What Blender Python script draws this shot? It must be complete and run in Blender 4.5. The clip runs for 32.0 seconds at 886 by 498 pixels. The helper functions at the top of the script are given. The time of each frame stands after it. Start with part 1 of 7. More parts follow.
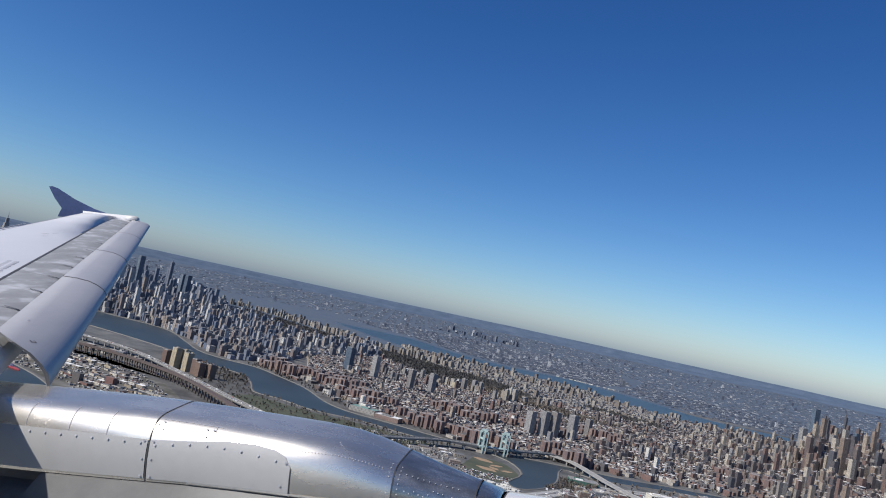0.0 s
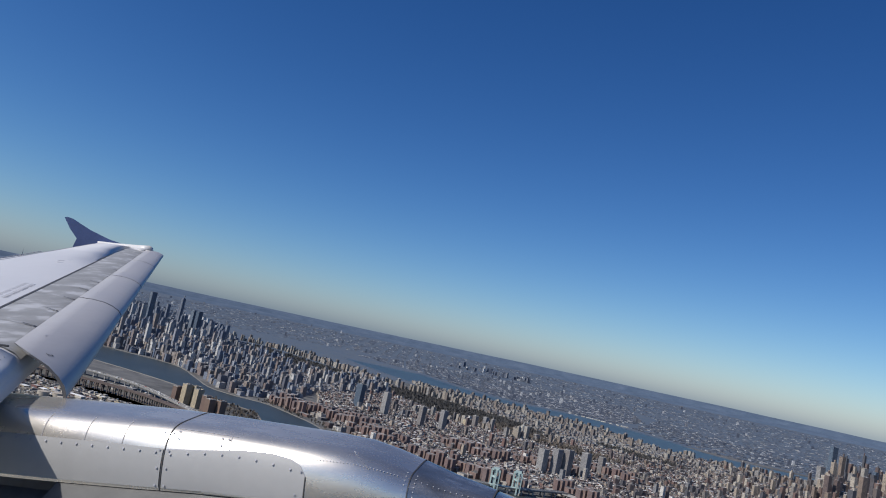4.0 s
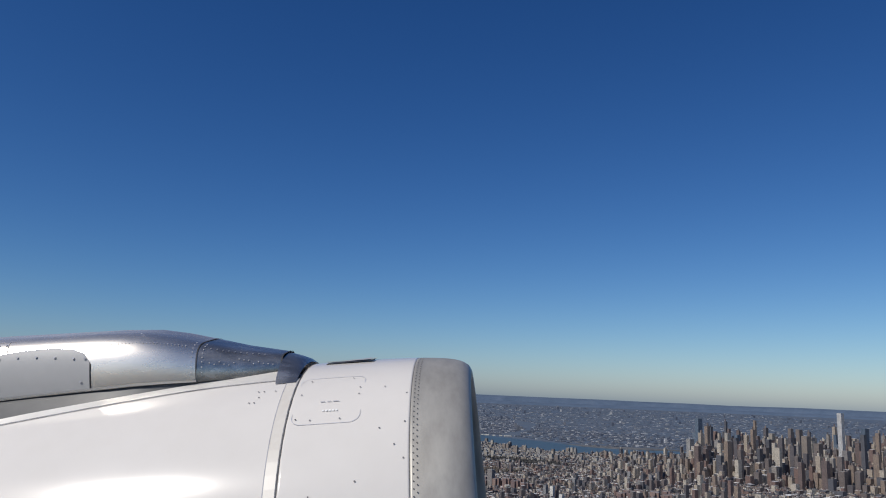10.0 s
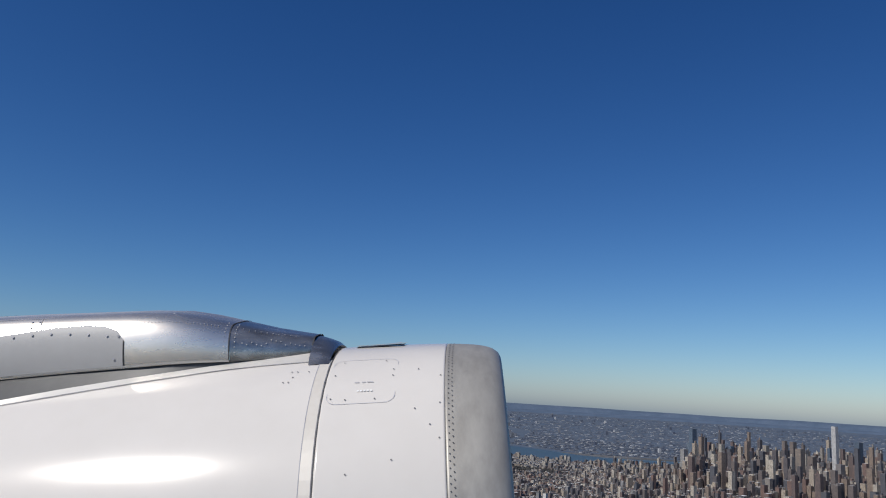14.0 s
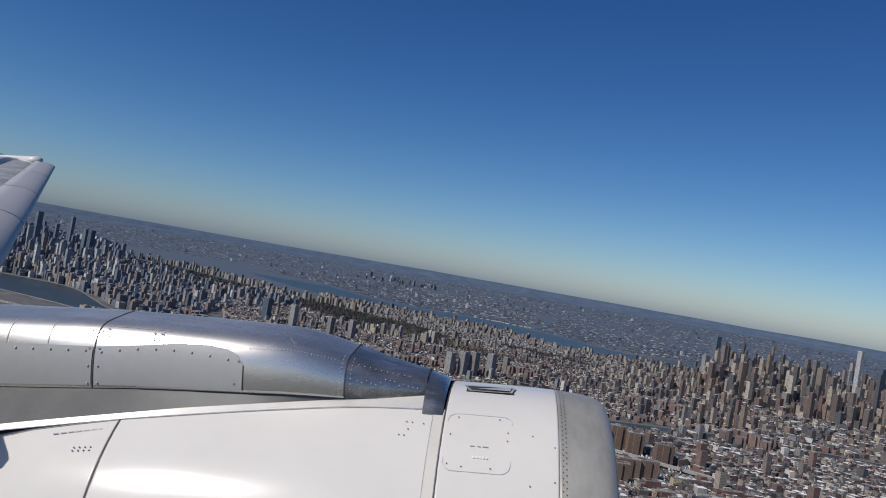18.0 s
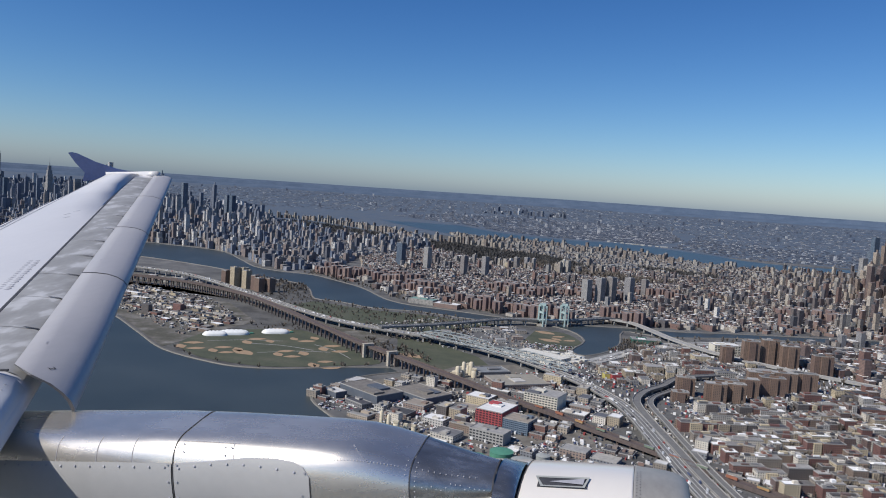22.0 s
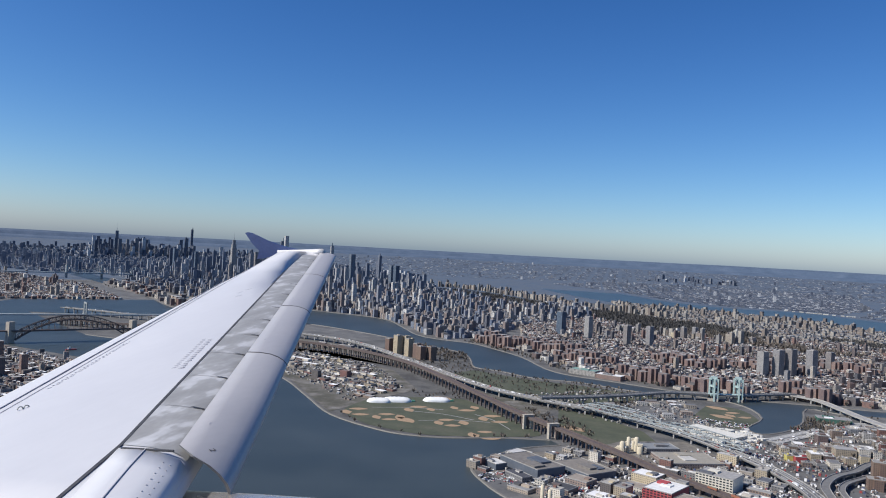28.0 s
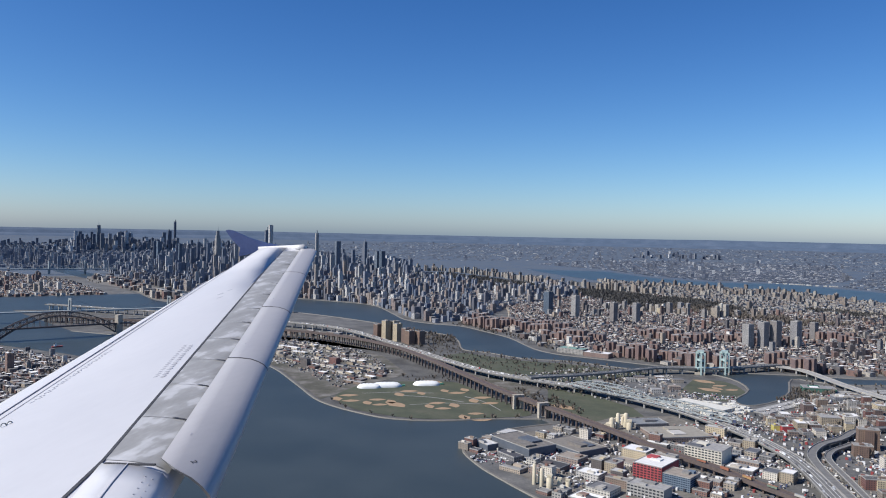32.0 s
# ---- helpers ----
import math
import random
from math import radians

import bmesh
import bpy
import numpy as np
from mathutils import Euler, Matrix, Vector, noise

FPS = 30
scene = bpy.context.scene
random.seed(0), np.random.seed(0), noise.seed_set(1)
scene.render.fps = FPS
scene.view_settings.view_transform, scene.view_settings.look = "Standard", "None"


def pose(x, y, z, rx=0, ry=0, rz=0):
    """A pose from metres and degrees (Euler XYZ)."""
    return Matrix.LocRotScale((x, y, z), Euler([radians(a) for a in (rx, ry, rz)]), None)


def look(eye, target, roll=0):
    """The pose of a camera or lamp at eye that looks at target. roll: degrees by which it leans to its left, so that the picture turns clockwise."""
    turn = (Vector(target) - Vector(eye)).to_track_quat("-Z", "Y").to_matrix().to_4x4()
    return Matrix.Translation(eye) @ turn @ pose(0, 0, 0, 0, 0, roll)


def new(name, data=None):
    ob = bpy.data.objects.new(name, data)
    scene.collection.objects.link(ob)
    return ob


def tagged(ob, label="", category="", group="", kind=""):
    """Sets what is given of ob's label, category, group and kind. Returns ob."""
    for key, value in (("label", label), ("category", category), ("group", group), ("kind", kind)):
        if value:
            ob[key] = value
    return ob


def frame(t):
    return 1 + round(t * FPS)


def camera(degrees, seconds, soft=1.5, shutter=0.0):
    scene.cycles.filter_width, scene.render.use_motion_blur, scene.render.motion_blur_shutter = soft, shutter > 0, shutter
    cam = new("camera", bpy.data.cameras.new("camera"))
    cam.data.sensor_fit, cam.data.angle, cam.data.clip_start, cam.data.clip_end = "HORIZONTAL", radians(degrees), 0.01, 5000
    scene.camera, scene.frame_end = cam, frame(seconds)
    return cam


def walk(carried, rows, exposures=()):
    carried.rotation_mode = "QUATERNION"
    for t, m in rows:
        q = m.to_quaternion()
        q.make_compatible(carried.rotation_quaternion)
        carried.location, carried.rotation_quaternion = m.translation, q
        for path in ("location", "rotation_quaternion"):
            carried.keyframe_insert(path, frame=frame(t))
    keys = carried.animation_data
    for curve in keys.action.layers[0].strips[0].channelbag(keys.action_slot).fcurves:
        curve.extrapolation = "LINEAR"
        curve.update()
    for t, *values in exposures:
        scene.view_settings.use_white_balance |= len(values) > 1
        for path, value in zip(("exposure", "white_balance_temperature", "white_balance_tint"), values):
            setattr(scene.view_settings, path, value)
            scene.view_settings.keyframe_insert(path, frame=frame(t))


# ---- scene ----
# The view from a climbing airliner: the wing and engine close by, a river city below.
# The city stands at a quarter of its size, K, so that its horizon lies within sight.
cam = camera(59.8, 32.0, soft=1.05)
K = 0.25
EYE_Z = 95.0
walk(cam, [
    (0, pose(-0.279, -0.353, 94.328, 94.64, -12.18, 8.03)),
    (0.5, pose(-0.299, -0.369, 94.270, 95.17, -12.70, 7.96)),
    (1, pose(-0.305, -0.374, 94.222, 95.64, -13.05, 7.74)),
    (1.5, pose(-0.295, -0.368, 94.196, 95.59, -12.38, 7.70)),
    (2, pose(-0.289, -0.368, 94.184, 95.85, -12.53, 7.81)),
    (2.5, pose(-0.291, -0.376, 94.171, 95.93, -12.59, 7.65)),
    (3, pose(-0.289, -0.380, 94.163, 96.40, -12.66, 7.76)),
    (3.5, pose(-0.283, -0.383, 94.156, 97.20, -12.65, 8.27)),
    (5.5, pose(-0.217, -0.298, 94.291, 94.41, -9.80, 9.43)),
    (6, pose(-0.224, -0.309, 94.283, 92.01, -8.73, 8.36)),
    (6.5, pose(-0.455, -0.515, 94.070, 90.84, -13.68, -0.97)),
    (6.75, pose(0.181, -0.436, 93.578, 91.68, -7.15, -2.40)),
    (7, pose(0.223, -0.606, 93.503, 92.38, -1.80, -3.56)),
    (7.3, pose(0.223, -0.606, 93.503, 94.21, -2.49, -4.19)),
    (7.6, pose(0.191, -0.446, 93.568, 96.35, -3.08, -4.40)),
    (8, pose(0.342, -0.419, 93.365, 99.95, -3.29, -2.67)),
    (8.5, pose(0.352, -0.412, 93.330, 101.60, -2.11, -2.38)),
    (9, pose(0.361, -0.408, 93.297, 100.95, -2.18, -2.43)),
    (9.5, pose(0.361, -0.404, 93.282, 100.68, -2.39, -1.73)),
    (10, pose(0.356, -0.398, 93.282, 100.58, -2.31, -0.25)),
    (10.5, pose(0.355, -0.397, 93.279, 100.44, -2.84, 0.07)),
    (11, pose(0.357, -0.398, 93.271, 101.41, -3.68, 0.84)),
    (11.5, pose(0.335, -0.395, 93.268, 101.52, -3.72, 1.11)),
    (12, pose(0.288, -0.391, 93.263, 101.61, -3.83, 0.70)),
    (12.5, pose(0.266, -0.390, 93.256, 102.00, -3.58, 0.71)),
    (13, pose(0.268, -0.393, 93.240, 102.78, -3.37, 1.08)),
    (13.5, pose(0.242, -0.398, 93.206, 102.91, -3.81, 0.63)),
    (14, pose(0.174, -0.404, 93.166, 100.98, -3.46, -0.64)),
    (14.5, pose(0.092, -0.408, 93.144, 99.00, -3.77, -1.51)),
    (15, pose(0.043, -0.403, 93.156, 97.41, -3.04, -0.47)),
    (15.5, pose(-0.010, -0.397, 93.178, 96.12, -2.71, 1.12)),
    (17.5, pose(-0.423, -0.476, 93.934, 92.15, -10.46, 0.32)),
    (18, pose(-0.372, -0.427, 94.025, 91.77, -9.99, 1.78)),
    (18.5, pose(-0.325, -0.384, 94.123, 91.26, -9.46, 3.23)),
    (19, pose(-0.280, -0.343, 94.244, 89.52, -9.02, 5.07)),
    (19.5, pose(-0.237, -0.306, 94.388, 88.80, -8.12, 8.38)),
    (20, pose(-0.201, -0.276, 94.527, 88.75, -6.99, 10.18)),
    (20.5, pose(-0.169, -0.249, 94.641, 87.93, -6.45, 10.19)),
    (21, pose(-0.132, -0.218, 94.747, 86.76, -5.34, 10.50)),
    (21.5, pose(-0.100, -0.187, 94.852, 85.73, -4.24, 10.88)),
    (22, pose(-0.081, -0.169, 94.924, 85.71, -3.87, 11.23)),
    (22.5, pose(-0.069, -0.161, 94.967, 85.77, -3.70, 11.44)),
    (23, pose(-0.058, -0.153, 95.003, 85.74, -3.57, 11.39)),
    (23.5, pose(-0.048, -0.146, 95.023, 85.84, -3.77, 11.27)),
    (24, pose(-0.042, -0.147, 95.036, 85.43, -3.76, 10.85)),
    (24.5, pose(-0.046, -0.157, 95.056, 86.11, -4.34, 10.84)),
    (26.5, pose(0.044, -0.072, 95.129, 87.81, -2.94, 16.79)),
    (27, pose(0.008, -0.057, 95.094, 89.34, -3.27, 21.71)),
    (27.5, pose(-0.008, -0.057, 95.071, 89.98, -3.19, 23.04)),
    (28, pose(-0.018, -0.054, 95.054, 90.10, -3.07, 23.03)),
    (28.5, pose(-0.027, -0.050, 95.041, 90.56, -3.44, 22.82)),
    (29, pose(-0.032, -0.053, 95.038, 90.50, -3.43, 22.49)),
    (29.5, pose(-0.016, -0.071, 95.052, 90.47, -3.20, 22.14)),
    (30, pose(0.026, -0.104, 95.079, 90.65, -2.84, 22.14)),
    (30.5, pose(0.069, -0.136, 95.119, 90.93, -2.86, 22.27)),
    (31, pose(0.120, -0.166, 95.171, 90.56, -2.12, 22.37)),
    (31.5, pose(0.157, -0.172, 95.217, 89.64, -1.70, 22.27)),
    (32, pose(0.133, -0.130, 95.236, 88.92, -1.18, 21.93)),
], exposures=[(0.0, 0.05), (3.5, -0.12), (5.8, -0.25), (6.7, -0.95), (7.4, -1.0), (8.6, -0.55), (10.0, -0.36), (15.5, -0.33), (18.0, -0.42), (20.0, -0.36), (21.2, -0.1), (22.0, -0.06), (23.0, 0.1), (24.5, 0.17), (29.6, 0.2), (31.0, 0.25), (32.0, 0.22)])

# ---- light ----
SUN_TO = Vector((-0.56, -0.46, 0.69)).normalized()
sun = new("sun", bpy.data.lights.new("sun", "SUN"))
sun.data.energy, sun.data.angle, sun.data.color = 4.6, radians(0.53), (1.0, 0.96, 0.90)
sun.matrix_world = look((0, 0, 300), Vector((0, 0, 300)) - SUN_TO)
world = bpy.data.worlds.new("sky")
scene.world = world
world.use_nodes = True
wn, wl = world.node_tree.nodes, world.node_tree.links
sky = wn.new("ShaderNodeTexSky")
sky.sky_type, sky.sun_disc = "NISHITA", False
sky.sun_elevation = math.asin(SUN_TO.z)
sky.sun_rotation = math.atan2(SUN_TO.x, SUN_TO.y)
sky.altitude, sky.air_density, sky.dust_density, sky.ozone_density = 2000, 1.0, 3.0, 1.0


def tint(colour, source):
    n = wn.new("ShaderNodeMix")
    n.data_type, n.blend_type = "RGBA", "MULTIPLY"
    n.inputs["Factor"].default_value = 1.0
    n.inputs[7].default_value = (*colour, 1)
    wl.new(source, n.inputs[6])
    return n.outputs[2]


# clear blue air above, pale dusty air low down
dusty = wn.new("ShaderNodeGamma")
dusty.inputs["Gamma"].default_value = 2.0
wl.new(tint((0.460, 0.358, 0.175), sky.outputs[0]), dusty.inputs["Color"])
air = wn.new("ShaderNodeMix")
air.data_type, air.blend_type = "RGBA", "ADD"
air.inputs["Factor"].default_value = 1.0
wl.new(tint((0.146, 0.712, 1.61), sky.outputs[0]), air.inputs[6])
wl.new(dusty.outputs[0], air.inputs[7])
wl.new(air.outputs[2], wn["Background"].inputs["Color"])
wn["Background"].inputs["Strength"].default_value = 0.06


# ---- materials ----
def mat(name, rough=0.6, metal=0.0):
    m = bpy.data.materials.new(name)
    m.use_nodes = True
    b = m.node_tree.nodes["Principled BSDF"]
    b.inputs["Roughness"].default_value, b.inputs["Metallic"].default_value = rough, metal
    return m, m.node_tree.nodes, m.node_tree.links, b


def node(nodes, kind, **values):
    n = nodes.new("ShaderNode" + kind)
    for key, value in values.items():
        n.inputs[key].default_value = value
    return n


def ramp(nodes, stops, step=False):
    r = nodes.new("ShaderNodeValToRGB")
    if step:
        r.color_ramp.interpolation = "CONSTANT"
    e = r.color_ramp.elements
    while len(e) < len(stops):
        e.new(0.5)
    for item, (at, col) in zip(e, stops):
        item.position, item.color = at, (*col, 1)
    return r


def coords(nodes, links, scale, kind="Object"):
    c, m = nodes.new("ShaderNodeTexCoord"), nodes.new("ShaderNodeMapping")
    m.inputs["Scale"].default_value = scale if isinstance(scale, tuple) else (scale,) * 3
    links.new(c.outputs[kind], m.inputs[0])
    return m


def speckled(name, stops, scale=2.0, detail=6.0, rough=0.7, metal=0.0, bump=0.0, fine=None, stretch=(1, 1, 1), rough_span=0.0, step=False, grain=0.22):
    """A surface whose colour wanders between stops at one scale, with finer grain on top."""
    m, n, l, b = mat(name, rough, metal)
    c = coords(n, l, tuple(scale * s for s in stretch))
    t = node(n, "TexNoise", Scale=1.0, Detail=detail, Roughness=0.62)
    r = ramp(n, stops, step)
    l.new(c.outputs[0], t.inputs["Vector"])
    l.new(t.outputs["Fac"], r.inputs[0])
    g = node(n, "TexNoise", Scale=fine or 9.0, Detail=4.0)
    l.new(c.outputs[0], g.inputs["Vector"])
    mix = n.new("ShaderNodeMix")
    mix.data_type, mix.blend_type = "RGBA", "OVERLAY"
    mix.inputs["Factor"].default_value = grain
    l.new(r.outputs[0], mix.inputs[6])
    l.new(g.outputs["Fac"], mix.inputs[7])
    l.new(mix.outputs[2], b.inputs["Base Color"])
    if bump:
        h = node(n, "Bump", Strength=bump, Distance=0.02)
        l.new(g.outputs["Fac"], h.inputs["Height"])
        l.new(h.outputs[0], b.inputs["Normal"])
    if rough_span:
        mr = n.new("ShaderNodeMapRange")
        mr.inputs[3].default_value, mr.inputs[4].default_value = rough - rough_span, rough + rough_span
        l.new(t.outputs["Fac"], mr.inputs[0])
        l.new(mr.outputs[0], b.inputs["Roughness"])
    return m


WING = speckled("wing_paint", [(0.3, (0.56, 0.555, 0.565)), (0.7, (0.595, 0.59, 0.60))], 0.8, rough=0.42, rough_span=0.06, stretch=(2, 0.6, 1), grain=0.05)
SLAT = speckled("slat_paint", [(0.3, (0.345, 0.335, 0.345)), (0.7, (0.385, 0.375, 0.38))], 1.2, rough=0.44, rough_span=0.08, stretch=(2, 0.6, 1), grain=0.06)
# slat ends in near-black metal: the hollow end's shade put into the colour
SLAT_SHADE = speckled("slat_end_shade", [(0.3, (0.05, 0.05, 0.055)), (0.7, (0.09, 0.09, 0.095))], 3.0)
STRIP = speckled("worn_grey_strip", [(0.30, (0.25, 0.245, 0.235)), (0.45, (0.285, 0.28, 0.27)), (0.53, (0.33, 0.325, 0.318)), (0.56, (0.42, 0.418, 0.418)), (0.64, (0.48, 0.478, 0.482))], 1.7, detail=3.5, rough=0.5, stretch=(2.2, 1, 1), grain=0.12)
METAL = speckled("bare_metal", [(0.3, (0.70, 0.65, 0.58)), (0.7, (0.82, 0.77, 0.70))], 2.0, rough=0.27, metal=0.9, rough_span=0.05, stretch=(1, 3, 3), fine=30.0, grain=0.1)
for brushed in (METAL,):
    nodes_b, links_b = brushed.node_tree.nodes, brushed.node_tree.links
    grainway = nodes_b.new("ShaderNodeTangent")
    grainway.direction_type, grainway.axis = "RADIAL", "X"
    shader = nodes_b["Principled BSDF"]
    shader.inputs["Anisotropic"].default_value = 0.65
    links_b.new(grainway.outputs[0], shader.inputs["Tangent"])
METAL_DARK = speckled("stained_metal", [(0.3, (0.30, 0.285, 0.26)), (0.5, (0.45, 0.425, 0.385)), (0.65, (0.70, 0.66, 0.60))], 5.0, rough=0.26, metal=0.88, rough_span=0.1, stretch=(0.7, 2, 2))
SIDE = speckled("pylon_paint", [(0.3, (0.38, 0.375, 0.37)), (0.7, (0.42, 0.415, 0.405))], 1.5, rough=0.5, rough_span=0.07, grain=0.06)
COWL = speckled("cowl_paint", [(0.3, (0.655, 0.62, 0.575)), (0.7, (0.69, 0.655, 0.61))], 1.1, rough=0.14, rough_span=0.03, grain=0.04)
LIP = speckled("inlet_lip_metal", [(0.28, (0.30, 0.28, 0.245)), (0.45, (0.36, 0.34, 0.305)), (0.58, (0.42, 0.40, 0.36)), (0.72, (0.38, 0.36, 0.325))], 2.2, rough=0.48, metal=0.35, rough_span=0.10, stretch=(2.5, 1, 1), grain=0.08)
SEAM = speckled("seam_dark", [(0.3, (0.03, 0.03, 0.035)), (0.7, (0.07, 0.07, 0.075))], 9.0)
GREYLINE = speckled("grey_lettering", [(0.3, (0.28, 0.28, 0.31)), (0.7, (0.42, 0.42, 0.45))], 9.0)
FAINT = speckled("faint_lettering", [(0.3, (0.46, 0.46, 0.49)), (0.7, (0.51, 0.51, 0.54))], 9.0)
DARKGREY = speckled("strut_grey", [(0.3, (0.055, 0.055, 0.06)), (0.7, (0.12, 0.12, 0.125))], 3.0, rough=0.55)
TAN = speckled("hinge_strip", [(0.3, (0.60, 0.575, 0.53)), (0.7, (0.69, 0.665, 0.62))], 4.0, rough=0.4, metal=0.2, grain=0.08)
# skirt metal darkened by colour to stand for the shade under the fairing
SKIRT = speckled("skirt_shade_grey", [(0.3, (0.075, 0.075, 0.075)), (0.7, (0.11, 0.11, 0.108))], 3.0, rough=0.5, metal=0.1, grain=0.12)
BAND = speckled("cream_sealant_band", [(0.3, (0.59, 0.55, 0.49)), (0.7, (0.64, 0.60, 0.54))], 4.0, rough=0.35, grain=0.08)
NAVY = speckled("navy_paint", [(0.3, (0.030, 0.050, 0.14)), (0.7, (0.042, 0.068, 0.18))], 2.0, rough=0.25)
CABIN = speckled("cabin_plastic", [(0.3, (0.90, 0.86, 0.75)), (0.7, (0.93, 0.90, 0.80))], 4.0, rough=0.55)
SEAL = speckled("rubber_seal", [(0.3, (0.10, 0.095, 0.082)), (0.7, (0.14, 0.132, 0.115))], 60.0, rough=0.8)
RIM = speckled("window_rim", [(0.3, (0.55, 0.55, 0.54)), (0.7, (0.62, 0.62, 0.61))], 60.0, rough=0.5, metal=0.3)


def walls(name, palette, pane=(0.075, 0.08, 0.092), cover=0.5, pitch=(3.6, 3.3), glassy=0.25):
    """Far facades: a colour for each building, storeys and windows at their real pitch."""
    m, n, l, b = mat(name, 0.75)
    geo = n.new("ShaderNodeNewGeometry")
    info = n.new("ShaderNodeObjectInfo")
    add = n.new("ShaderNodeMath")
    add.operation = "ADD"
    l.new(geo.outputs["Random Per Island"], add.inputs[0])
    l.new(info.outputs["Random"], add.inputs[1])
    fr = n.new("ShaderNodeMath")
    fr.operation = "FRACT"
    l.new(add.outputs[0], fr.inputs[0])
    r = ramp(n, [(i / len(palette), c) for i, c in enumerate(palette)], True)
    l.new(fr.outputs[0], r.inputs[0])
    uv = n.new("ShaderNodeTexCoord")
    sep = n.new("ShaderNodeSeparateXYZ")
    l.new(uv.outputs["UV"], sep.inputs[0])
    masks = []
    for axis, (step, lo, hi) in enumerate(((pitch[0], 0.5 - cover / 2, 0.5 + cover / 2), (pitch[1], 0.28, 0.80))):
        d = n.new("ShaderNodeMath"); d.operation = "DIVIDE"; d.inputs[1].default_value = step
        l.new(sep.outputs[axis], d.inputs[0])
        f = n.new("ShaderNodeMath"); f.operation = "FRACT"
        l.new(d.outputs[0], f.inputs[0])
        a = n.new("ShaderNodeMath"); a.operation = "GREATER_THAN"; a.inputs[1].default_value = lo
        z = n.new("ShaderNodeMath"); z.operation = "LESS_THAN"; z.inputs[1].default_value = hi
        l.new(f.outputs[0], a.inputs[0]); l.new(f.outputs[0], z.inputs[0])
        p = n.new("ShaderNodeMath"); p.operation = "MULTIPLY"
        l.new(a.outputs[0], p.inputs[0]); l.new(z.outputs[0], p.inputs[1])
        masks.append(p)
    w = n.new("ShaderNodeMath"); w.operation = "MULTIPLY"
    l.new(masks[0].outputs[0], w.inputs[0]); l.new(masks[1].outputs[0], w.inputs[1])
    c = coords(n, l, 0.25)
    t = node(n, "TexNoise", Scale=1.0, Detail=5.0)
    l.new(c.outputs[0], t.inputs["Vector"])
    grain = n.new("ShaderNodeMix"); grain.data_type, grain.blend_type = "RGBA", "OVERLAY"
    grain.inputs["Factor"].default_value = 0.35
    l.new(r.outputs[0], grain.inputs[6]); l.new(t.outputs["Fac"], grain.inputs[7])
    mix = n.new("ShaderNodeMix"); mix.data_type = "RGBA"
    mix.inputs[7].default_value = (*pane, 1)
    l.new(w.outputs[0], mix.inputs["Factor"]); l.new(grain.outputs[2], mix.inputs[6])
    l.new(mix.outputs[2], b.inputs["Base Color"])
    rough = n.new("ShaderNodeMapRange")
    rough.inputs[3].default_value, rough.inputs[4].default_value = 0.8, glassy
    l.new(w.outputs[0], rough.inputs[0]); l.new(rough.outputs[0], b.inputs["Roughness"])
    return m


def roofs(name, palette):
    m, n, l, b = mat(name, 0.8)
    geo, info = n.new("ShaderNodeNewGeometry"), n.new("ShaderNodeObjectInfo")
    add = n.new("ShaderNodeMath"); add.operation = "MULTIPLY_ADD"
    add.inputs[1].default_value = 7.31
    l.new(geo.outputs["Random Per Island"], add.inputs[0]); l.new(info.outputs["Random"], add.inputs[2])
    fr = n.new("ShaderNodeMath"); fr.operation = "FRACT"
    l.new(add.outputs[0], fr.inputs[0])
    r = ramp(n, [(i / len(palette), c) for i, c in enumerate(palette)], True)
    l.new(fr.outputs[0], r.inputs[0])
    c = coords(n, l, 0.6)
    t = node(n, "TexNoise", Scale=1.0, Detail=6.0)
    l.new(c.outputs[0], t.inputs["Vector"])
    mix = n.new("ShaderNodeMix"); mix.data_type, mix.blend_type = "RGBA", "OVERLAY"
    mix.inputs["Factor"].default_value = 0.5
    l.new(r.outputs[0], mix.inputs[6]); l.new(t.outputs["Fac"], mix.inputs[7])
    l.new(mix.outputs[2], b.inputs["Base Color"])
    return m


def rich(palette, k, gain=1.0):
    """The same colours, further from grey."""
    return [tuple(max(0.01, gain * (sum(c) / 3 + (v - sum(c) / 3) * k)) for v in c) for c in palette]


BRICKS = [(0.19, 0.115, 0.095), (0.15, 0.11, 0.098), (0.22, 0.15, 0.125), (0.37, 0.31, 0.25), (0.20, 0.125, 0.105), (0.46, 0.42, 0.37), (0.25, 0.245, 0.245), (0.13, 0.105, 0.10), (0.66, 0.63, 0.58), (0.21, 0.175, 0.155), (0.12, 0.11, 0.11), (0.34, 0.30, 0.26), (0.10, 0.095, 0.10)]
TOWERS = [(0.17, 0.165, 0.175), (0.33, 0.30, 0.275), (0.10, 0.115, 0.145), (0.22, 0.185, 0.17), (0.42, 0.41, 0.395), (0.13, 0.15, 0.19), (0.26, 0.225, 0.20), (0.115, 0.115, 0.125), (0.28, 0.285, 0.305), (0.56, 0.55, 0.53), (0.19, 0.205, 0.235)]
PROJECTS = [(0.175, 0.128, 0.118), (0.20, 0.145, 0.13), (0.155, 0.118, 0.112), (0.225, 0.17, 0.15), (0.18, 0.14, 0.132)]
WORKS = [(0.34, 0.32, 0.29), (0.22, 0.16, 0.13), (0.46, 0.44, 0.41), (0.17, 0.165, 0.165), (0.52, 0.49, 0.43), (0.26, 0.20, 0.17), (0.20, 0.21, 0.23), (0.36, 0.31, 0.25)]
# far walls are cooled towards blue: distance haze mixed into the base colours
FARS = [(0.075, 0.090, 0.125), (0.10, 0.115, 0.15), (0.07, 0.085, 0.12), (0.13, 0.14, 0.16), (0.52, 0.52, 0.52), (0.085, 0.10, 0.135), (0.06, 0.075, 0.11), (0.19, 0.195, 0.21)]
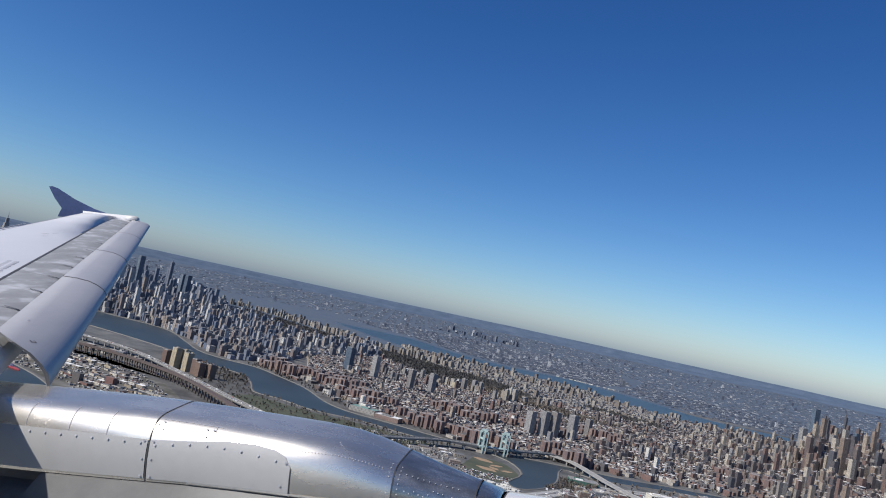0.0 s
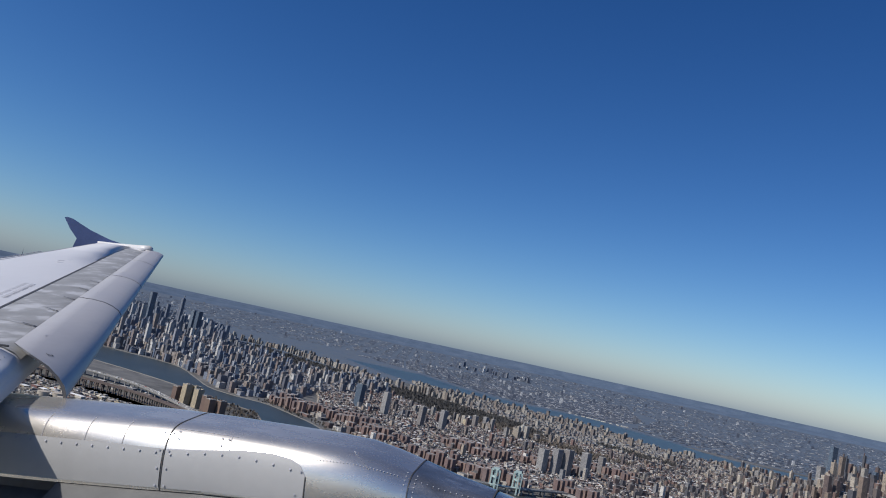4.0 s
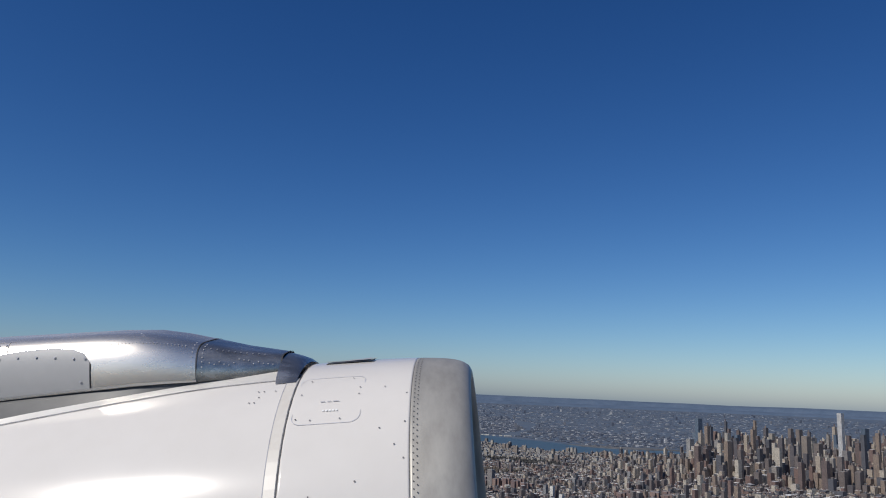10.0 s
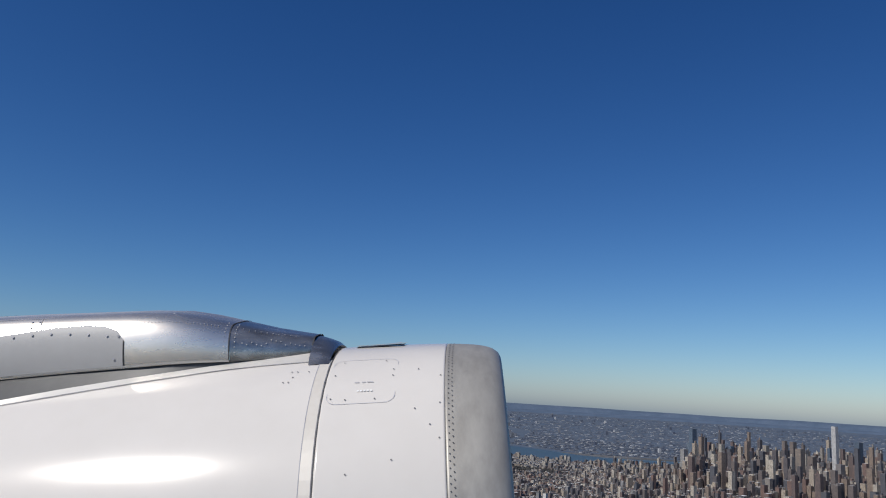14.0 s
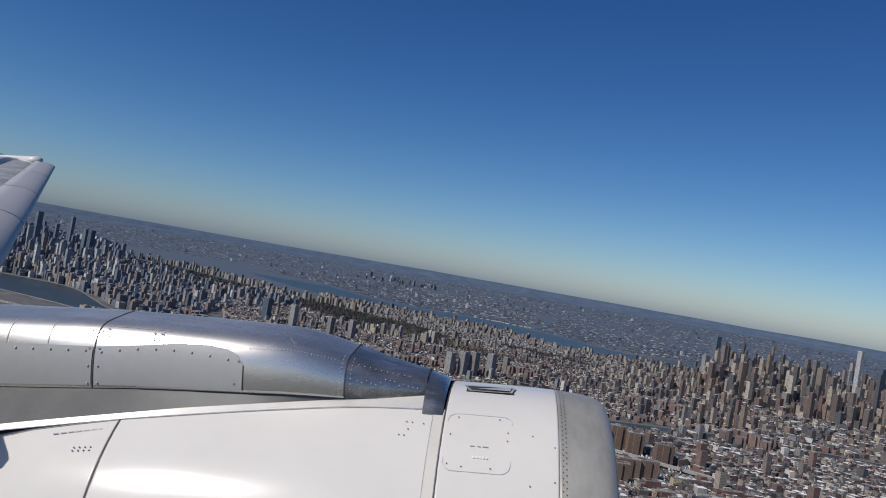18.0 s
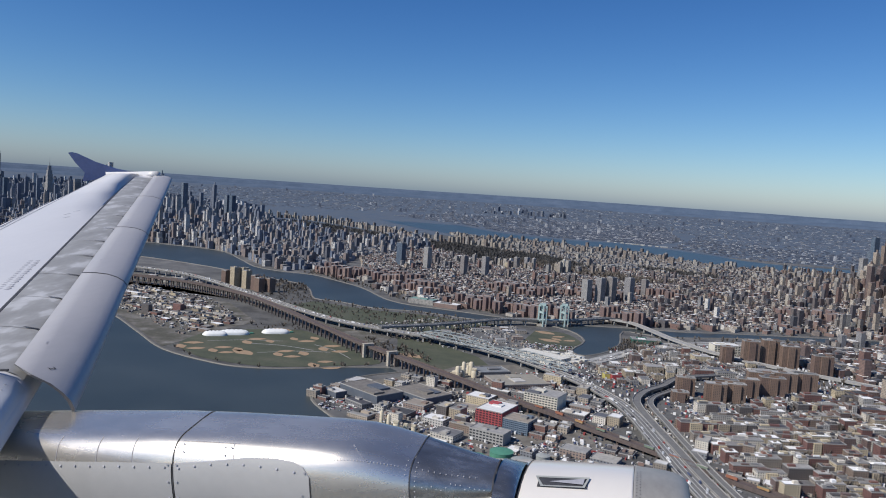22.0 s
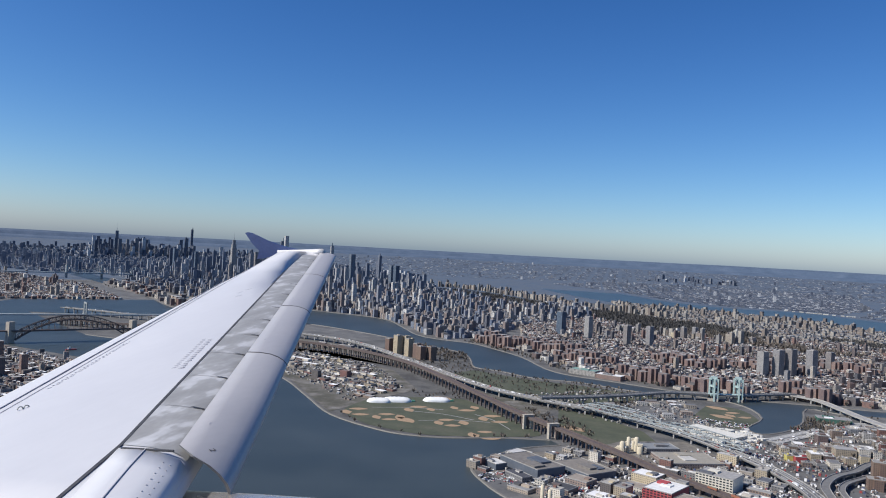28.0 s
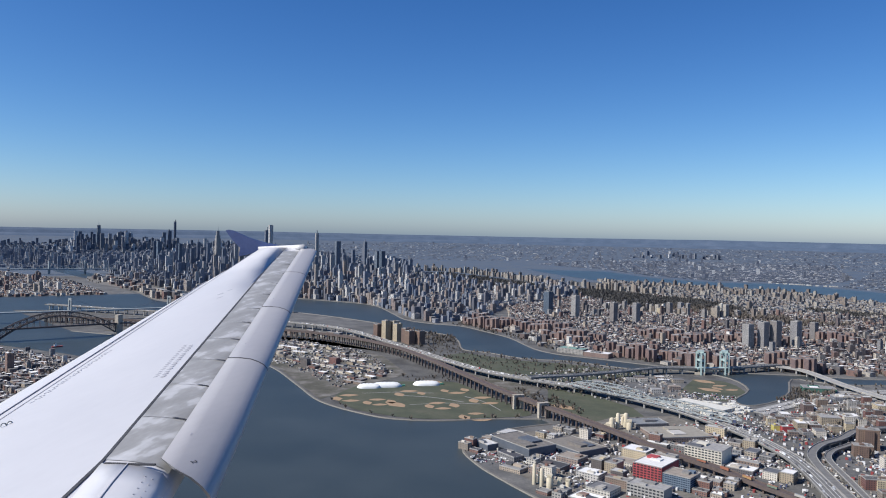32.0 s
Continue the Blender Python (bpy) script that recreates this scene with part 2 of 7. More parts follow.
# midtown greys and panes lean blue to imitate haze over the skyline
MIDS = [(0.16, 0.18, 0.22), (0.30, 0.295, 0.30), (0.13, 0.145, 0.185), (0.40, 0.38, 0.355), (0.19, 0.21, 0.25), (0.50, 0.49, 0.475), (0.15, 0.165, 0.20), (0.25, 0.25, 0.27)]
WALL_FAR = walls("far_facades_haze_blue", FARS, pane=(0.10, 0.115, 0.15), cover=0.4)
WALL_MID = walls("midtown_facades_hazed", MIDS, pane=(0.085, 0.105, 0.145), cover=0.6, glassy=0.2)
WALL_PARK = walls("park_side_facades", rich([(0.42, 0.37, 0.31), (0.30, 0.25, 0.21), (0.50, 0.46, 0.40), (0.24, 0.20, 0.175), (0.36, 0.34, 0.32)], 1.15, 0.72), pane=(0.07, 0.08, 0.10), cover=0.4)
WALL_BRICK = walls("brick_facades", rich(BRICKS, 1.12, 0.98), pane=(0.06, 0.068, 0.085), cover=0.45)
WALL_TOWER = walls("tower_facades", rich(TOWERS, 1.5, 1.08), pane=(0.06, 0.07, 0.095), cover=0.6, glassy=0.2)
WALL_SLABS = walls("slab_facades", rich([(0.23, 0.175, 0.135), (0.13, 0.095, 0.085), (0.36, 0.30, 0.235), (0.10, 0.088, 0.09), (0.17, 0.11, 0.09), (0.44, 0.39, 0.32), (0.085, 0.085, 0.095), (0.25, 0.225, 0.20), (0.145, 0.12, 0.11)], 1.0, 1.1), pane=(0.045, 0.05, 0.065), cover=0.5)
WALL_PROJECT = walls("red_brick_slabs", rich(PROJECTS, 1.4), cover=0.42)
WALL_WORKS = walls("works_facades", WORKS, cover=0.5, pitch=(5.0, 4.2))
ROOF_CITY = roofs("city_roofs", [(0.07, 0.07, 0.075), (0.24, 0.235, 0.23), (0.30, 0.285, 0.27), (0.12, 0.115, 0.11), (0.80, 0.79, 0.77), (0.13, 0.125, 0.12), (0.38, 0.36, 0.34), (0.07, 0.07, 0.08), (0.20, 0.14, 0.12), (0.74, 0.73, 0.70), (0.09, 0.085, 0.085), (0.22, 0.21, 0.20), (0.06, 0.06, 0.065), (0.82, 0.81, 0.80)])
# far roofs take the same painted haze as the far walls
ROOF_FAR = roofs("far_roofs_haze_blue", [(0.10, 0.115, 0.15), (0.14, 0.15, 0.18), (0.08, 0.10, 0.135), (0.52, 0.53, 0.54), (0.08, 0.10, 0.135), (0.12, 0.135, 0.165), (0.09, 0.105, 0.14), (0.20, 0.215, 0.245)])
ROOF_TOWER = roofs("tower_roofs", [(0.16, 0.16, 0.16), (0.25, 0.24, 0.23), (0.34, 0.33, 0.32), (0.12, 0.12, 0.125)])
ROOF_WORKS = roofs("works_roofs", [(0.30, 0.29, 0.28), (0.15, 0.15, 0.155), (0.46, 0.45, 0.44), (0.70, 0.69, 0.68), (0.22, 0.21, 0.2), (0.35, 0.33, 0.30), (0.11, 0.115, 0.13), (0.55, 0.54, 0.52), (0.28, 0.24, 0.20)])
CONCRETE = speckled("concrete", [(0.3, (0.27, 0.26, 0.245)), (0.7, (0.38, 0.37, 0.35))], 0.4)
ROADWAY = speckled("road_deck", [(0.3, (0.125, 0.12, 0.115)), (0.7, (0.20, 0.195, 0.185))], 0.5)
RUST = speckled("rust_brown_steel", [(0.3, (0.085, 0.066, 0.060)), (0.7, (0.135, 0.103, 0.092))], 0.6)
GREENSTEEL = speckled("blue_green_steel", [(0.3, (0.30, 0.40, 0.39)), (0.7, (0.40, 0.50, 0.48))], 0.6)
GREYSTEEL = speckled("grey_steel", [(0.3, (0.22, 0.25, 0.26)), (0.7, (0.33, 0.36, 0.36))], 0.6)
BANK = speckled("bank_stone", [(0.3, (0.13, 0.12, 0.105)), (0.7, (0.21, 0.195, 0.17))], 0.8)
STONE = speckled("pale_stone", [(0.3, (0.33, 0.29, 0.24)), (0.7, (0.46, 0.41, 0.34))], 0.6)
WHITE = speckled("white_fabric", [(0.3, (0.72, 0.72, 0.70)), (0.7, (0.80, 0.80, 0.78))], 0.6)
TURF = speckled("turf", [(0.32, (0.050, 0.058, 0.038)), (0.5, (0.066, 0.074, 0.046)), (0.68, (0.092, 0.090, 0.062))], 0.06, rough=0.95)
CLAY = speckled("infield_clay", [(0.3, (0.285, 0.195, 0.12)), (0.7, (0.36, 0.25, 0.16))], 0.3, rough=0.95)
BARE = speckled("bare_branches", [(0.3, (0.095, 0.080, 0.066)), (0.5, (0.125, 0.106, 0.088)), (0.7, (0.16, 0.138, 0.115))], 0.2, rough=0.95)
GREENTANK = speckled("green_tank", [(0.3, (0.06, 0.20, 0.135)), (0.7, (0.09, 0.26, 0.18))], 0.5)
GREYTANK = speckled("grey_tank", [(0.3, (0.26, 0.27, 0.26)), (0.7, (0.36, 0.37, 0.35))], 0.5)
CREAM = speckled("cream_silo", [(0.3, (0.50, 0.44, 0.32)), (0.7, (0.60, 0.53, 0.40))], 0.5)
RED = speckled("red_wall", [(0.3, (0.32, 0.055, 0.06)), (0.7, (0.42, 0.075, 0.08))], 0.4)
GLASS = speckled("dark_panes", [(0.3, (0.02, 0.025, 0.032)), (0.7, (0.05, 0.055, 0.065))], 2.0, rough=0.15)
YARDWHITE = speckled("pale_sheeting", [(0.3, (0.55, 0.53, 0.47)), (0.7, (0.68, 0.66, 0.60))], 0.7)
LOTS = speckled("worn_lots", [(0.32, (0.060, 0.058, 0.042)), (0.45, (0.085, 0.080, 0.062)), (0.55, (0.13, 0.12, 0.105)), (0.66, (0.21, 0.20, 0.18))], 0.07, detail=8.0, rough=0.95, grain=0.4)
DIRT = speckled("yard_dirt", [(0.3, (0.105, 0.095, 0.082)), (0.5, (0.15, 0.138, 0.12)), (0.7, (0.21, 0.19, 0.165))], 0.25, rough=0.95)
WALL_FLATS = walls("apartment_brick", [(0.50, 0.42, 0.29), (0.20, 0.105, 0.085), (0.25, 0.215, 0.18), (0.36, 0.30, 0.22), (0.15, 0.105, 0.095), (0.62, 0.57, 0.49), (0.18, 0.09, 0.078), (0.22, 0.165, 0.13), (0.40, 0.38, 0.35), (0.12, 0.105, 0.10)], pane=(0.06, 0.06, 0.065), cover=0.36)
WHITEPLAIN = speckled("cream_stucco", [(0.3, (0.56, 0.52, 0.43)), (0.7, (0.66, 0.62, 0.53))], 0.6)
BROWNROOF = roofs("brown_gravel_roof", [(0.20, 0.18, 0.155), (0.17, 0.155, 0.14)])
PALEROOF = roofs("pale_flat_roof", [(0.66, 0.65, 0.63)])
SLATEWALL = speckled("slate_cladding", [(0.3, (0.075, 0.09, 0.115)), (0.7, (0.11, 0.125, 0.15))], 0.5)
YELLOWBRICK = walls("yellow_brick", [(0.42, 0.35, 0.24), (0.36, 0.30, 0.21), (0.46, 0.39, 0.27)], cover=0.35)
TANBRICK = walls("tan_brick", [(0.185, 0.125, 0.095), (0.205, 0.14, 0.105), (0.165, 0.11, 0.088)], pane=(0.08, 0.07, 0.065), cover=0.35)
WHITEWALL = walls("white_works", [(0.62, 0.58, 0.48), (0.66, 0.62, 0.52)], cover=0.62, pitch=(4.0, 4.0))
GREYTOWER = walls("grey_tower", [(0.26, 0.25, 0.25), (0.30, 0.29, 0.28), (0.22, 0.20, 0.19)], cover=0.5)
PALETOWER = walls("pale_tower", [(0.50, 0.49, 0.48)], cover=0.55, pitch=(4.7, 4.7))
BLUEGLASS = walls("blue_glass", [(0.13, 0.17, 0.22), (0.10, 0.13, 0.17), (0.17, 0.20, 0.24)], pane=(0.04, 0.06, 0.09), cover=0.8, glassy=0.12)

# ground: streets, yards and far woods and roofs, in patches
m, n, l, b = mat("city_ground", 0.92)
c = coords(n, l, 1.0)
big = node(n, "TexNoise", Scale=0.006, Detail=4.0)
mid = node(n, "TexNoise", Scale=0.06, Detail=6.0, Roughness=0.65)
tiny = node(n, "TexNoise", Scale=0.55, Detail=6.0, Roughness=0.8)
for x in (big, mid, tiny):
    l.new(c.outputs[0], x.inputs["Vector"])
r1 = ramp(n, [(0.35, (0.080, 0.080, 0.080)), (0.5, (0.115, 0.114, 0.112)), (0.62, (0.155, 0.150, 0.142)), (0.72, (0.22, 0.215, 0.205))])
r2 = ramp(n, [(0.40, (0.055, 0.053, 0.050)), (0.55, (0.10, 0.097, 0.092)), (0.7, (0.080, 0.083, 0.068))])
l.new(mid.outputs["Fac"], r1.inputs[0]); l.new(mid.outputs["Fac"], r2.inputs[0])
sel = ramp(n, [(0.44, (0, 0, 0)), (0.58, (1, 1, 1))])
l.new(big.outputs["Fac"], sel.inputs[0])
mx = n.new("ShaderNodeMix"); mx.data_type = "RGBA"
l.new(sel.outputs[0], mx.inputs["Factor"]); l.new(r1.outputs[0], mx.inputs[6]); l.new(r2.outputs[0], mx.inputs[7])
ov = n.new("ShaderNodeMix"); ov.data_type, ov.blend_type = "RGBA", "OVERLAY"
ov.inputs["Factor"].default_value = 0.8
l.new(mx.outputs[2], ov.inputs[6]); l.new(tiny.outputs["Fac"], ov.inputs[7])
l.new(ov.outputs[2], b.inputs["Base Color"])
GROUND = m

m, n, l, b = mat("river_water", 0.42)
b.inputs["IOR"].default_value = 1.33
c = coords(n, l, 1.0)
t1, t2 = node(n, "TexNoise", Scale=0.02, Detail=4.0), node(n, "TexNoise", Scale=1.6, Detail=5.0)
l.new(c.outputs[0], t1.inputs["Vector"]); l.new(c.outputs[0], t2.inputs["Vector"])
r1 = ramp(n, [(0.35, (0.036, 0.047, 0.050)), (0.65, (0.050, 0.062, 0.064))])
l.new(t1.outputs["Fac"], r1.inputs[0]); l.new(r1.outputs[0], b.inputs["Base Color"])
h = node(n, "Bump", Strength=0.35, Distance=0.15)
l.new(t2.outputs["Fac"], h.inputs["Height"]); l.new(h.outputs[0], b.inputs["Normal"])
WATER = m
# the plain's blues hold distance haze, painted into the ground colour
PLAIN = speckled("far_marsh_haze_blue", [(0.30, (0.050, 0.078, 0.120)), (0.45, (0.066, 0.094, 0.138)), (0.55, (0.085, 0.104, 0.132)), (0.70, (0.055, 0.084, 0.122))], 0.02, detail=8.0, rough=1.0, fine=14.0, grain=0.45)
DARKWOOD = speckled("dense_bare_woods", [(0.3, (0.052, 0.052, 0.055)), (0.5, (0.07, 0.068, 0.066)), (0.7, (0.095, 0.09, 0.083))], 0.15, rough=0.95)
WATER_FAR = WATER.copy()
WATER_FAR.node_tree.nodes["Principled BSDF"].inputs["Roughness"].default_value = 0.34
WATER_FAR.node_tree.nodes["Bump"].inputs["Strength"].default_value = 0.2
# hill colour includes the blue of the haze before them
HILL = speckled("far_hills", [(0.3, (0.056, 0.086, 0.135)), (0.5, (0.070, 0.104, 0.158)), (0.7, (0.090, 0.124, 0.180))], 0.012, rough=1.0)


# ---- building helpers ----
def mesh_of(name, bm, *mats):
    me = bpy.data.meshes.new(name)
    bm.normal_update()
    bm.to_mesh(me)
    bm.free()
    for m in mats:
        me.materials.append(m)
    return me


def part(name, bm, material, parent, label="", smooth=False):
    me = mesh_of(name, bm, material)
    if smooth:
        me.polygons.foreach_set("use_smooth", [True] * len(me.polygons))
    ob = new(name, me)
    ob.parent = parent
    return tagged(ob, label)


def thing(name, label, category, at=(0, 0, 0), turn=0.0, group="", kind=""):
    ob = new(name)
    ob.matrix_basis = pose(*at, 0, 0, turn)
    return tagged(ob, label, category, group, kind)


def grid_bm(rows, close=False, caps=False):
    """Quads between rows of points; close joins each row's ends."""
    bm = bmesh.new()
    vs = [[bm.verts.new(p) for p in row] for row in rows]
    n = len(rows[0])
    for a, b in zip(vs, vs[1:]):
        for i in range(n if close else n - 1):
            j = (i + 1) % n
            bm.faces.new((a[i], a[j], b[j], b[i]))
    if caps:
        bm.faces.new(vs[0][::-1]); bm.faces.new(vs[-1])
    bmesh.ops.recalc_face_normals(bm, faces=bm.faces)
    return bm


def add_box(bm, x0, y0, z0, x1, y1, z1, m=None):
    ps = [Vector((x, y, z)) for z in (z0, z1) for x, y in ((x0, y0), (x1, y0), (x1, y1), (x0, y1))]
    vs = [bm.verts.new(m @ p if m else p) for p in ps]
    for f in ((0, 3, 2, 1), (4, 5, 6, 7), (0, 1, 5, 4), (1, 2, 6, 5), (2, 3, 7, 6), (3, 0, 4, 7)):
        bm.faces.new([vs[i] for i in f])


def box_bm(*a):
    bm = bmesh.new()
    add_box(bm, *a)
    return bm


def beam(bm, p, q, w, h=None):
    """A bar from p to q."""
    p, q = Vector(p), Vector(q)
    d = q - p
    m = Matrix.Translation(p) @ d.to_track_quat("X", "Z").to_matrix().to_4x4()
    h = h or w
    add_box(bm, 0, -w / 2, -h / 2, d.length, w / 2, h / 2, m)


def disc_rows(profile, sides):
    return [[(r * math.cos(2 * math.pi * i / sides), r * math.sin(2 * math.pi * i / sides), z) for i in range(sides)] for r, z in profile]


def smooth_line(pts, n):
    """A Catmull-Rom line through pts with n steps a span."""
    pts = [Vector(p) for p in pts]
    pts = [2 * pts[0] - pts[1]] + pts + [2 * pts[-1] - pts[-2]]
    out = []
    for a, b, c, d in zip(pts, pts[1:], pts[2:], pts[3:]):
        for i in range(n):
            t = i / n
            out.append(0.5 * (2 * b + (c - a) * t + (2 * a - 5 * b + 4 * c - d) * t * t + (3 * b - a - 3 * c + d) * t ** 3))
    return out + [pts[-2]]


# ---- the airliner ----
airliner = tagged(new("airliner"), "white and bare-metal jet airliner wing and engine in flight", "aeroplane")
airliner.matrix_basis = Matrix(((0.99377, -0.08836, -0.06795, 0), (0.08694, 0.99594, -0.02346, 0), (0.06975, 0.01741, 0.99741, EYE_Z), (0, 0, 0, 1)))


def xt(y):
    return -3.41 - 0.415 * (y - 4.42)


def zp(y):
    return -1.25 + (y - 4.43) * 0.119


def x_rear(y):
    return -5.55 - 0.35 * (y - 5.01)


def x_back(y):
    return -5.98 - 0.315 * (y - 5.31)


def wing_section(y, top=None):
    z, a, r, k = zp(y), xt(y), x_rear(y), x_back(y)
    t = 1 - max(0, (y - 15.9) / 0.9) ** 2
    up = [(a + 0.12, -0.20), (a + 0.10, -0.12), (a + 0.03, -0.055), (a - 0.06, -0.022), (a - 0.25, -0.004), (a - 0.5, 0.0), (a * 0.65 + r * 0.35, 0.012), (a * 0.3 + r * 0.7, 0.008), (r, 0.0), (k, -0.03), (k - 0.1, -0.06)]
    low = [(k, -0.14), (r, -0.26), (a * 0.5 + r * 0.5, -0.36), (a - 0.3, -0.34), (a + 0.05, -0.28)]
    return up, low, z, t


rows = []
for y in [3.2, 3.8, 4.3, 5.5, 7.0, 8.5, 10.0, 11.5, 13.0, 14.5, 15.6, 16.2, 16.5, 16.7]:
    up, low, z, t = wing_section(y)
    pts = up + low
    if y > 15.6:
        s = 1 - 0.35 * (max(0, y - 16.15) / 0.55) ** 2.5
        mid = x_back(y) * 0.55 + xt(y) * 0.45
        pts = [(mid + (x - mid) * s, dz) for x, dz in pts]
    rows.append([(x, y, z + dz) for x, dz in pts])
wing = part("wing", grid_bm(rows, True, True), WING, airliner, "pale lavender-grey painted upper wing skin", True)


def wing_patch(name, pts, lift, material, label=""):
    """A thin plate on the wing's upper skin, from (x, y) corners."""
    bm = bmesh.new()
    vs = [[bm.verts.new((x, y, zp(y) + h)) for x, y in pts] for h in (lift, lift - 0.012)]
    bm.faces.new(vs[0]); bm.faces.new(vs[1][::-1])
    n = len(pts)
    for i in range(n):
        bm.faces.new((vs[0][i], vs[1][i], vs[1][(i + 1) % n], vs[0][(i + 1) % n]))
    bmesh.ops.recalc_face_normals(bm, faces=bm.faces)
    return part(name, bm, material, wing, label)


# worn grey band behind the slats, one plate for each slat bay
bays = [4.42, 5.28, 6.14, 6.98, 7.85, 8.7, 9.55, 10.6, 11.6, 12.6, 13.7, 14.8, 15.7]
for a, b in zip(bays, bays[1:]):
    rows = [[(xt(y) + dx, y, zp(y) + dz) for dx, dz in ((0.07, -0.075), (0.02, -0.040), (-0.06, -0.014), (-0.25, 0.002), (-0.47, 0.006))] for y in (a + 0.004, (a + b) / 2, b - 0.004)]
    part("grey_band", grid_bm(rows), STRIP, wing, "worn bare grey band with flaking paint", True)
    part("band_joint", grid_bm([[(xt(b) + dx, b - 0.01, zp(b) + dz + 0.003), (xt(b) + dx + 0.006, b + 0.012, zp(b) + dz + 0.003)] for dx, dz in ((0.02, -0.036), (-0.06, -0.010), (-0.16, 0.002))]), SEAM, wing)
wing_patch("spar_line", [(xt(y) - 0.475 + o, y) for y, o in ((3.25, -0.13), (3.25, -0.10), (4.42, 0.014), (16.0, 0.014), (16.0, -0.014), (4.42, -0.014))], 0.009, SEAM, "dark sealant line along the wing")
wing_patch("spoiler_line", [(x_rear(y) + o, y) for y, o in ((3.25, -0.006), (3.25, 0.006), (15.6, 0.006), (15.6, -0.006))], 0.004, GREYLINE)
wing_patch("walk_line", [(x_rear(y) - 0.09 + o, y) for y, o in ((3.25, -0.004), (3.25, 0.004), (12.0, 0.004), (12.0, -0.004))], 0.003, GREYLINE)
for k in range(2):
    for i in range(15):
        y = 6.32 + i * 0.084
        x = xt(y) - 0.60 - k * 0.075
        wing_patch("stencil_bar", [(x, y), (x - 0.034, y - 0.008), (x - 0.034, y + (0.035 if i % 4 == 2 else 0.055)), (x, y + (0.043 if i % 4 == 2 else 0.063))], 0.0125, GREYLINE)
for k in range(2):
    for i in range(20):
        y = 5.55 + i * 0.088 + 0.12 * k
        x = x_rear(y) + 0.05 + 0.022 * k
        wing_patch("stencil_bar", [(x, y), (x + 0.011, y), (x + 0.011, y + (0.03 if i % 3 == 1 else 0.055)), (x, y + (0.03 if i % 3 == 1 else 0.055))], 0.0045, FAINT)
for y, dx in ((10.3, 0.9), (10.6, 0.95), (10.9, 0.85)):
    wing_patch("stencil_bar", [(xt(y) - dx, y), (xt(y) - dx - 0.03, y), (xt(y) - dx - 0.02, y + 0.14), (xt(y) - dx + 0.008, y + 0.14)], 0.0125, FAINT)
# hoist ring on the skin
bm = bmesh.new()
for oy in (-0.032, 0.032):
    arch = [(-5.40, 5.02 + oy + 0.028 * math.cos(a), zp(5.02) + 0.025 * math.sin(a)) for a in [math.pi * i / 8 for i in range(9)]]
    for p, q in zip(arch, arch[1:]):
        beam(bm, p, q, 0.008)
part("hoist_ring", bm, GREYTANK, wing)

# inboard leading edge beside the first outer slat
rows = []
for y in (3.2, 3.5, 3.8, 4.1, 4.36):
    z, a = zp(y), xt(y)
    g = 0.10
    rows.append([(a - 0.47, y, z + 0.008), (a - 0.3, y, z + 0.012), (a + g - 0.22, y, z - 0.002), (a + g - 0.06, y, z - 0.045), (a + g, y, z - 0.12), (a + g - 0.03, y, z - 0.2), (a + g - 0.2, y, z - 0.26), (a - 0.3, y, z - 0.3)])
nose = part("inboard_leading_edge", grid_bm(rows, True, True), WING, wing, "white-grey fixed leading edge panel with fasteners", True)
bm = bmesh.new()
for i in range(12):
    y = 3.3 + i * 0.085
    for dx in (-0.055, 0.0):
        x = xt(y) + dx
        add_box(bm, x - 0.004, y - 0.004, zp(y) - 0.06, x + 0.004, y + 0.004, zp(y) - 0.013 - (dx + 0.055) * 0.30)
tagged(part("fastener_row", bm, GREYLINE, wing), kind="stuff")
wing_patch("edge_seam", [(xt(4.3) - 0.46, 4.36), (xt(4.36) - 0.02, 4.375), (xt(4.36) - 0.02, 4.36), (xt(4.3) - 0.46, 4.34)], 0.0145, SEAM)
wing_patch("edge_seam", [(xt(3.25) - 0.25, 3.25), (xt(4.05) - 0.25, 4.05), (xt(4.36) - 0.24, 4.36), (xt(4.36) - 0.248, 4.36), (xt(4.05) - 0.258, 4.05), (xt(3.25) - 0.258, 3.25)], 0.0165, GREYLINE)

# four leading edge slats, drooped for the climb
SLAT_CURVE = [(0.0, 0.016), (0.14, 0.016), (0.27, 0.002), (0.36, -0.026), (0.425, -0.06), (0.46, -0.10), (0.464, -0.120), (0.458, -0.128), (0.440, -0.112), (0.40, -0.070), (0.335, -0.034), (0.24, -0.006), (0.12, 0.006), (0.0, 0.011)]


def slat_pt(y, dx, dz):
    """The slat's section, more drooped towards the root."""
    t = min(1.0, max(0.0, (y - 4.4) / 2.6))
    u = min(1.0, max(0.0, (y - 7.4) / 8.5))
    k, w = 1.04 - 0.04 * t - 0.12 * u, radians(17) * (1 - t) ** 1.3
    dx, dz = dx * k, (dz - 0.016) * (1.1 - 0.1 * t - 0.35 * u)
    return (xt(y) + dx * math.cos(w) + dz * math.sin(w), y, zp(y) + 0.016 + dz * math.cos(w) - dx * math.sin(w))


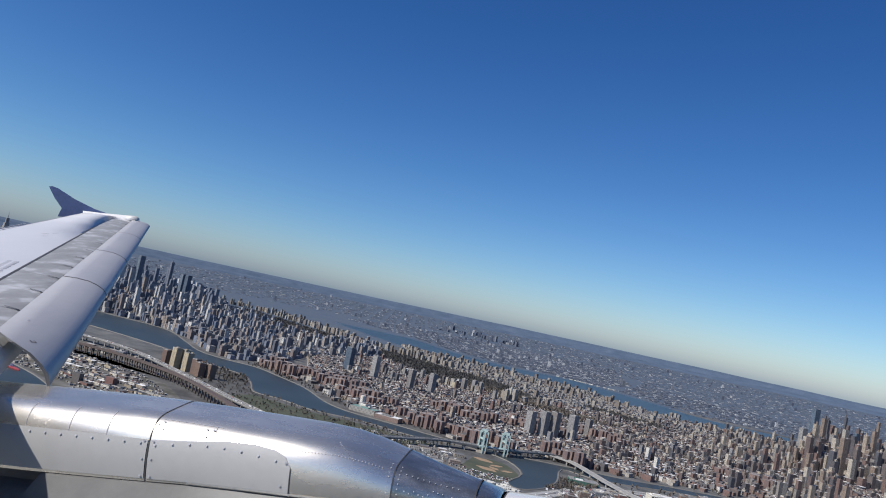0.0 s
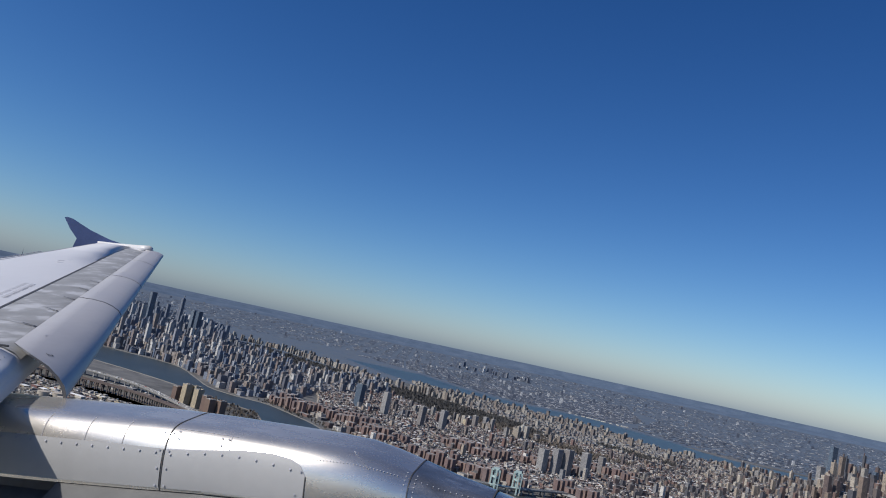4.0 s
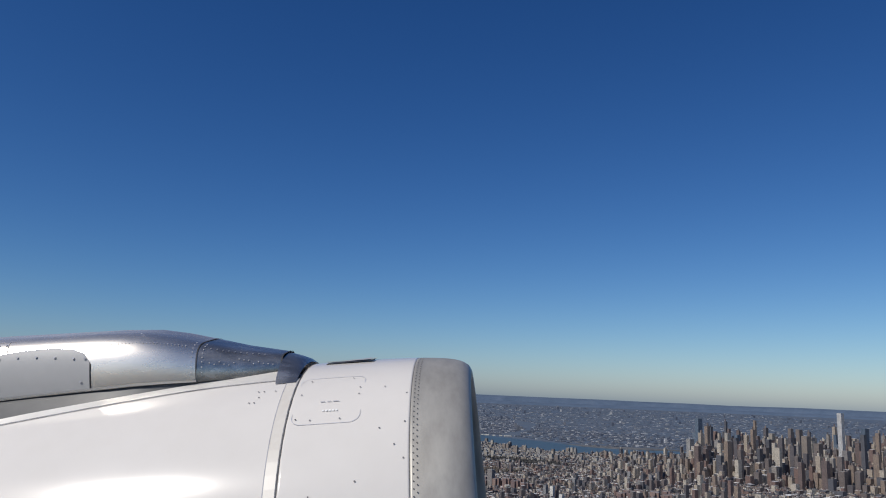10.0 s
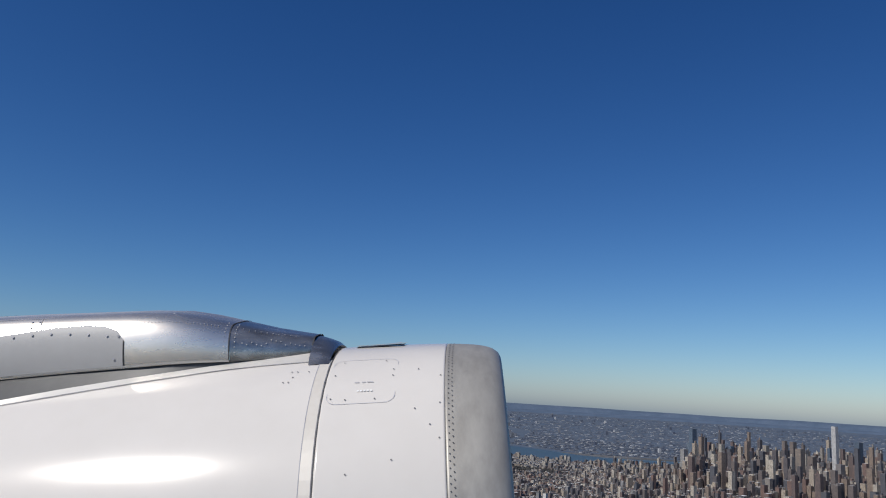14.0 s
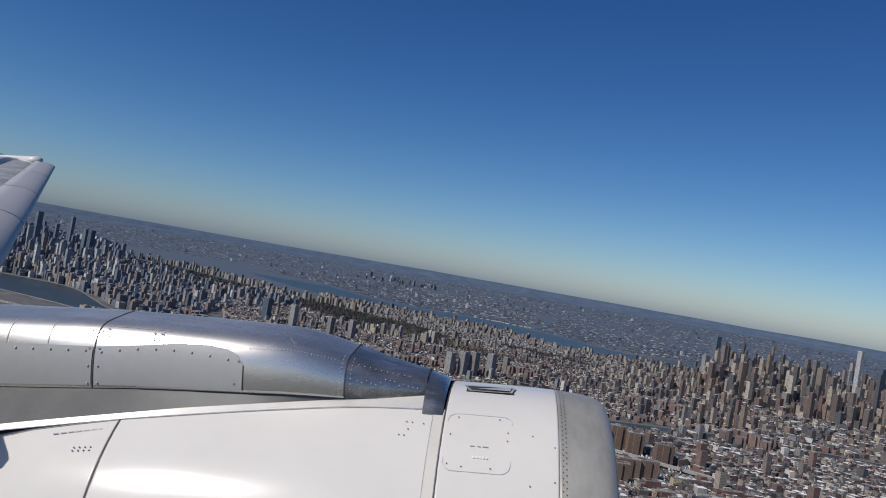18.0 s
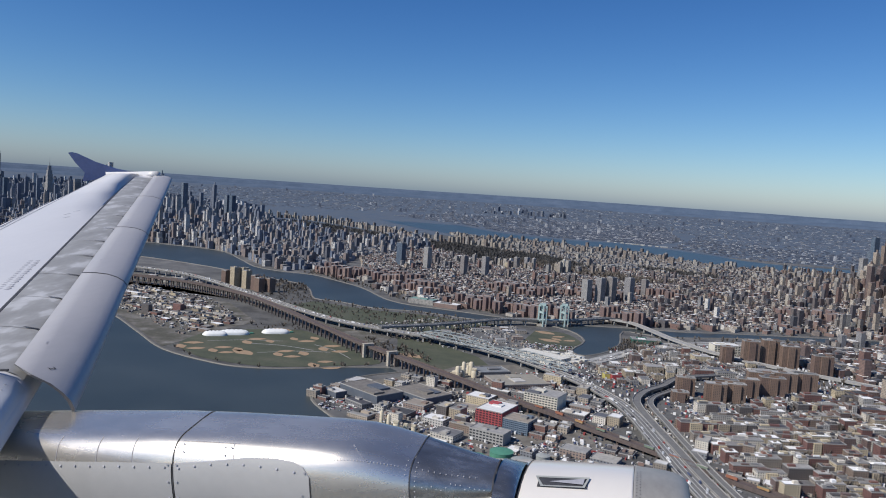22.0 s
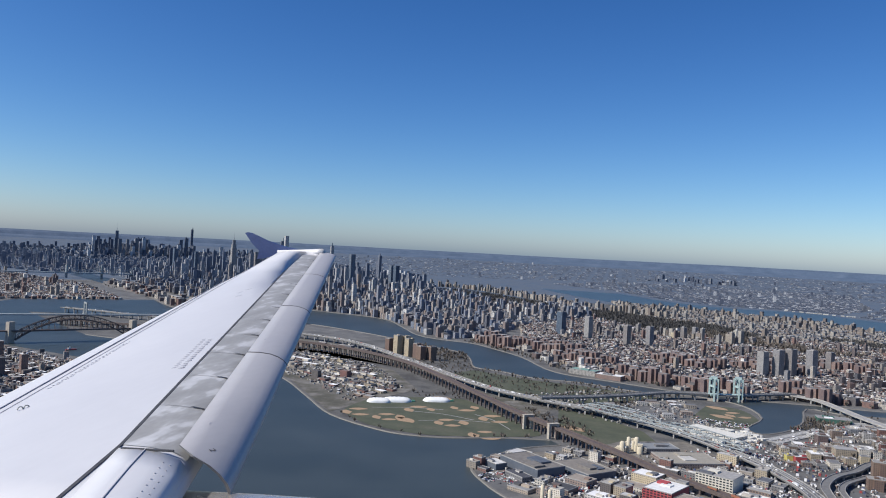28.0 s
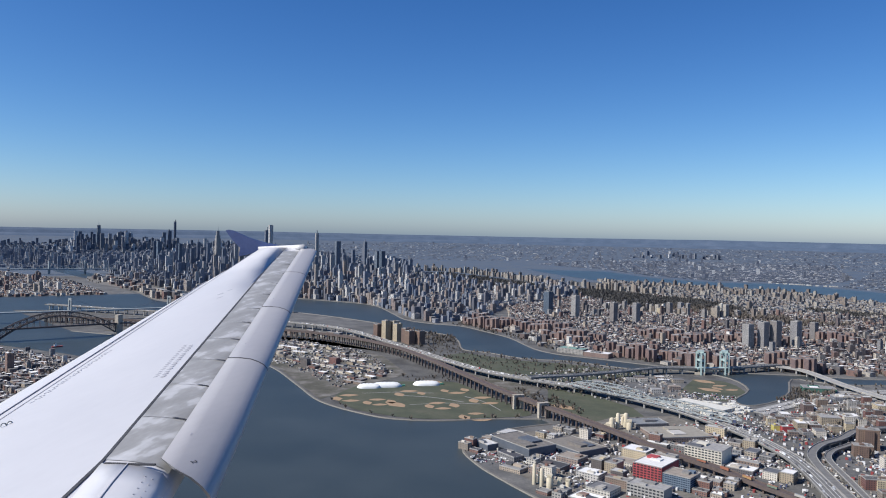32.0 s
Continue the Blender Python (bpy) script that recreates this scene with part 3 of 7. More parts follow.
ends = [4.385, 6.98, 9.55, 12.6, 15.95]
for k, (a, b) in enumerate(zip(ends, ends[1:])):
    rows = []
    for i in range(7):
        y = a + 0.007 + (b - a - 0.014) * i / 6
        rows.append([slat_pt(y + (0.07 * max(0.0, 1 - dx / 0.12) if k == 0 and i == 0 else 0), dx, dz) for dx, dz in SLAT_CURVE])
    slat = part("slat", grid_bm(rows, True, False), SLAT, wing, "drooped leading edge slat, pale grey with a bluish nose", True)
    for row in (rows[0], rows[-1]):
        part("slat_end", grid_bm([row[:7], row[7:][::-1]]), SLAT_SHADE, wing)
    if k:
        y = a
        part("slat_joint", grid_bm([[slat_pt(y - 0.010, dx, dz + 0.004), slat_pt(y + 0.010, dx, dz + 0.004)] for dx, dz in SLAT_CURVE[:7]]), SEAM, wing)
    y = a + 0.55
    part("slat_mark", grid_bm([[slat_pt(y + e, 0.1, 0.0185), slat_pt(y + e, 0.114, 0.0185)] for e in (0.0, 0.05)]), GREYLINE, wing)


def lettering(text, size, matrix, material, parent, name="lettering"):
    cu = bpy.data.curves.new(name, "FONT")
    cu.body, cu.size, cu.align_x = text, size, "CENTER"
    ob = bpy.data.objects.new(name, cu)
    scene.collection.objects.link(ob)
    me = bpy.data.meshes.new_from_object(ob.evaluated_get(bpy.context.evaluated_depsgraph_get()))
    bpy.data.objects.remove(ob)
    me.materials.append(material)
    t = new(name, me)
    t.parent, t.matrix_basis = parent, matrix
    return t


y2 = 4.56
at, ahead, beside = (Vector(slat_pt(y2 + dy, 0.215 + dx, dz)) for dy, dx, dz in ((0, 0, 0.0095), (0, 0.03, 0.005), (0.03, 0, 0.0095)))
ux, uy = (ahead - at).normalized(), (beside - at).normalized()
uz = ux.cross(uy).normalized()
lettering("2", 0.078, Matrix.Translation(at + uz * 0.004) @ Matrix((ux, uz.cross(ux), uz)).transposed().to_4x4() @ pose(0, 0, 0, 0, 0, -14), SEAM, wing, "slat_number")

# wing tip cap and fence
bm = bmesh.new()
shape = [(-9.2, 0.02), (-9.55, 0.09), (-10.05, 0.25), (-10.50, 0.45), (-10.62, 0.475), (-10.70, 0.46), (-10.52, 0.22), (-10.30, 0.0), (-10.34, -0.12), (-10.36, -0.20), (-10.2, -0.19), (-9.8, -0.12), (-9.4, -0.05)]
vs = [[bm.verts.new((x, 16.80 + o + 0.03 * max(0, dz), zp(16.8) + dz)) for x, dz in shape] for o in (-0.018, 0.018)]
bm.faces.new(vs[0][::-1]); bm.faces.new(vs[1])
for i in range(len(shape)):
    j = (i + 1) % len(shape)
    bm.faces.new((vs[0][i], vs[0][j], vs[1][j], vs[1][i]))
bmesh.ops.recalc_face_normals(bm, faces=bm.faces)
fence = part("wingtip_fence", bm, NAVY, airliner, "dark navy wingtip fence")
rows = [[(xt(15.9) + 0.1 - i * 0.42, 15.95 + 0.9 * math.sin(min(1, i / 4) * 1.4) + dy, zp(16.6) + dz) for dy, dz in ((-0.12, 0.03), (0.05, 0.0), (0.08, -0.08), (-0.1, -0.12))] for i in range(5)]
part("tip_cap", grid_bm(rows, True, True), WING, wing, "pale painted wing tip cap", True)

# ---- engine: cowls of revolution round the engine's own axis, which is the local x ----
engine = tagged(new("engine"), "white jet engine nacelle with a bare metal inlet lip")
engine.parent = airliner
# toed in and pitched up against the wing's own axes, and canted a little inboard
ENGINE_AT = Matrix(((0.98660, 0.15362, -0.05495, 0), (-0.15338, 0.98813, 0.00854, 3.983), (0.05561, 0, 0.99845, -2.7325), (0, 0, 0, 1))) @ pose(0, 0, 0, 8, 0, 0)
engine.matrix_basis = ENGINE_AT


def nac(x, r, deg):
    """A point on the engine: along its axis, out from it, and up round it from the inboard side."""
    a = radians(deg)
    return (x, -r * math.cos(a), r * math.sin(a))


def turned(profile, steps=72, start=0.0, stop=360.0):
    return [[nac(x, r, start + (stop - start) * i / steps) for i in range(steps + (stop - start < 360))] for x, r in profile]


def cowl_r(x):
    return 1.085 - 0.016 * max(0, x / 0.54) ** 2 - 0.02 * max(0, -x - 0.6)


LIP_X, FAN_X, REV_X, SEAM_C_X = 0.538, -0.042, -1.71, -0.165
lip = part("inlet_lip", grid_bm(turned([(0.10, 0.80), (0.45, 0.825), (0.66, 0.865), (0.755, 0.895), (0.80, 0.925), (0.822, 0.955), (0.824, 0.98), (0.812, 1.006), (0.785, 1.027), (0.765, 1.036), (0.74, 1.044), (0.71, 1.051), (0.68, 1.056), (0.61, 1.064), (LIP_X + 0.012, 1.0686), (LIP_X + 0.002, 1.069), (LIP_X + 0.001, 1.064)]), True), LIP, engine, "dull bare-metal inlet lip", True)
part("inlet_cowl", grid_bm(turned([(LIP_X, 1.064), (LIP_X - 0.001, 1.0705), (LIP_X - 0.01, 1.0712), (0.42, 1.076), (0.3, 1.080), (0.1, 1.084), (0.0, 1.085), (FAN_X + 0.012, 1.085), (FAN_X + 0.003, 1.085), (FAN_X + 0.002, 1.075)]), True), COWL, engine, "glossy white inlet cowl", True)


def hinge(x):
    return float(np.interp(x, [-3.1, -1.97, -1.69, -1.1, -0.62, -0.38, -0.06], [49, 61.2, 64.2, 69.7, 73.8, 75.2, 76.0]))


def strip_top(x):
    return float(np.interp(x, [-3.1, -1.97, -1.69, -1.4, -1.1, -0.63, -0.175, -0.06], [50.5, 62.6, 65.6, 68.9, 71.7, 76.2, 82.2, 83.0]))


def open_cowl(profile, steps=72):
    """A cowl round the engine that stops at the hinge lines on either side of the pylon."""
    return [[nac(x, r, -180 - hinge(x) + (180 + 2 * hinge(x)) * i / steps) for i in range(steps + 1)] for x, r in profile]


part("fan_cowl", grid_bm(open_cowl([(FAN_X - 0.002, 1.072), (FAN_X - 0.003, 1.085), (FAN_X - 0.012, 1.085), (-0.12, 1.085), (-0.3, 1.085), (-0.5, 1.085), (-0.75, 1.082), (-1.0, 1.077), (-1.3, 1.071), (REV_X + 0.014, 1.0635), (REV_X + 0.004, 1.063), (REV_X + 0.003, 1.05)])), COWL, engine, "glossy white fan cowl door", True)
part("reverser_cowl", grid_bm(open_cowl([(REV_X - 0.003, 1.05), (REV_X - 0.004, 1.0625), (REV_X - 0.014, 1.062), (-1.95, 1.052), (-2.15, 1.04), (-2.65, 0.96), (-3.1, 0.87), (-3.1, 0.80)])), COWL, engine, "white thrust reverser cowl with small stencils", True)
part("nozzle", grid_bm(turned([(-3.0, 0.80), (-3.4, 0.70), (-4.0, 0.52), (-4.05, 0.46), (-3.2, 0.4)]), True), METAL_DARK, engine, "", True)
part("fan", grid_bm(turned([(0.15, 0.02), (-0.05, 0.12), (-0.2, 0.28), (-0.2, 0.82)], 36), True), DARKGREY, engine, "", True)


def ring_line(name, x, w, a0, a1, lift=0.004, material=SEAM, parent=None):
    rows = [[nac(x + dx, cowl_r(x) + lift, a0 + (a1 - a0) * i / 40) for dx in (-w, w)] for i in range(41)]
    return part(name, grid_bm(rows), material, parent or engine)


ring_line("cowl_seam", FAN_X, 0.0032, -60, 175, 0.001)
ring_line("edge_band", FAN_X - 0.032, 0.026, -60, 74.5, 0.002, BAND)
ring_line("band_edge", FAN_X - 0.060, 0.002, -60, 74.5, 0.0028, GREYLINE)
ring_line("cowl_seam", REV_X, 0.005, -60, 64.0, 0.002)
# access panel outline with rounded corners
x0, x1, a0, a1 = -0.022, 0.304, 54.4, 74.6
outline = []
for cx, ca, q in ((x1 - 0.05, a1 - 2.7, 0), (x0 + 0.05, a1 - 2.7, 90), (x0 + 0.05, a0 + 2.7, 180), (x1 - 0.05, a0 + 2.7, 270)):
    for i in range(7):
        t = radians(q + 15 * i)
        outline.append((cx + 0.05 * math.cos(t), ca + 2.7 * math.sin(t)))
outline.append(outline[0])
mx0, ma0 = (x0 + x1) / 2, (a0 + a1) / 2
part("access_panel", grid_bm([[nac(x, cowl_r(x) + 0.0025, a), nac(mx0 + (x - mx0) * 0.986, cowl_r(x) + 0.0025, ma0 + (a - ma0) * 0.986)] for x, a in outline]), FAINT, engine, "outlined access panel on the white cowl")


def cowl_bar(x, a, w, h, material):
    part("stencil_bar", grid_bm([[nac(x - w / 2, cowl_r(x) + 0.003, a + e), nac(x + w / 2, cowl_r(x) + 0.003, a + e)] for e in (-h, h)]), material, engine)


for i, w in enumerate((0.022, 0.018, 0.030)):
    cowl_bar(0.115 + i * 0.032, 62.4, w, 0.13, GREYLINE)
for i in range(5):
    cowl_bar(0.125 + i * 0.016, 58.9, 0.010, 0.3, WHITE)
# top vent: sunk slot with a wedge-shaped flap
V0, V1, VA, VB = 0.045, 0.305, 88.6, 94.6
vent = part("vent", grid_bm([[nac(x, 1.0865, a) for x in (V0, V1)] for a in (VA, VB)]), SEAM, engine, "dark sunk cooling vent on top of the cowl")
vm, va = (V0 + V1) / 2, (VA + VB) / 2
part("vent_frame", grid_bm([[nac(x, 1.091, a), nac(vm + (x - vm) * 0.90, 1.089, va + (a - va) * 0.72)] for x, a in ((V0 + 0.02, VA), (V1 - 0.01, VA), (V1 + 0.01, VB), (V0 - 0.02, VB), (V0 + 0.02, VA))]), GREYTANK, engine)
part("vent_flap", grid_bm([[nac(V0 + 0.06, 1.0885, va), nac(V1 - 0.02, 1.0935, VA + 1.4)], [nac(V0 + 0.065, 1.0885, va + 0.1), nac(V1 - 0.015, 1.0955, VB - 1.4)]]), GREYLINE, engine)


def dots(name, places, size, parent, material=SEAM):
    """Small raised fastener heads."""
    bm = bmesh.new()
    for p, n in places:
        p, n = Vector(p), Vector(n).normalized()
        mt = Matrix.Translation(p) @ n.to_track_quat("Z", "X").to_matrix().to_4x4()
        vs = [bm.verts.new(mt @ Vector((size * math.cos(math.pi * i / 3), size * math.sin(math.pi * i / 3), 0.002))) for i in range(6)]
        bm.faces.new(vs)
    return tagged(part(name, bm, material, parent), kind="stuff" if len(places) > 1 else "")


def out(deg):
    return (0, -math.cos(radians(deg)), math.sin(radians(deg)))


rng = random.Random(4)
dots("rivets", [(nac(LIP_X + 0.018 + 0.017 * (i % 2), 1.0685, 12 + i * 0.9), out(12 + i * 0.9)) for i in range(104)], 0.0036, engine)
for x, a in ((0.03, 72.8), (0.24, 73.2), (0.285, 68.0), (0.285, 65.0), (0.0, 66), (0.0, 56.4), (0.07, 55.8), (0.21, 55.8), (0.408, 67.7), (0.518, 64.4), (0.516, 53.7), (0.512, 43.2), (0.40, 52), (0.47, 47), (-0.229, 69.4), (-0.255, 64.4), (-0.229, 64.3), (-0.215, 66.6), (-0.142, 69.1), (-0.20, 69.3), (0.1, 35), (0.3, 38)):
    tagged(dots("fastener", [(nac(x, cowl_r(x) + 0.002, a), out(a))], 0.0042, engine, DARKGREY), kind="")
for i in range(4):
    for j in range(2):
        dots("fastener", [(nac(-1.785 - 0.028 * i, 1.060, 53.9 - 1.0 * j - 0.16 * i), out(54))], 0.0048, engine)
# hinge strip along the pylon's foot, and the stencil beside it
fine = [-2.6 + i * (2.6 - 0.07) / 30 for i in range(31)]
part("hinge_strip", grid_bm([[nac(x, cowl_r(x) + 0.004, hinge(x) - 0.2), nac(x, cowl_r(x) + 0.014, strip_top(x))] for x in [q for q in fine if q < SEAM_C_X] + [SEAM_C_X]]), TAN, engine, "worn cream metal hinge strip")
part("hinge_seam", grid_bm([[nac(x, cowl_r(x) + 0.004, hinge(x) - 0.55), nac(x, cowl_r(x) + 0.004, hinge(x) - 0.28)] for x in fine]), GREYLINE, engine)
for i in range(8):
    x = -2.02 + i * 0.038
    a = 57.4 + i * 0.42
    part("stencil_bar", grid_bm([[nac(x, cowl_r(x) - 0.0015, a - 0.3), nac(x + 0.030, cowl_r(x) - 0.0015, a + 0.06)], [nac(x, cowl_r(x) - 0.0015, a + 0.1), nac(x + 0.030, cowl_r(x) - 0.0015, a + 0.46)]]), GREYLINE, engine)

# ---- pylon between engine and wing ----
pylon = tagged(new("pylon"), "bare-metal engine pylon fairing with bright highlights")
pylon.parent = airliner
pylon.matrix_basis = ENGINE_AT
PYL = [(-5.4, 1.33, 0.32, 0.95), (-4.2, 1.35, 0.33, 0.98), (-3.2, 1.37, 0.34, 1.0), (-2.7, 1.382, 0.345, 1.02), (-2.1, 1.39, 0.345, 1.05), (-1.75, 1.384, 0.342, 1.07), (-1.4, 1.372, 0.338, 1.08), (-1.1, 1.362, 0.33, 1.085), (-0.9, 1.346, 0.318, 1.088), (-0.75, 1.314, 0.305, 1.086), (-0.6, 1.272, 0.285, 1.080), (-0.4, 1.216, 0.235, 1.076), (-0.16, 1.165, 0.165, 1.078)]


def pylon_at(x):
    for p, q in zip(PYL, PYL[1:]):
        if p[0] <= x <= q[0]:
            t = (x - p[0]) / (q[0] - p[0])
            return [a + (b - a) * t for a, b in zip(p, q)]
    return PYL[0] if x < PYL[0][0] else PYL[-1]


def pylon_pt(x, s, lift=0.0):
    """s runs from the inboard foot (0) over the top (0.5) to the outboard foot (1)."""
    _, top, w, foot = pylon_at(x)
    a = math.pi * s
    cs, sn = math.cos(a), math.sin(a)
    return (x, -(w * 0.93 + lift) * math.copysign(abs(cs) ** 0.40, cs), foot + (top - foot + lift) * abs(sn))


S = [0.5 - 0.5 * math.copysign(abs(1 - i / 22) ** 1.5, 1 - i / 22) for i in range(45)]
SEAM_A, SEAM_B, SEAM_C = -1.95, -0.585, SEAM_C_X


def pylon_shell(name, xs, material, label="", lift=0.0, span=S):
    return part(name, grid_bm([[pylon_pt(x, s, lift) for s in span] for x in xs]), material, pylon, label, True)


pylon_shell("upper_fairing", [-4.2, -3.6, -3.2, -2.7, -2.3, -2.1, SEAM_A - 0.004], METAL, "brushed bare metal fairing")
pylon_shell("aft_fairing", [-5.4, -4.9, -4.5, -4.204], COWL, "white painted fairing under the wing")
pylon_shell("middle_fairing", [SEAM_A + 0.004, -1.75, -1.4, -1.25, -1.1, -1.0, -0.9, -0.82, -0.75, -0.67, SEAM_B - 0.003], METAL, "brushed bare metal fairing")
pylon_shell("front_fairing", [SEAM_B + 0.003, -0.5, -0.4, -0.3, -0.2, SEAM_C - 0.003], METAL_DARK, "stained bluish bare metal fairing")
part("nose_fairing", grid_bm([[nac(x, 1.0885 + h * max(0.0, math.sin(math.pi * i / 16)) ** 0.7, 73.2 + 33.6 * i / 16) for i in range(17)] for x, h in ((SEAM_C + 0.004, 0.074), (-0.11, 0.055), (-0.07, 0.035), (FAN_X - 0.012, 0.012))]), METAL_DARK, pylon, "dark stained metal fairing tip", True)
for x, w in ((SEAM_A, 0.003), (SEAM_B, 0.003), (SEAM_C - 0.001, 0.004)):
    pylon_shell("fairing_seam", [x - w, x + w], SEAM, "", 0.003)
for x in (-2.22, -2.46, -2.74):
    pylon_shell("fairing_seam", [x - 0.002, x + 0.002], GREYLINE, "", 0.002, [0.22 + 0.2 * i / 8 for i in range(9)])
# a hatch on the shoulder, with its edges, fasteners and latch
pylon_shell("hatch_edge", [SEAM_A + 0.03 + 0.04 * i for i in range(10)], GREYLINE, "", 0.002, [0.40, 0.404])
part("hatch_edge", grid_bm([[pylon_pt(-1.575 - 0.0022 * i, 0.27 + 0.013 * i, 0.002), pylon_pt(-1.571 - 0.0022 * i, 0.27 + 0.013 * i, 0.002)] for i in range(11)]), GREYLINE, pylon)
part("hatch_latch", grid_bm([[pylon_pt(-1.76 + r * math.cos(a), 0.315 + 0.45 * r * math.sin(a), 0.0025) for a in [math.pi * j / 6 for j in range(12)]] for r in (0.014, 0.020)], False), GREYLINE, pylon)
low = [0.015 + 0.215 * i / 10 for i in range(11)]
pylon_shell("side_panel", [-4.0, -3.3, -2.7, -2.3, SEAM_A - 0.008], SIDE, "grey painted side panel with quick fasteners", 0.004, low)
rows = []
for x, hi in ((SEAM_A + 0.008, 0.225), (-1.7, 0.25), (-1.5, 0.285), (-1.33, 0.292), (-1.22, 0.272), (-1.16, 0.235), (-1.125, 0.17)):
    rows.append([pylon_pt(x, 0.015 + (hi - 0.015) * i / 10, 0.004) for i in range(11)])
part("side_door", grid_bm(rows), SIDE, pylon, "grey painted access door", True)
part("door_edge", grid_bm([[r[-1], Vector(r[-1]) + Vector((0.0, 0.0025, 0.0035))] for r in rows]), GREYLINE, pylon)
part("door_edge", grid_bm([[Vector(p), Vector(p) + Vector((0.005, 0, 0))] for p in rows[-1]]), SEAM, pylon)
# skirt from the fairing's lower edge down to the hinge strip, its shade painted in, with a bright lower edge moulding
xs = [-2.6, -2.2, SEAM_A, -1.7, -1.4, -1.1, -0.9, -0.75, SEAM_B, -0.4, -0.25, SEAM_C]
part("skirt", grid_bm([[Vector(pylon_pt(x, 0.0)) + Vector((0, 0.012, 0)), Vector(nac(x, cowl_r(x) + 0.012, strip_top(x)))] for x in xs]), SKIRT, pylon, "metal skirt above the cowl, coloured dark for shade", True)
part("skirt_edge", grid_bm([[Vector(pylon_pt(x, 0.02)) + Vector((0, -0.006, -0.003)), Vector(pylon_pt(x, 0.02)) + Vector((0, -0.004, -0.012))] for x in xs[3:9]]), TAN, pylon)
heads = []
for i in range(20):
    x = -3.9 + i * 0.1
    heads.append((pylon_pt(x, 0.205, 0.007), (0, -0.8, 0.6)))
for i in range(8):
    x = SEAM_A + 0.04 + i * 0.1
    heads.append((pylon_pt(x, 0.20 + 0.04 * math.sin(i / 7 * 3), 0.007), (0, -0.8, 0.6)))
for x in (SEAM_A - 0.028, SEAM_A + 0.028):
    for s in (0.03, 0.12, 0.22, 0.34):
        heads.append((pylon_pt(x, s, 0.007), (0, -1, 0.3)))
heads += [(pylon_pt(x, s, 0.004), (0, -0.4, 0.9)) for x, s in ((SEAM_A + 0.06, 0.31), (SEAM_A + 0.05, 0.37), (-1.63, 0.30), (-1.64, 0.36))]
heads += [(pylon_pt(-1.6, 0.36, 0.004), (0, -0.4, 0.9)), (pylon_pt(-1.17, 0.06, 0.007), (0, -1, 0.2)), (pylon_pt(-1.15, 0.2, 0.007), (0, -1, 0.4))]
for head in heads:
    tagged(dots("quick_fastener", [head], 0.0068, pylon, GREYLINE), kind="")
small = []
for i in range(26):
    small.append((pylon_pt(-1.10 + i * 0.018, 0.30 + 0.002 * i, 0.002), (0, -0.4, 0.9)))
for i in range(12):
    small.append((pylon_pt(-0.80 - 0.01 * i, 0.32 + 0.012 * i, 0.002), (0, -0.4, 0.9)))
for s in [0.08 + 0.05 * i for i in range(8)]:
    for x in (SEAM_B + 0.028, SEAM_B - 0.024):
        small.append((pylon_pt(x, s, 0.003), (0, -0.8, 0.6)))
for i in range(10):
    small.append((pylon_pt(SEAM_B + 0.06 + i * 0.03, 0.36, 0.003), (0, -0.4, 0.9)))
for i in range(14):
    small.append((pylon_pt(-0.52 + 0.024 * i, 0.15 + 0.1 * rng.random(), 0.003), (0, -0.7, 0.7)))
dots("rivets", small, 0.0032, pylon, GREYLINE)
# the dark strut behind the shelf, and the cover under the pylon
part("strut", box_bm(-4.2, -0.28, 0.45, -1.75, 0.28, 1.04), DARKGREY, pylon, "dark grey pylon strut behind the cowl")
part("cowl_cover", grid_bm([[nac(x, cowl_r(x) - 0.05, a) for a in range(50, 131, 8)] for x in (-3.05, -2.3, -1.6, -0.8, -0.06)]), DARKGREY, engine, "dark cover under the pylon", True)
part("core_fairing", grid_bm([[nac(x, 0.86, a) for a in range(30, 100, 7)] for x in (-3.4, -2.9, -2.5)]), GREYTANK, engine, "", True)

# ---- cabin window, through which the camera looks ----
cabin = thing("cabin_window", "rounded cabin window with cream surround and grey rubber seal", "window")
cabin.matrix_basis = pose(0.2234, -0.6059, 93.5027, 92.378, -1.803, -3.560)
CX, CY, CA, CB, CN, CD = 84, -645, 1800, 1500, 2.55, 0.12


def oval(grow, back, n=96):
    pts = []
    for i in range(n):
        a = 2 * math.pi * i / n
        cs, sn = math.cos(a), math.sin(a)
        x = CX - 784 + (CA + grow) * math.copysign(abs(cs) ** (2 / CN), cs)
        y = CY - 441 + (CB + grow) * math.copysign(abs(sn) ** (2 / CN), sn)
        pts.append((x / 1363 * CD, -y / 1363 * CD, -CD + back))
    return pts


def oval_ring(name, rows, material, label=""):
    return part(name, grid_bm([list(r) for r in rows], True), material, cabin, label, True)


oval_ring("seal", [oval(-26, -0.006), oval(-34, -0.004), oval(-30, -0.0022), oval(-16, -0.001), oval(4, 0.0), oval(16, -0.0006), oval(24, -0.0022)], SEAL, "grey rubber window seal")
oval_ring("rim", [oval(24, -0.0022), oval(30, 0.0), oval(46, 0.0014), oval(66, 0.0018), oval(78, 0.0010), oval(86, -0.0012)], RIM, "satin pale window rim")
oval_ring("groove", [oval(86, -0.0012), oval(100, -0.0012)], SEAL)
oval_ring("surround", [oval(100, -0.0012), oval(104, 0.0006), oval(112, 0.0011), oval(360, 0.010), oval(1500, 0.055)], CABIN, "cream plastic window surround")
bm = bmesh.new()
bmesh.ops.create_uvsphere(bm, u_segments=12, v_segments=8, radius=0.0016)
bmesh.ops.translate(bm, vec=((580 - 784) / 1363 * CD, -(803 - 441) / 1363 * CD, -CD - 0.0006), verts=bm.verts)
part("breather_stud", bm, RIM, cabin, "small bright stud", True)

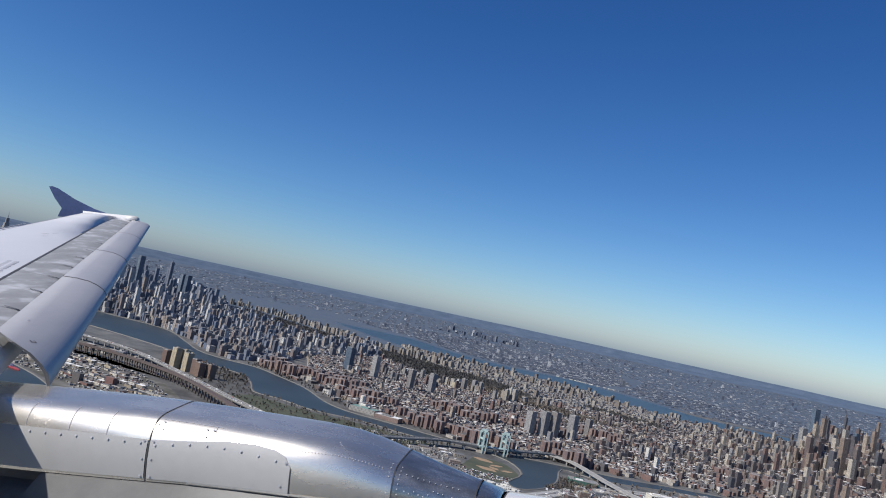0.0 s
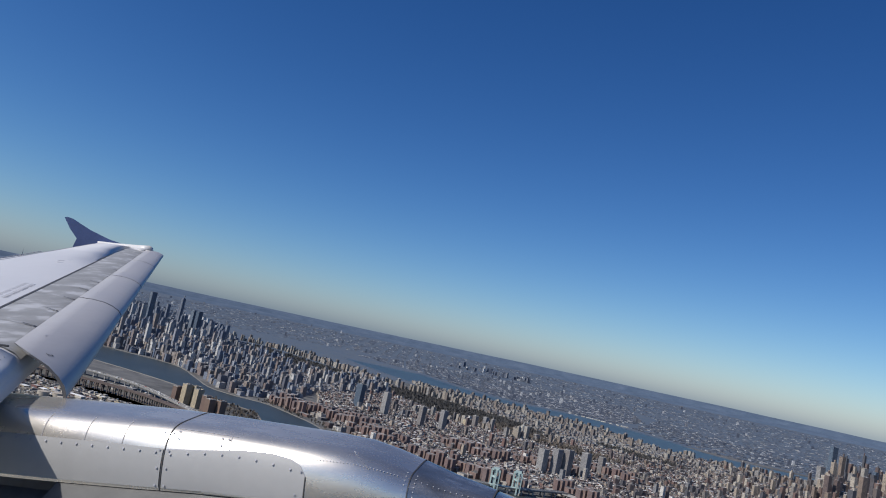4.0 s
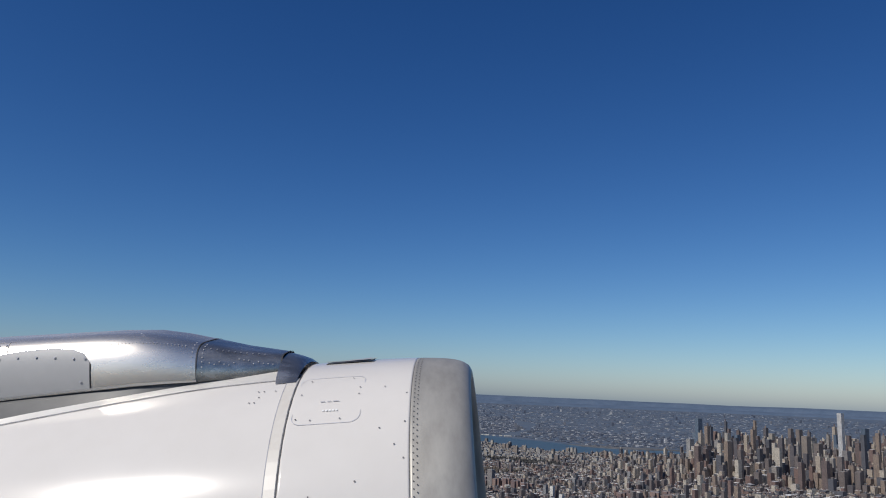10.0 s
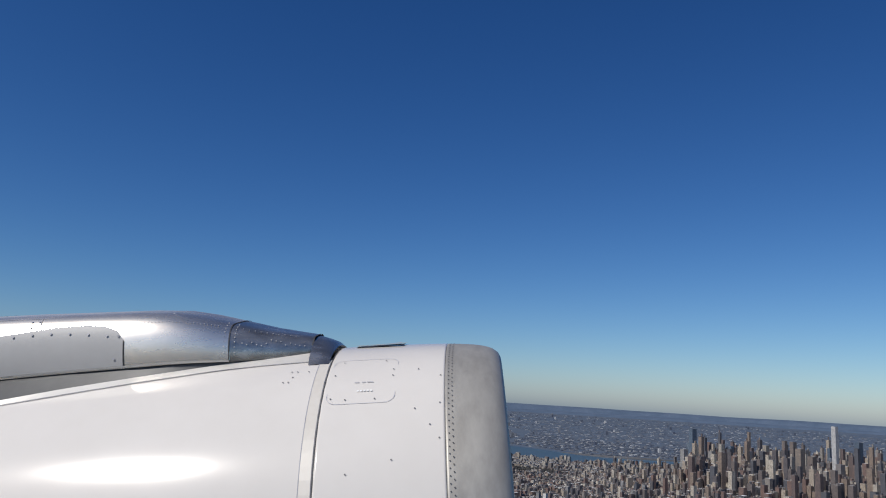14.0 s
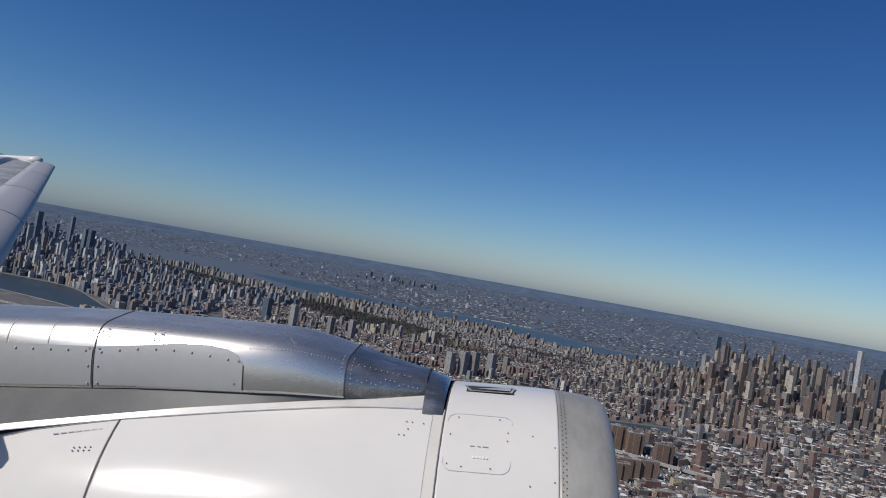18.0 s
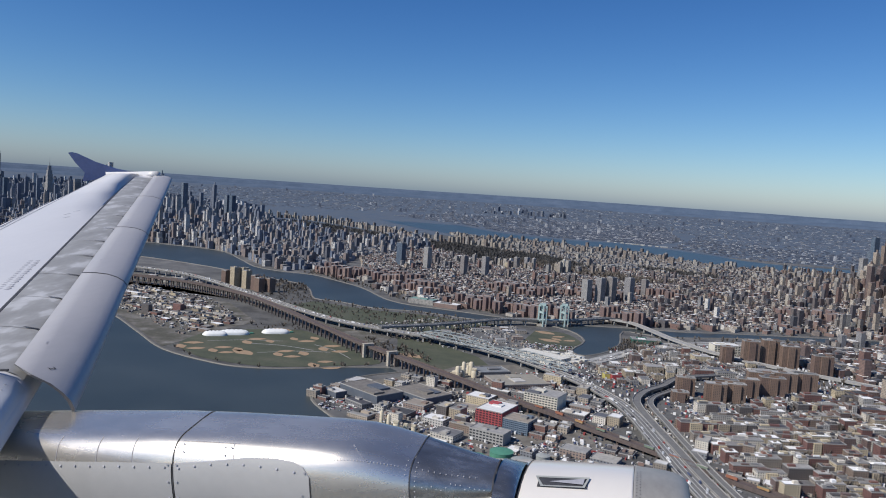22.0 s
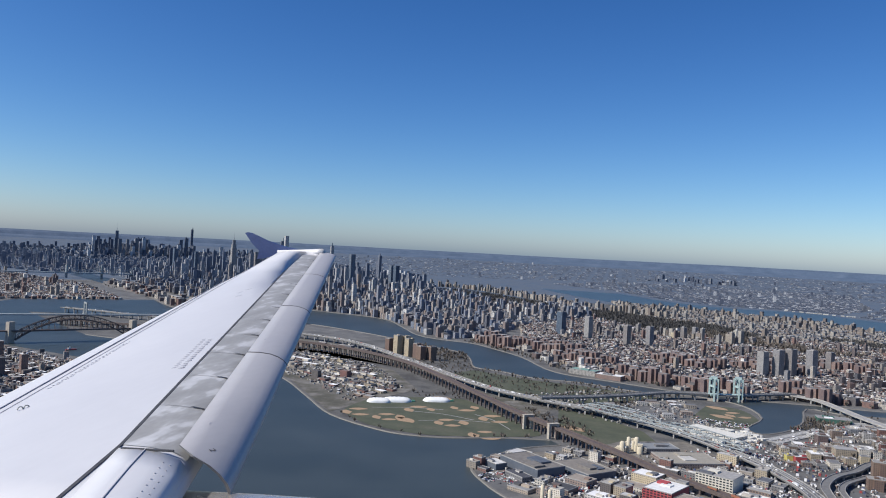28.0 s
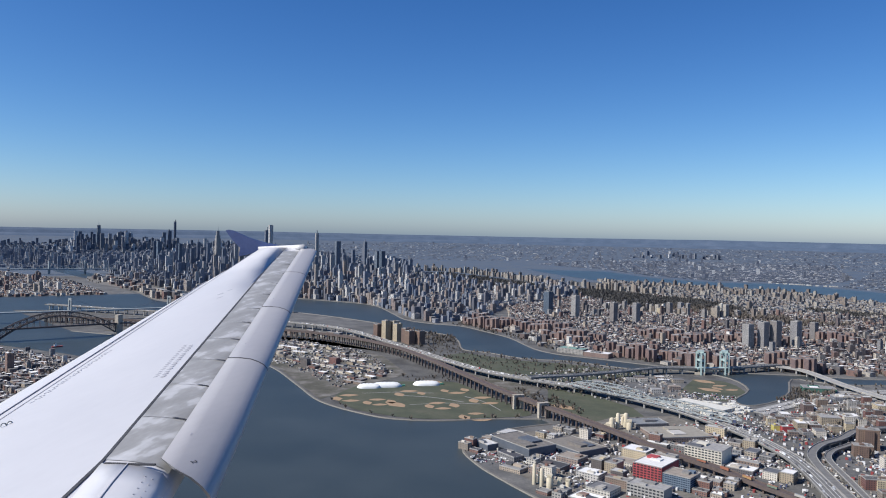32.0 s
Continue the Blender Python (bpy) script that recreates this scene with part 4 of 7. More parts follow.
# ---- ground, water, hills ----
def sheet(name, pts, z, material, label, category, kind="structure"):
    bm = bmesh.new()
    f = bm.faces.new([bm.verts.new((x * K, y * K, z)) for x, y in pts])
    bmesh.ops.triangulate(bm, faces=[f])
    bmesh.ops.recalc_face_normals(bm, faces=bm.faces)
    for f in bm.faces:
        if f.normal.z < 0:
            f.normal_flip()
    ob = new(name, mesh_of(name, bm, material))
    return tagged(ob, label, category, kind=kind)


def rise(r):
    """The land climbs gently towards the far hills."""
    return 56 * (max(0.0, r - 2500) / 2100) ** 1.5


rows = [[(r * math.cos(2 * math.pi * i / 96), r * math.sin(2 * math.pi * i / 96), rise(r)) for i in range(96)] for r in (0.5, 150, 400, 800, 1500, 2500, 2700, 2900, 3150, 3400, 3700, 4000, 4300, 4600, 4850)]
ground = new("ground", mesh_of("ground", grid_bm(rows, True), GROUND))
for f in ground.data.polygons:
    if f.normal.z < 0:
        f.flip()
tagged(ground, "wintry city ground of streets, yards and bare woods", "ground", kind="structure")


# beyond the far river: a pale flat plain of marshes and works, haze in its colour, up to the hills
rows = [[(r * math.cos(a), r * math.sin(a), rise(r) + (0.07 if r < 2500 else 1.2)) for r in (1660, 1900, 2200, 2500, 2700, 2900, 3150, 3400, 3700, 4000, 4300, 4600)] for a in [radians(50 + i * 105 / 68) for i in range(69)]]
tagged(new("far_plain", mesh_of("far_plain", grid_bm(rows), PLAIN)), "flat marshes and suburbs in the distance, coloured haze blue", "ground", kind="structure")


def curve(pts, n=4):
    return [(p[0], p[1]) for p in smooth_line([(x, y, 0) for x, y in pts], n)]


WARD = curve([(-2300, 2100), (-1900, 2090), (-1590, 2024), (-1390, 1910), (-1218, 1800), (-1033, 1629), (-886, 1495), (-735, 1432), (-657, 1428), (-576, 1458), (-498, 1514), (-400, 1560)])
PORT = curve([(-370, 1530), (-427, 1462), (-455, 1388), (-468, 1284), (-412, 1201), (-349, 1142), (-275, 1081), (-179, 1014), (-20, 860), (200, 700), (600, 520), (1500, 300)])
ASTORIA = curve([(-2300, 1750), (-1800, 1700), (-1500, 1560), (-1330, 1488), (-1139, 1346), (-1010, 1190), (-1035, 1086), (-1066, 1012), (-1100, 880), (-1250, 500), (-1500, -200)])
EAST_RIVER = WARD + PORT + [(1500, -1500), (-1500, -1500)] + ASTORIA[::-1]
HARLEM_FAR = curve([(-2250, 3720), (-1873, 3640), (-1600, 3330), (-1420, 3100), (-1271, 3020), (-1120, 3000), (-994, 2901), (-829, 2749), (-681, 2534), (-580, 2450), (-445, 2420), (-262, 2378), (-130, 2385), (-20, 2370), (150, 2410), (300, 2432), (440, 2490), (700, 2570), (1000, 2650), (1500, 2640), (2300, 2520), (3300, 2300)])
HARLEM_NEAR = curve([(3300, 2160), (2300, 2390), (1500, 2520), (1000, 2545), (700, 2480), (540, 2440), (430, 2402), (283, 2325), (190, 2310), (110, 2330), (95, 2130), (60, 1990), (0, 1905), (-30, 1960), (0, 2110), (-50, 2260), (-170, 2325), (-332, 2285), (-514, 2330), (-652, 2310), (-785, 2370), (-880, 2390), (-960, 2560), (-1050, 2700), (-1180, 2760), (-1330, 2840), (-1560, 2960), (-1900, 3080), (-2250, 3150)], 3)
WEST_RIVER = HARLEM_FAR + HARLEM_NEAR + [(-2700, 2700), (-3100, 2500), (-2300, 2100), (-2000, 1900), (-2300, 1750), (-3300, 2200), (-3700, 2900), (-3300, 3500), (-4300, 4150), (-5600, 4900), (-5700, 5200), (-4500, 4480), (-3689, 3990), (-3126, 3746), (-2700, 3700)]
WATERS = {"river_east": EAST_RIVER, "river_west": WEST_RIVER,
          "river_far": curve([(-2500, 8700), (-1706, 7450), (-1257, 6858), (-770, 6572), (-303, 6461), (60, 6500), (330, 6238), (645, 5549), (1147, 5298), (2400, 5500), (4000, 6100), (4000, 6600), (2400, 6250), (1323, 6126), (975, 6675), (632, 7100), (392, 7400), (99, 7450), (-348, 7342), (-910, 7730), (-1660, 8900), (-2700, 9700)], 3)}
for i, (name, pts) in enumerate(WATERS.items()):
    sheet(name, pts, 0.05 + 0.04 * i, WATER if i < 2 else WATER_FAR, "slate-blue rippled river water under a clear sky", "water")


def bank(name, pts, w, h):
    """A low stone embankment along a shore."""
    line = [Vector((x * K, y * K, 0)) for x, y in pts]
    rows = []
    for i, p in enumerate(line):
        d = (line[min(i + 1, len(line) - 1)] - line[max(i - 1, 0)]).normalized()
        s = Vector((-d.y, d.x, 0)) * w
        rows.append([p + s, p + s * 0.6 + Vector((0, 0, h)), p - s * 0.6 + Vector((0, 0, h)), p - s])
    ob = new(name, mesh_of(name, grid_bm(rows), BANK))
    return tagged(ob, "rough stone river embankment", "embankment", kind="structure")


for i, (pts, w) in enumerate(((WARD, 0.8), (PORT[:-6], 0.8), (ASTORIA[8:-6], 0.8), (HARLEM_FAR, 1.2), (HARLEM_NEAR, 0.8))):
    bank("embankment_%d" % (i + 1), pts, w, 0.45)

# far hills in two folds on the horizon, with distance haze put into their blue
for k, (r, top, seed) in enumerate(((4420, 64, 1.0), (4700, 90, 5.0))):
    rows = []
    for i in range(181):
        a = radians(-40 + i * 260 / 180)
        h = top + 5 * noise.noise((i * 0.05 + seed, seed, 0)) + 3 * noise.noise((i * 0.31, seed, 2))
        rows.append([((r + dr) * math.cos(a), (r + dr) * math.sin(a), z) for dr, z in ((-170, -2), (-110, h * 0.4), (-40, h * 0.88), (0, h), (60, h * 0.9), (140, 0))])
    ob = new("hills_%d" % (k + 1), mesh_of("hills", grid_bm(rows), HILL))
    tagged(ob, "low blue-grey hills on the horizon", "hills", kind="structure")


# ---- the city's buildings ----
def inside(px, py, poly):
    px, py = np.asarray(px), np.asarray(py)
    hit = np.zeros(px.shape, bool)
    n = len(poly)
    for i in range(n):
        (x0, y0), (x1, y1) = poly[i], poly[(i + 1) % n]
        if y0 == y1:
            continue
        hit ^= ((y0 > py) != (y1 > py)) & (px < (x1 - x0) * (py - y0) / (y1 - y0) + x0)
    return hit


RAIL = curve([(-2600, 2250), (-1900, 2345), (-1402, 2344), (-1065, 2205), (-837, 2007), (-646, 1813), (-490, 1655), (-370, 1565), (-215, 1445), (-128, 1371), (-48, 1322), (20, 1263), (88, 1213), (260, 1080), (520, 900)])
ROAD = curve([(-3000, 2600), (-2300, 2640), (-1946, 2590), (-1669, 2610), (-1411, 2540), (-1102, 2311), (-868, 2120), (-674, 1976), (-524, 1915), (-372, 1871), (-262, 1812), (-140, 1728), (-59, 1643), (-14, 1590), (24, 1537), (52, 1485), (75, 1435), (97, 1360), (120, 1250), (150, 1100), (200, 900), (280, 600)])
RAMP = curve([(-524, 1915), (-430, 2000), (-330, 2120), (-245, 2235), (-150, 2290), (-76, 2321), (20, 2420), (110, 2500), (250, 2560)])
CROSS = curve([(20, 2480), (130, 2440), (190, 2330), (240, 2220), (330, 2080), (480, 1960), (700, 1850)])
LOOP = curve([(300, 1800), (207, 1726), (165, 1634), (128, 1574), (106, 1498), (110, 1428), (126, 1340), (146, 1250), (177, 1100), (227, 900), (307, 600)])
SLIP = curve([(235, 1700), (172, 1590), (143, 1538), (131, 1488), (135, 1440), (150, 1360), (169, 1250), (198, 1100), (248, 900), (328, 600)])
SHORE_ROAD = curve([(20, 1840), (110, 2000), (180, 2140), (300, 2230), (470, 2330), (800, 2420)])


PARKS = ([(-3000, 6700), (-2707, 6944), (-2206, 6494), (-1537, 5830), (-1237, 5000), (-1778, 5249), (-2365, 6075), (-2821, 6154)],
         [(-1256, 5513), (-1009, 5535), (-605, 5208), (-370, 5033), (-285, 4337), (-515, 4212), (-751, 4513), (-1032, 4872)],
         [(-374, 5081), (-188, 4834), (0, 4400), (-46, 4191), (-160, 4196), (-308, 4236)],
         [(257, 4748), (544, 4643), (737, 4445), (761, 4278), (512, 4358), (276, 4552)],
         [(169, 3411), (408, 3437), (415, 3318), (161, 3214)])


def near_line(px, py, line, d):
    best = np.full(np.shape(px), 1e9)
    for (x0, y0), (x1, y1) in zip(line, line[1:]):
        dx, dy = x1 - x0, y1 - y0
        t = np.clip(((px - x0) * dx + (py - y0) * dy) / (dx * dx + dy * dy + 1e-9), 0, 1)
        best = np.minimum(best, np.hypot(px - x0 - t * dx, py - y0 - t * dy))
    return best < d


def lots(poly, angle, bw, bd, block, street, fill, seed, keep_off=22.0):
    """Building lots on a street grid inside a stretch of the plan: x, y, w, d, angle."""
    rg = np.random.default_rng(seed)
    p = np.array(poly, float)
    c, s = math.cos(radians(angle)), math.sin(radians(angle))
    u, v = p[:, 0] * c + p[:, 1] * s, -p[:, 0] * s + p[:, 1] * c
    us, vs = [], []
    x = u.min()
    while x < u.max():
        us += [x + bw * (i + 0.5) for i in range(block[0])]
        x += bw * block[0] + street
    y = v.min()
    while y < v.max():
        vs += [y + bd * (i + 0.5) for i in range(block[1])]
        y += bd * block[1] + street
    U, V = (a.ravel() for a in np.meshgrid(us, vs))
    U, V = U + rg.uniform(-0.08, 0.08, U.size) * bw, V + rg.uniform(-0.08, 0.08, U.size) * bd
    X, Y = U * c - V * s, U * s + V * c
    ok = inside(X, Y, poly) & (rg.random(X.size) < fill)
    for w in WATERS.values():
        ok &= ~inside(X, Y, w) & ~near_line(X, Y, w[:90], keep_off * 0.8)
    for line in (RAIL, ROAD, RAMP, CROSS, LOOP, SLIP, SHORE_ROAD):
        ok &= ~near_line(X, Y, line, keep_off)
    for park in PARKS:
        ok &= ~inside(X, Y, park)
    X, Y = X[ok], Y[ok]
    return X, Y, bw * rg.uniform(0.62, 0.97, X.size), bd * rg.uniform(0.6, 0.97, X.size), np.full(X.size, radians(angle)) + rg.normal(0, 0.01, X.size), rg


def boxes(name, X, Y, W, D, A, Z0, Z1, wall, roof, label, category, kind="stuff"):
    """One mesh of many plain blocks, each an island with its own facade colour."""
    X, Y, W, D, A, Z0, Z1 = (np.broadcast_to(np.asarray(a, float), np.shape(X)) for a in (X, Y, W, D, A, Z0, Z1))
    n = len(X)
    up = 56 * (np.maximum(0, np.hypot(X, Y) * K - 2500) / 2100) ** 1.5 / K
    Z0, Z1 = np.where(up > 0, Z0 + up - 12, Z0), Z1 + up
    sx, sy = np.array([-1, 1, 1, -1]) / 2, np.array([-1, -1, 1, 1]) / 2
    lx, ly = W[:, None] * sx, D[:, None] * sy
    gx, gy = X[:, None] + lx * np.cos(A)[:, None] - ly * np.sin(A)[:, None], Y[:, None] + lx * np.sin(A)[:, None] + ly * np.cos(A)[:, None]
    low = np.stack([gx, gy, np.repeat(Z0[:, None], 4, 1)], 2)
    top = np.stack([gx, gy, np.repeat(Z1[:, None], 4, 1)], 2)
    verts = np.concatenate([low, top], 1).reshape(-1, 3) * K
    f = np.array([(0, 1, 5, 4), (1, 2, 6, 5), (2, 3, 7, 6), (3, 0, 4, 7), (4, 5, 6, 7)])
    faces = (f[None] + 8 * np.arange(n)[:, None, None]).reshape(-1, 4)
    me = bpy.data.meshes.new(name)
    me.from_pydata(verts.tolist(), [], faces.tolist())
    uv = np.zeros((n, 5, 4, 2))
    for i, length in enumerate((W, D, W, D)):
        off = (np.arange(n) * 1.7) % 9
        uv[:, i, :, 0] = off[:, None] + np.stack([0 * length, length, length, 0 * length], 1)
        uv[:, i, :, 1] = np.stack([0 * Z0, 0 * Z0, Z1 - Z0, Z1 - Z0], 1)
    me.uv_layers.new(name="metres").data.foreach_set("uv", uv.ravel())
    me.materials.append(wall); me.materials.append(roof)
    me.polygons.foreach_set("material_index", np.tile([0, 0, 0, 0, 1], n).astype(np.int32))
    me.update()
    return tagged(new(name, me), label, category, kind=kind)


def with_tops(X, Y, W, D, A, H, rg, share=0.6):
    """Stair heads, tank houses and plant on a share of the roofs."""
    k = rg.random(len(X)) < share
    x, y, w, d, a, h = X[k], Y[k], W[k], D[k], A[k], H[k]
    m = len(x)
    ox, oy = rg.uniform(-0.25, 0.25, m) * w, rg.uniform(-0.25, 0.25, m) * d
    tx, ty = x + ox * np.cos(a) - oy * np.sin(a), y + ox * np.sin(a) + oy * np.cos(a)
    return [np.concatenate(p) for p in ((X, tx), (Y, ty), (W, w * rg.uniform(0.2, 0.4, m)), (D, d * rg.uniform(0.2, 0.4, m)), (A, a), (0 * H, h), (H, h + rg.uniform(2.5, 5, m) + 0.06 * h))]


def district(name, label, poly, angle, bw, bd, block, street, fill, heights, wall, roof, seed, share=0.6):
    X, Y, W, D, A, rg = lots(poly, angle, bw, bd, block, street, fill, seed)
    H = heights(rg, X, Y)
    return boxes(name, *with_tops(X, Y, W, D, A, H, rg, share), wall, roof, label, "buildings")


def low(a, b, tall=0.0, th=40):
    return lambda rg, X, Y: np.where(rg.random(X.size) < tall, rg.uniform(0.6, 1.3, X.size) * th, rg.uniform(a, b, X.size))


district("harlem_blocks", "packed low brick rowhouses and tenements with pale roofs", [(-900, 3050), (-560, 2560), (-200, 2460), (150, 2470), (500, 2560), (1100, 2900), (2600, 4200), (1800, 4350), (0, 4450), (-600, 5300), (-900, 5400), (-1200, 3900)], -36, 15, 19, (9, 2), 15, 0.93, low(10, 18, 0.012, 44), WALL_BRICK, ROOF_CITY, 11)
district("heights_blocks", "distant dense apartment blocks", [(-900, 5700), (-585, 5300), (0, 4450), (1800, 4300), (2600, 4200), (4500, 5600), (3600, 6100), (1147, 5250), (645, 5500), (330, 6150), (-303, 6400), (-1257, 6800)], -36, 24, 26, (5, 2), 18, 0.88, low(13, 24, 0.05, 46), WALL_PARK, ROOF_FAR, 12)
district("uptown_blocks", "dense mid-rise city blocks along a park", [(-2100, 3820), (-1500, 3400), (-1100, 3150), (-1200, 3900), (-900, 5400), (-2200, 6400), (-3100, 5000)], -36, 22, 25, (5, 2), 20, 0.92, low(14, 28, 0.13, 62), WALL_TOWER, ROOF_TOWER, 13)
district("upper_east_towers", "tall tan and brown apartment towers by the river", [(-3700, 4080), (-2900, 3820), (-2100, 3760), (-1700, 3500), (-1900, 4500), (-2700, 5300), (-3900, 5600)], -36, 25, 28, (5, 2), 22, 0.9, lambda rg, X, Y: rg.gamma(1.5, 20, X.size) + 16, WALL_TOWER, ROOF_TOWER, 14)


def midtown(rg, X, Y):
    d = np.hypot((X + 4100) / 1300, (Y - 5900) / 1000)
    return 20 + rg.gamma(1.2, 34, X.size) * (0.35 + 1.35 * np.exp(-d * d))


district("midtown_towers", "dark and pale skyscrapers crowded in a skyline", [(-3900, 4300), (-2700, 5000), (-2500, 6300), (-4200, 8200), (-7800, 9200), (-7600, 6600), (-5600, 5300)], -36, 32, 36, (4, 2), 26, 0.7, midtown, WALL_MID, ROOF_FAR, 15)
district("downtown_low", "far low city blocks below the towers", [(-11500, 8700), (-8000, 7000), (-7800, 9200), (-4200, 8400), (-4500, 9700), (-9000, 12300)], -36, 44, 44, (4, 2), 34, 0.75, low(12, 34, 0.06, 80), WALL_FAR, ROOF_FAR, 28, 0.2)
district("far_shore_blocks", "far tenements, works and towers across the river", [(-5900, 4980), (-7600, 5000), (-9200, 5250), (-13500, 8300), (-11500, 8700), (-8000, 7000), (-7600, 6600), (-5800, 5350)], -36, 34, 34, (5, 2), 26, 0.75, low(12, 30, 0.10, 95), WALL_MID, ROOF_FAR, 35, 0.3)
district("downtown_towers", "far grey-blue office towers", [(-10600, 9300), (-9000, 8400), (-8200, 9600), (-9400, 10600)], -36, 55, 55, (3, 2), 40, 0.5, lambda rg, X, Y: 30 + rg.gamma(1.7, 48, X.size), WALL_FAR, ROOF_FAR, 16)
district("queens_blocks", "low rowhouses and works across the river", [(-2000, 1560), (-3200, 2050), (-3700, 2800), (-3400, 3350), (-4400, 4000), (-6000, 4600), (-9000, 5200), (-7000, 2000), (-3000, 400), (-1500, 700), (-1250, 1050), (-1450, 1420)], -20, 22, 26, (6, 2), 20, 0.85, low(8, 16, 0.03, 45), WALL_BRICK, ROOF_CITY, 17)
district("far_east_towers", "dense skyline of tan, brown and grey towers", [(1000, 2900), (2300, 2720), (4600, 4000), (5600, 5800), (4200, 6600), (2300, 6600), (1450, 4600)], 30, 29, 29, (4, 2), 24, 0.72, lambda rg, X, Y: 14 + np.minimum(105, rg.gamma(1.3, 26, X.size)) * np.clip((np.hypot(X - 1500, Y - 2700) - 200) / 2200, 0.25, 1.0) * np.clip((X / Y - 0.25) / 0.10, 0.15, 1) + np.where((X > 0.32 * Y) & (np.hypot(X, Y) > 3900), np.minimum(200, rg.gamma(1.1, 34, X.size)), 0), WALL_SLABS, ROOF_CITY, 18)
def slabs(rg, X, Y):
    """Mid-rise slabs by the river that grow into a crowded skyline farther round."""
    side = np.clip((X / Y - 0.19) / 0.16, 0, 1)
    return 15 + np.minimum(70, rg.gamma(1.1, 17, X.size)) * (0.35 + 0.95 * side)


district("uptown_slabs", "crowded tan, brown and red brick apartment slabs", [(170, 2600), (640, 2680), (1050, 2760), (1560, 4300), (2200, 6000), (900, 5150), (420, 4000)], 30, 20, 17, (4, 2), 24, 0.42, slabs, WALL_SLABS, ROOF_CITY, 34)
district("bronx_blocks", "low brick apartment blocks and works of the borough", [(560, 1120), (900, 900), (3200, 1200), (5200, 3400), (4300, 5200), (2600, 4200), (1100, 2860), (760, 2500), (560, 2360), (480, 2180), (640, 1980)], 24, 22, 22, (7, 2), 17, 0.88, low(9, 18, 0.02, 44), WALL_BRICK, ROOF_CITY, 19)
district("bronx_near_rows", "brick rowhouses and garages", [(430, 1090), (900, 760), (1800, 500), (3200, 1200), (900, 900), (560, 1120)], 24, 22, 26, (6, 2), 18, 0.9, low(8, 18, 0.05, 36), WALL_BRICK, ROOF_CITY, 20)
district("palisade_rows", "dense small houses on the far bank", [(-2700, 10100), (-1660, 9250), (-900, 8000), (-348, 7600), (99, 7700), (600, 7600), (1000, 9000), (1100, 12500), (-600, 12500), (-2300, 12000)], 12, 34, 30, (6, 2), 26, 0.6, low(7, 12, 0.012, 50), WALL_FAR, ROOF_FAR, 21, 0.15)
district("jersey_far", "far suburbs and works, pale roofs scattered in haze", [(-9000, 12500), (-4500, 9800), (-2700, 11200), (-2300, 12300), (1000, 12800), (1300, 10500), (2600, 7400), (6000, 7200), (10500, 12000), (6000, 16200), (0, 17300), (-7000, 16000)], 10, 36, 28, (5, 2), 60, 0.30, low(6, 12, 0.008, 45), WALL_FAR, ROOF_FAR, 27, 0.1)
district("astoria_rows", "rows of low houses on the near shore", [(-2250, 1700), (-1800, 1650), (-1520, 1515), (-1350, 1440), (-1190, 1310), (-1080, 1180), (-1120, 1000), (-1270, 600), (-1700, 300), (-2300, 700)], -20, 11, 15, (9, 2), 13, 0.9, low(6, 11, 0.02, 24), WALL_BRICK, ROOF_CITY, 29, 0.15)
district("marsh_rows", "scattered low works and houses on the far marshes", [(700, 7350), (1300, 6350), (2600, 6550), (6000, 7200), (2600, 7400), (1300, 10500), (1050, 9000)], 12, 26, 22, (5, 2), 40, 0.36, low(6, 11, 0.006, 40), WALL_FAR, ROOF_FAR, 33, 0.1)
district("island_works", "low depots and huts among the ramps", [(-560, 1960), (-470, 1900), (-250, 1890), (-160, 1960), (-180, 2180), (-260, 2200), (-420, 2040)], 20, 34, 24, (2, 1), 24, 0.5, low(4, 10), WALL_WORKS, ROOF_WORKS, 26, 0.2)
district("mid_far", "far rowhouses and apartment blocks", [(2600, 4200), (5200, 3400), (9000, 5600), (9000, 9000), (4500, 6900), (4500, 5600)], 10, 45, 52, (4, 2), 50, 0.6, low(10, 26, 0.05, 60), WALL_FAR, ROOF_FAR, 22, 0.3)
district("ward_works", "low institutional and treatment works", [(-2200, 2200), (-1500, 2080), (-1180, 1880), (-900, 1660), (-900, 1900), (-1200, 2180), (-1700, 2290)], -15, 30, 22, (3, 1), 18, 0.72, low(4, 9, 0.05, 20), WALL_FLATS, ROOF_CITY, 23)
district("ward_north", "low works beside the viaduct", [(-2000, 2420), (-1300, 2400), (-1350, 2480), (-1900, 2520)], -5, 34, 26, (2, 1), 22, 0.7, low(5, 14), WALL_WORKS, ROOF_WORKS, 24)

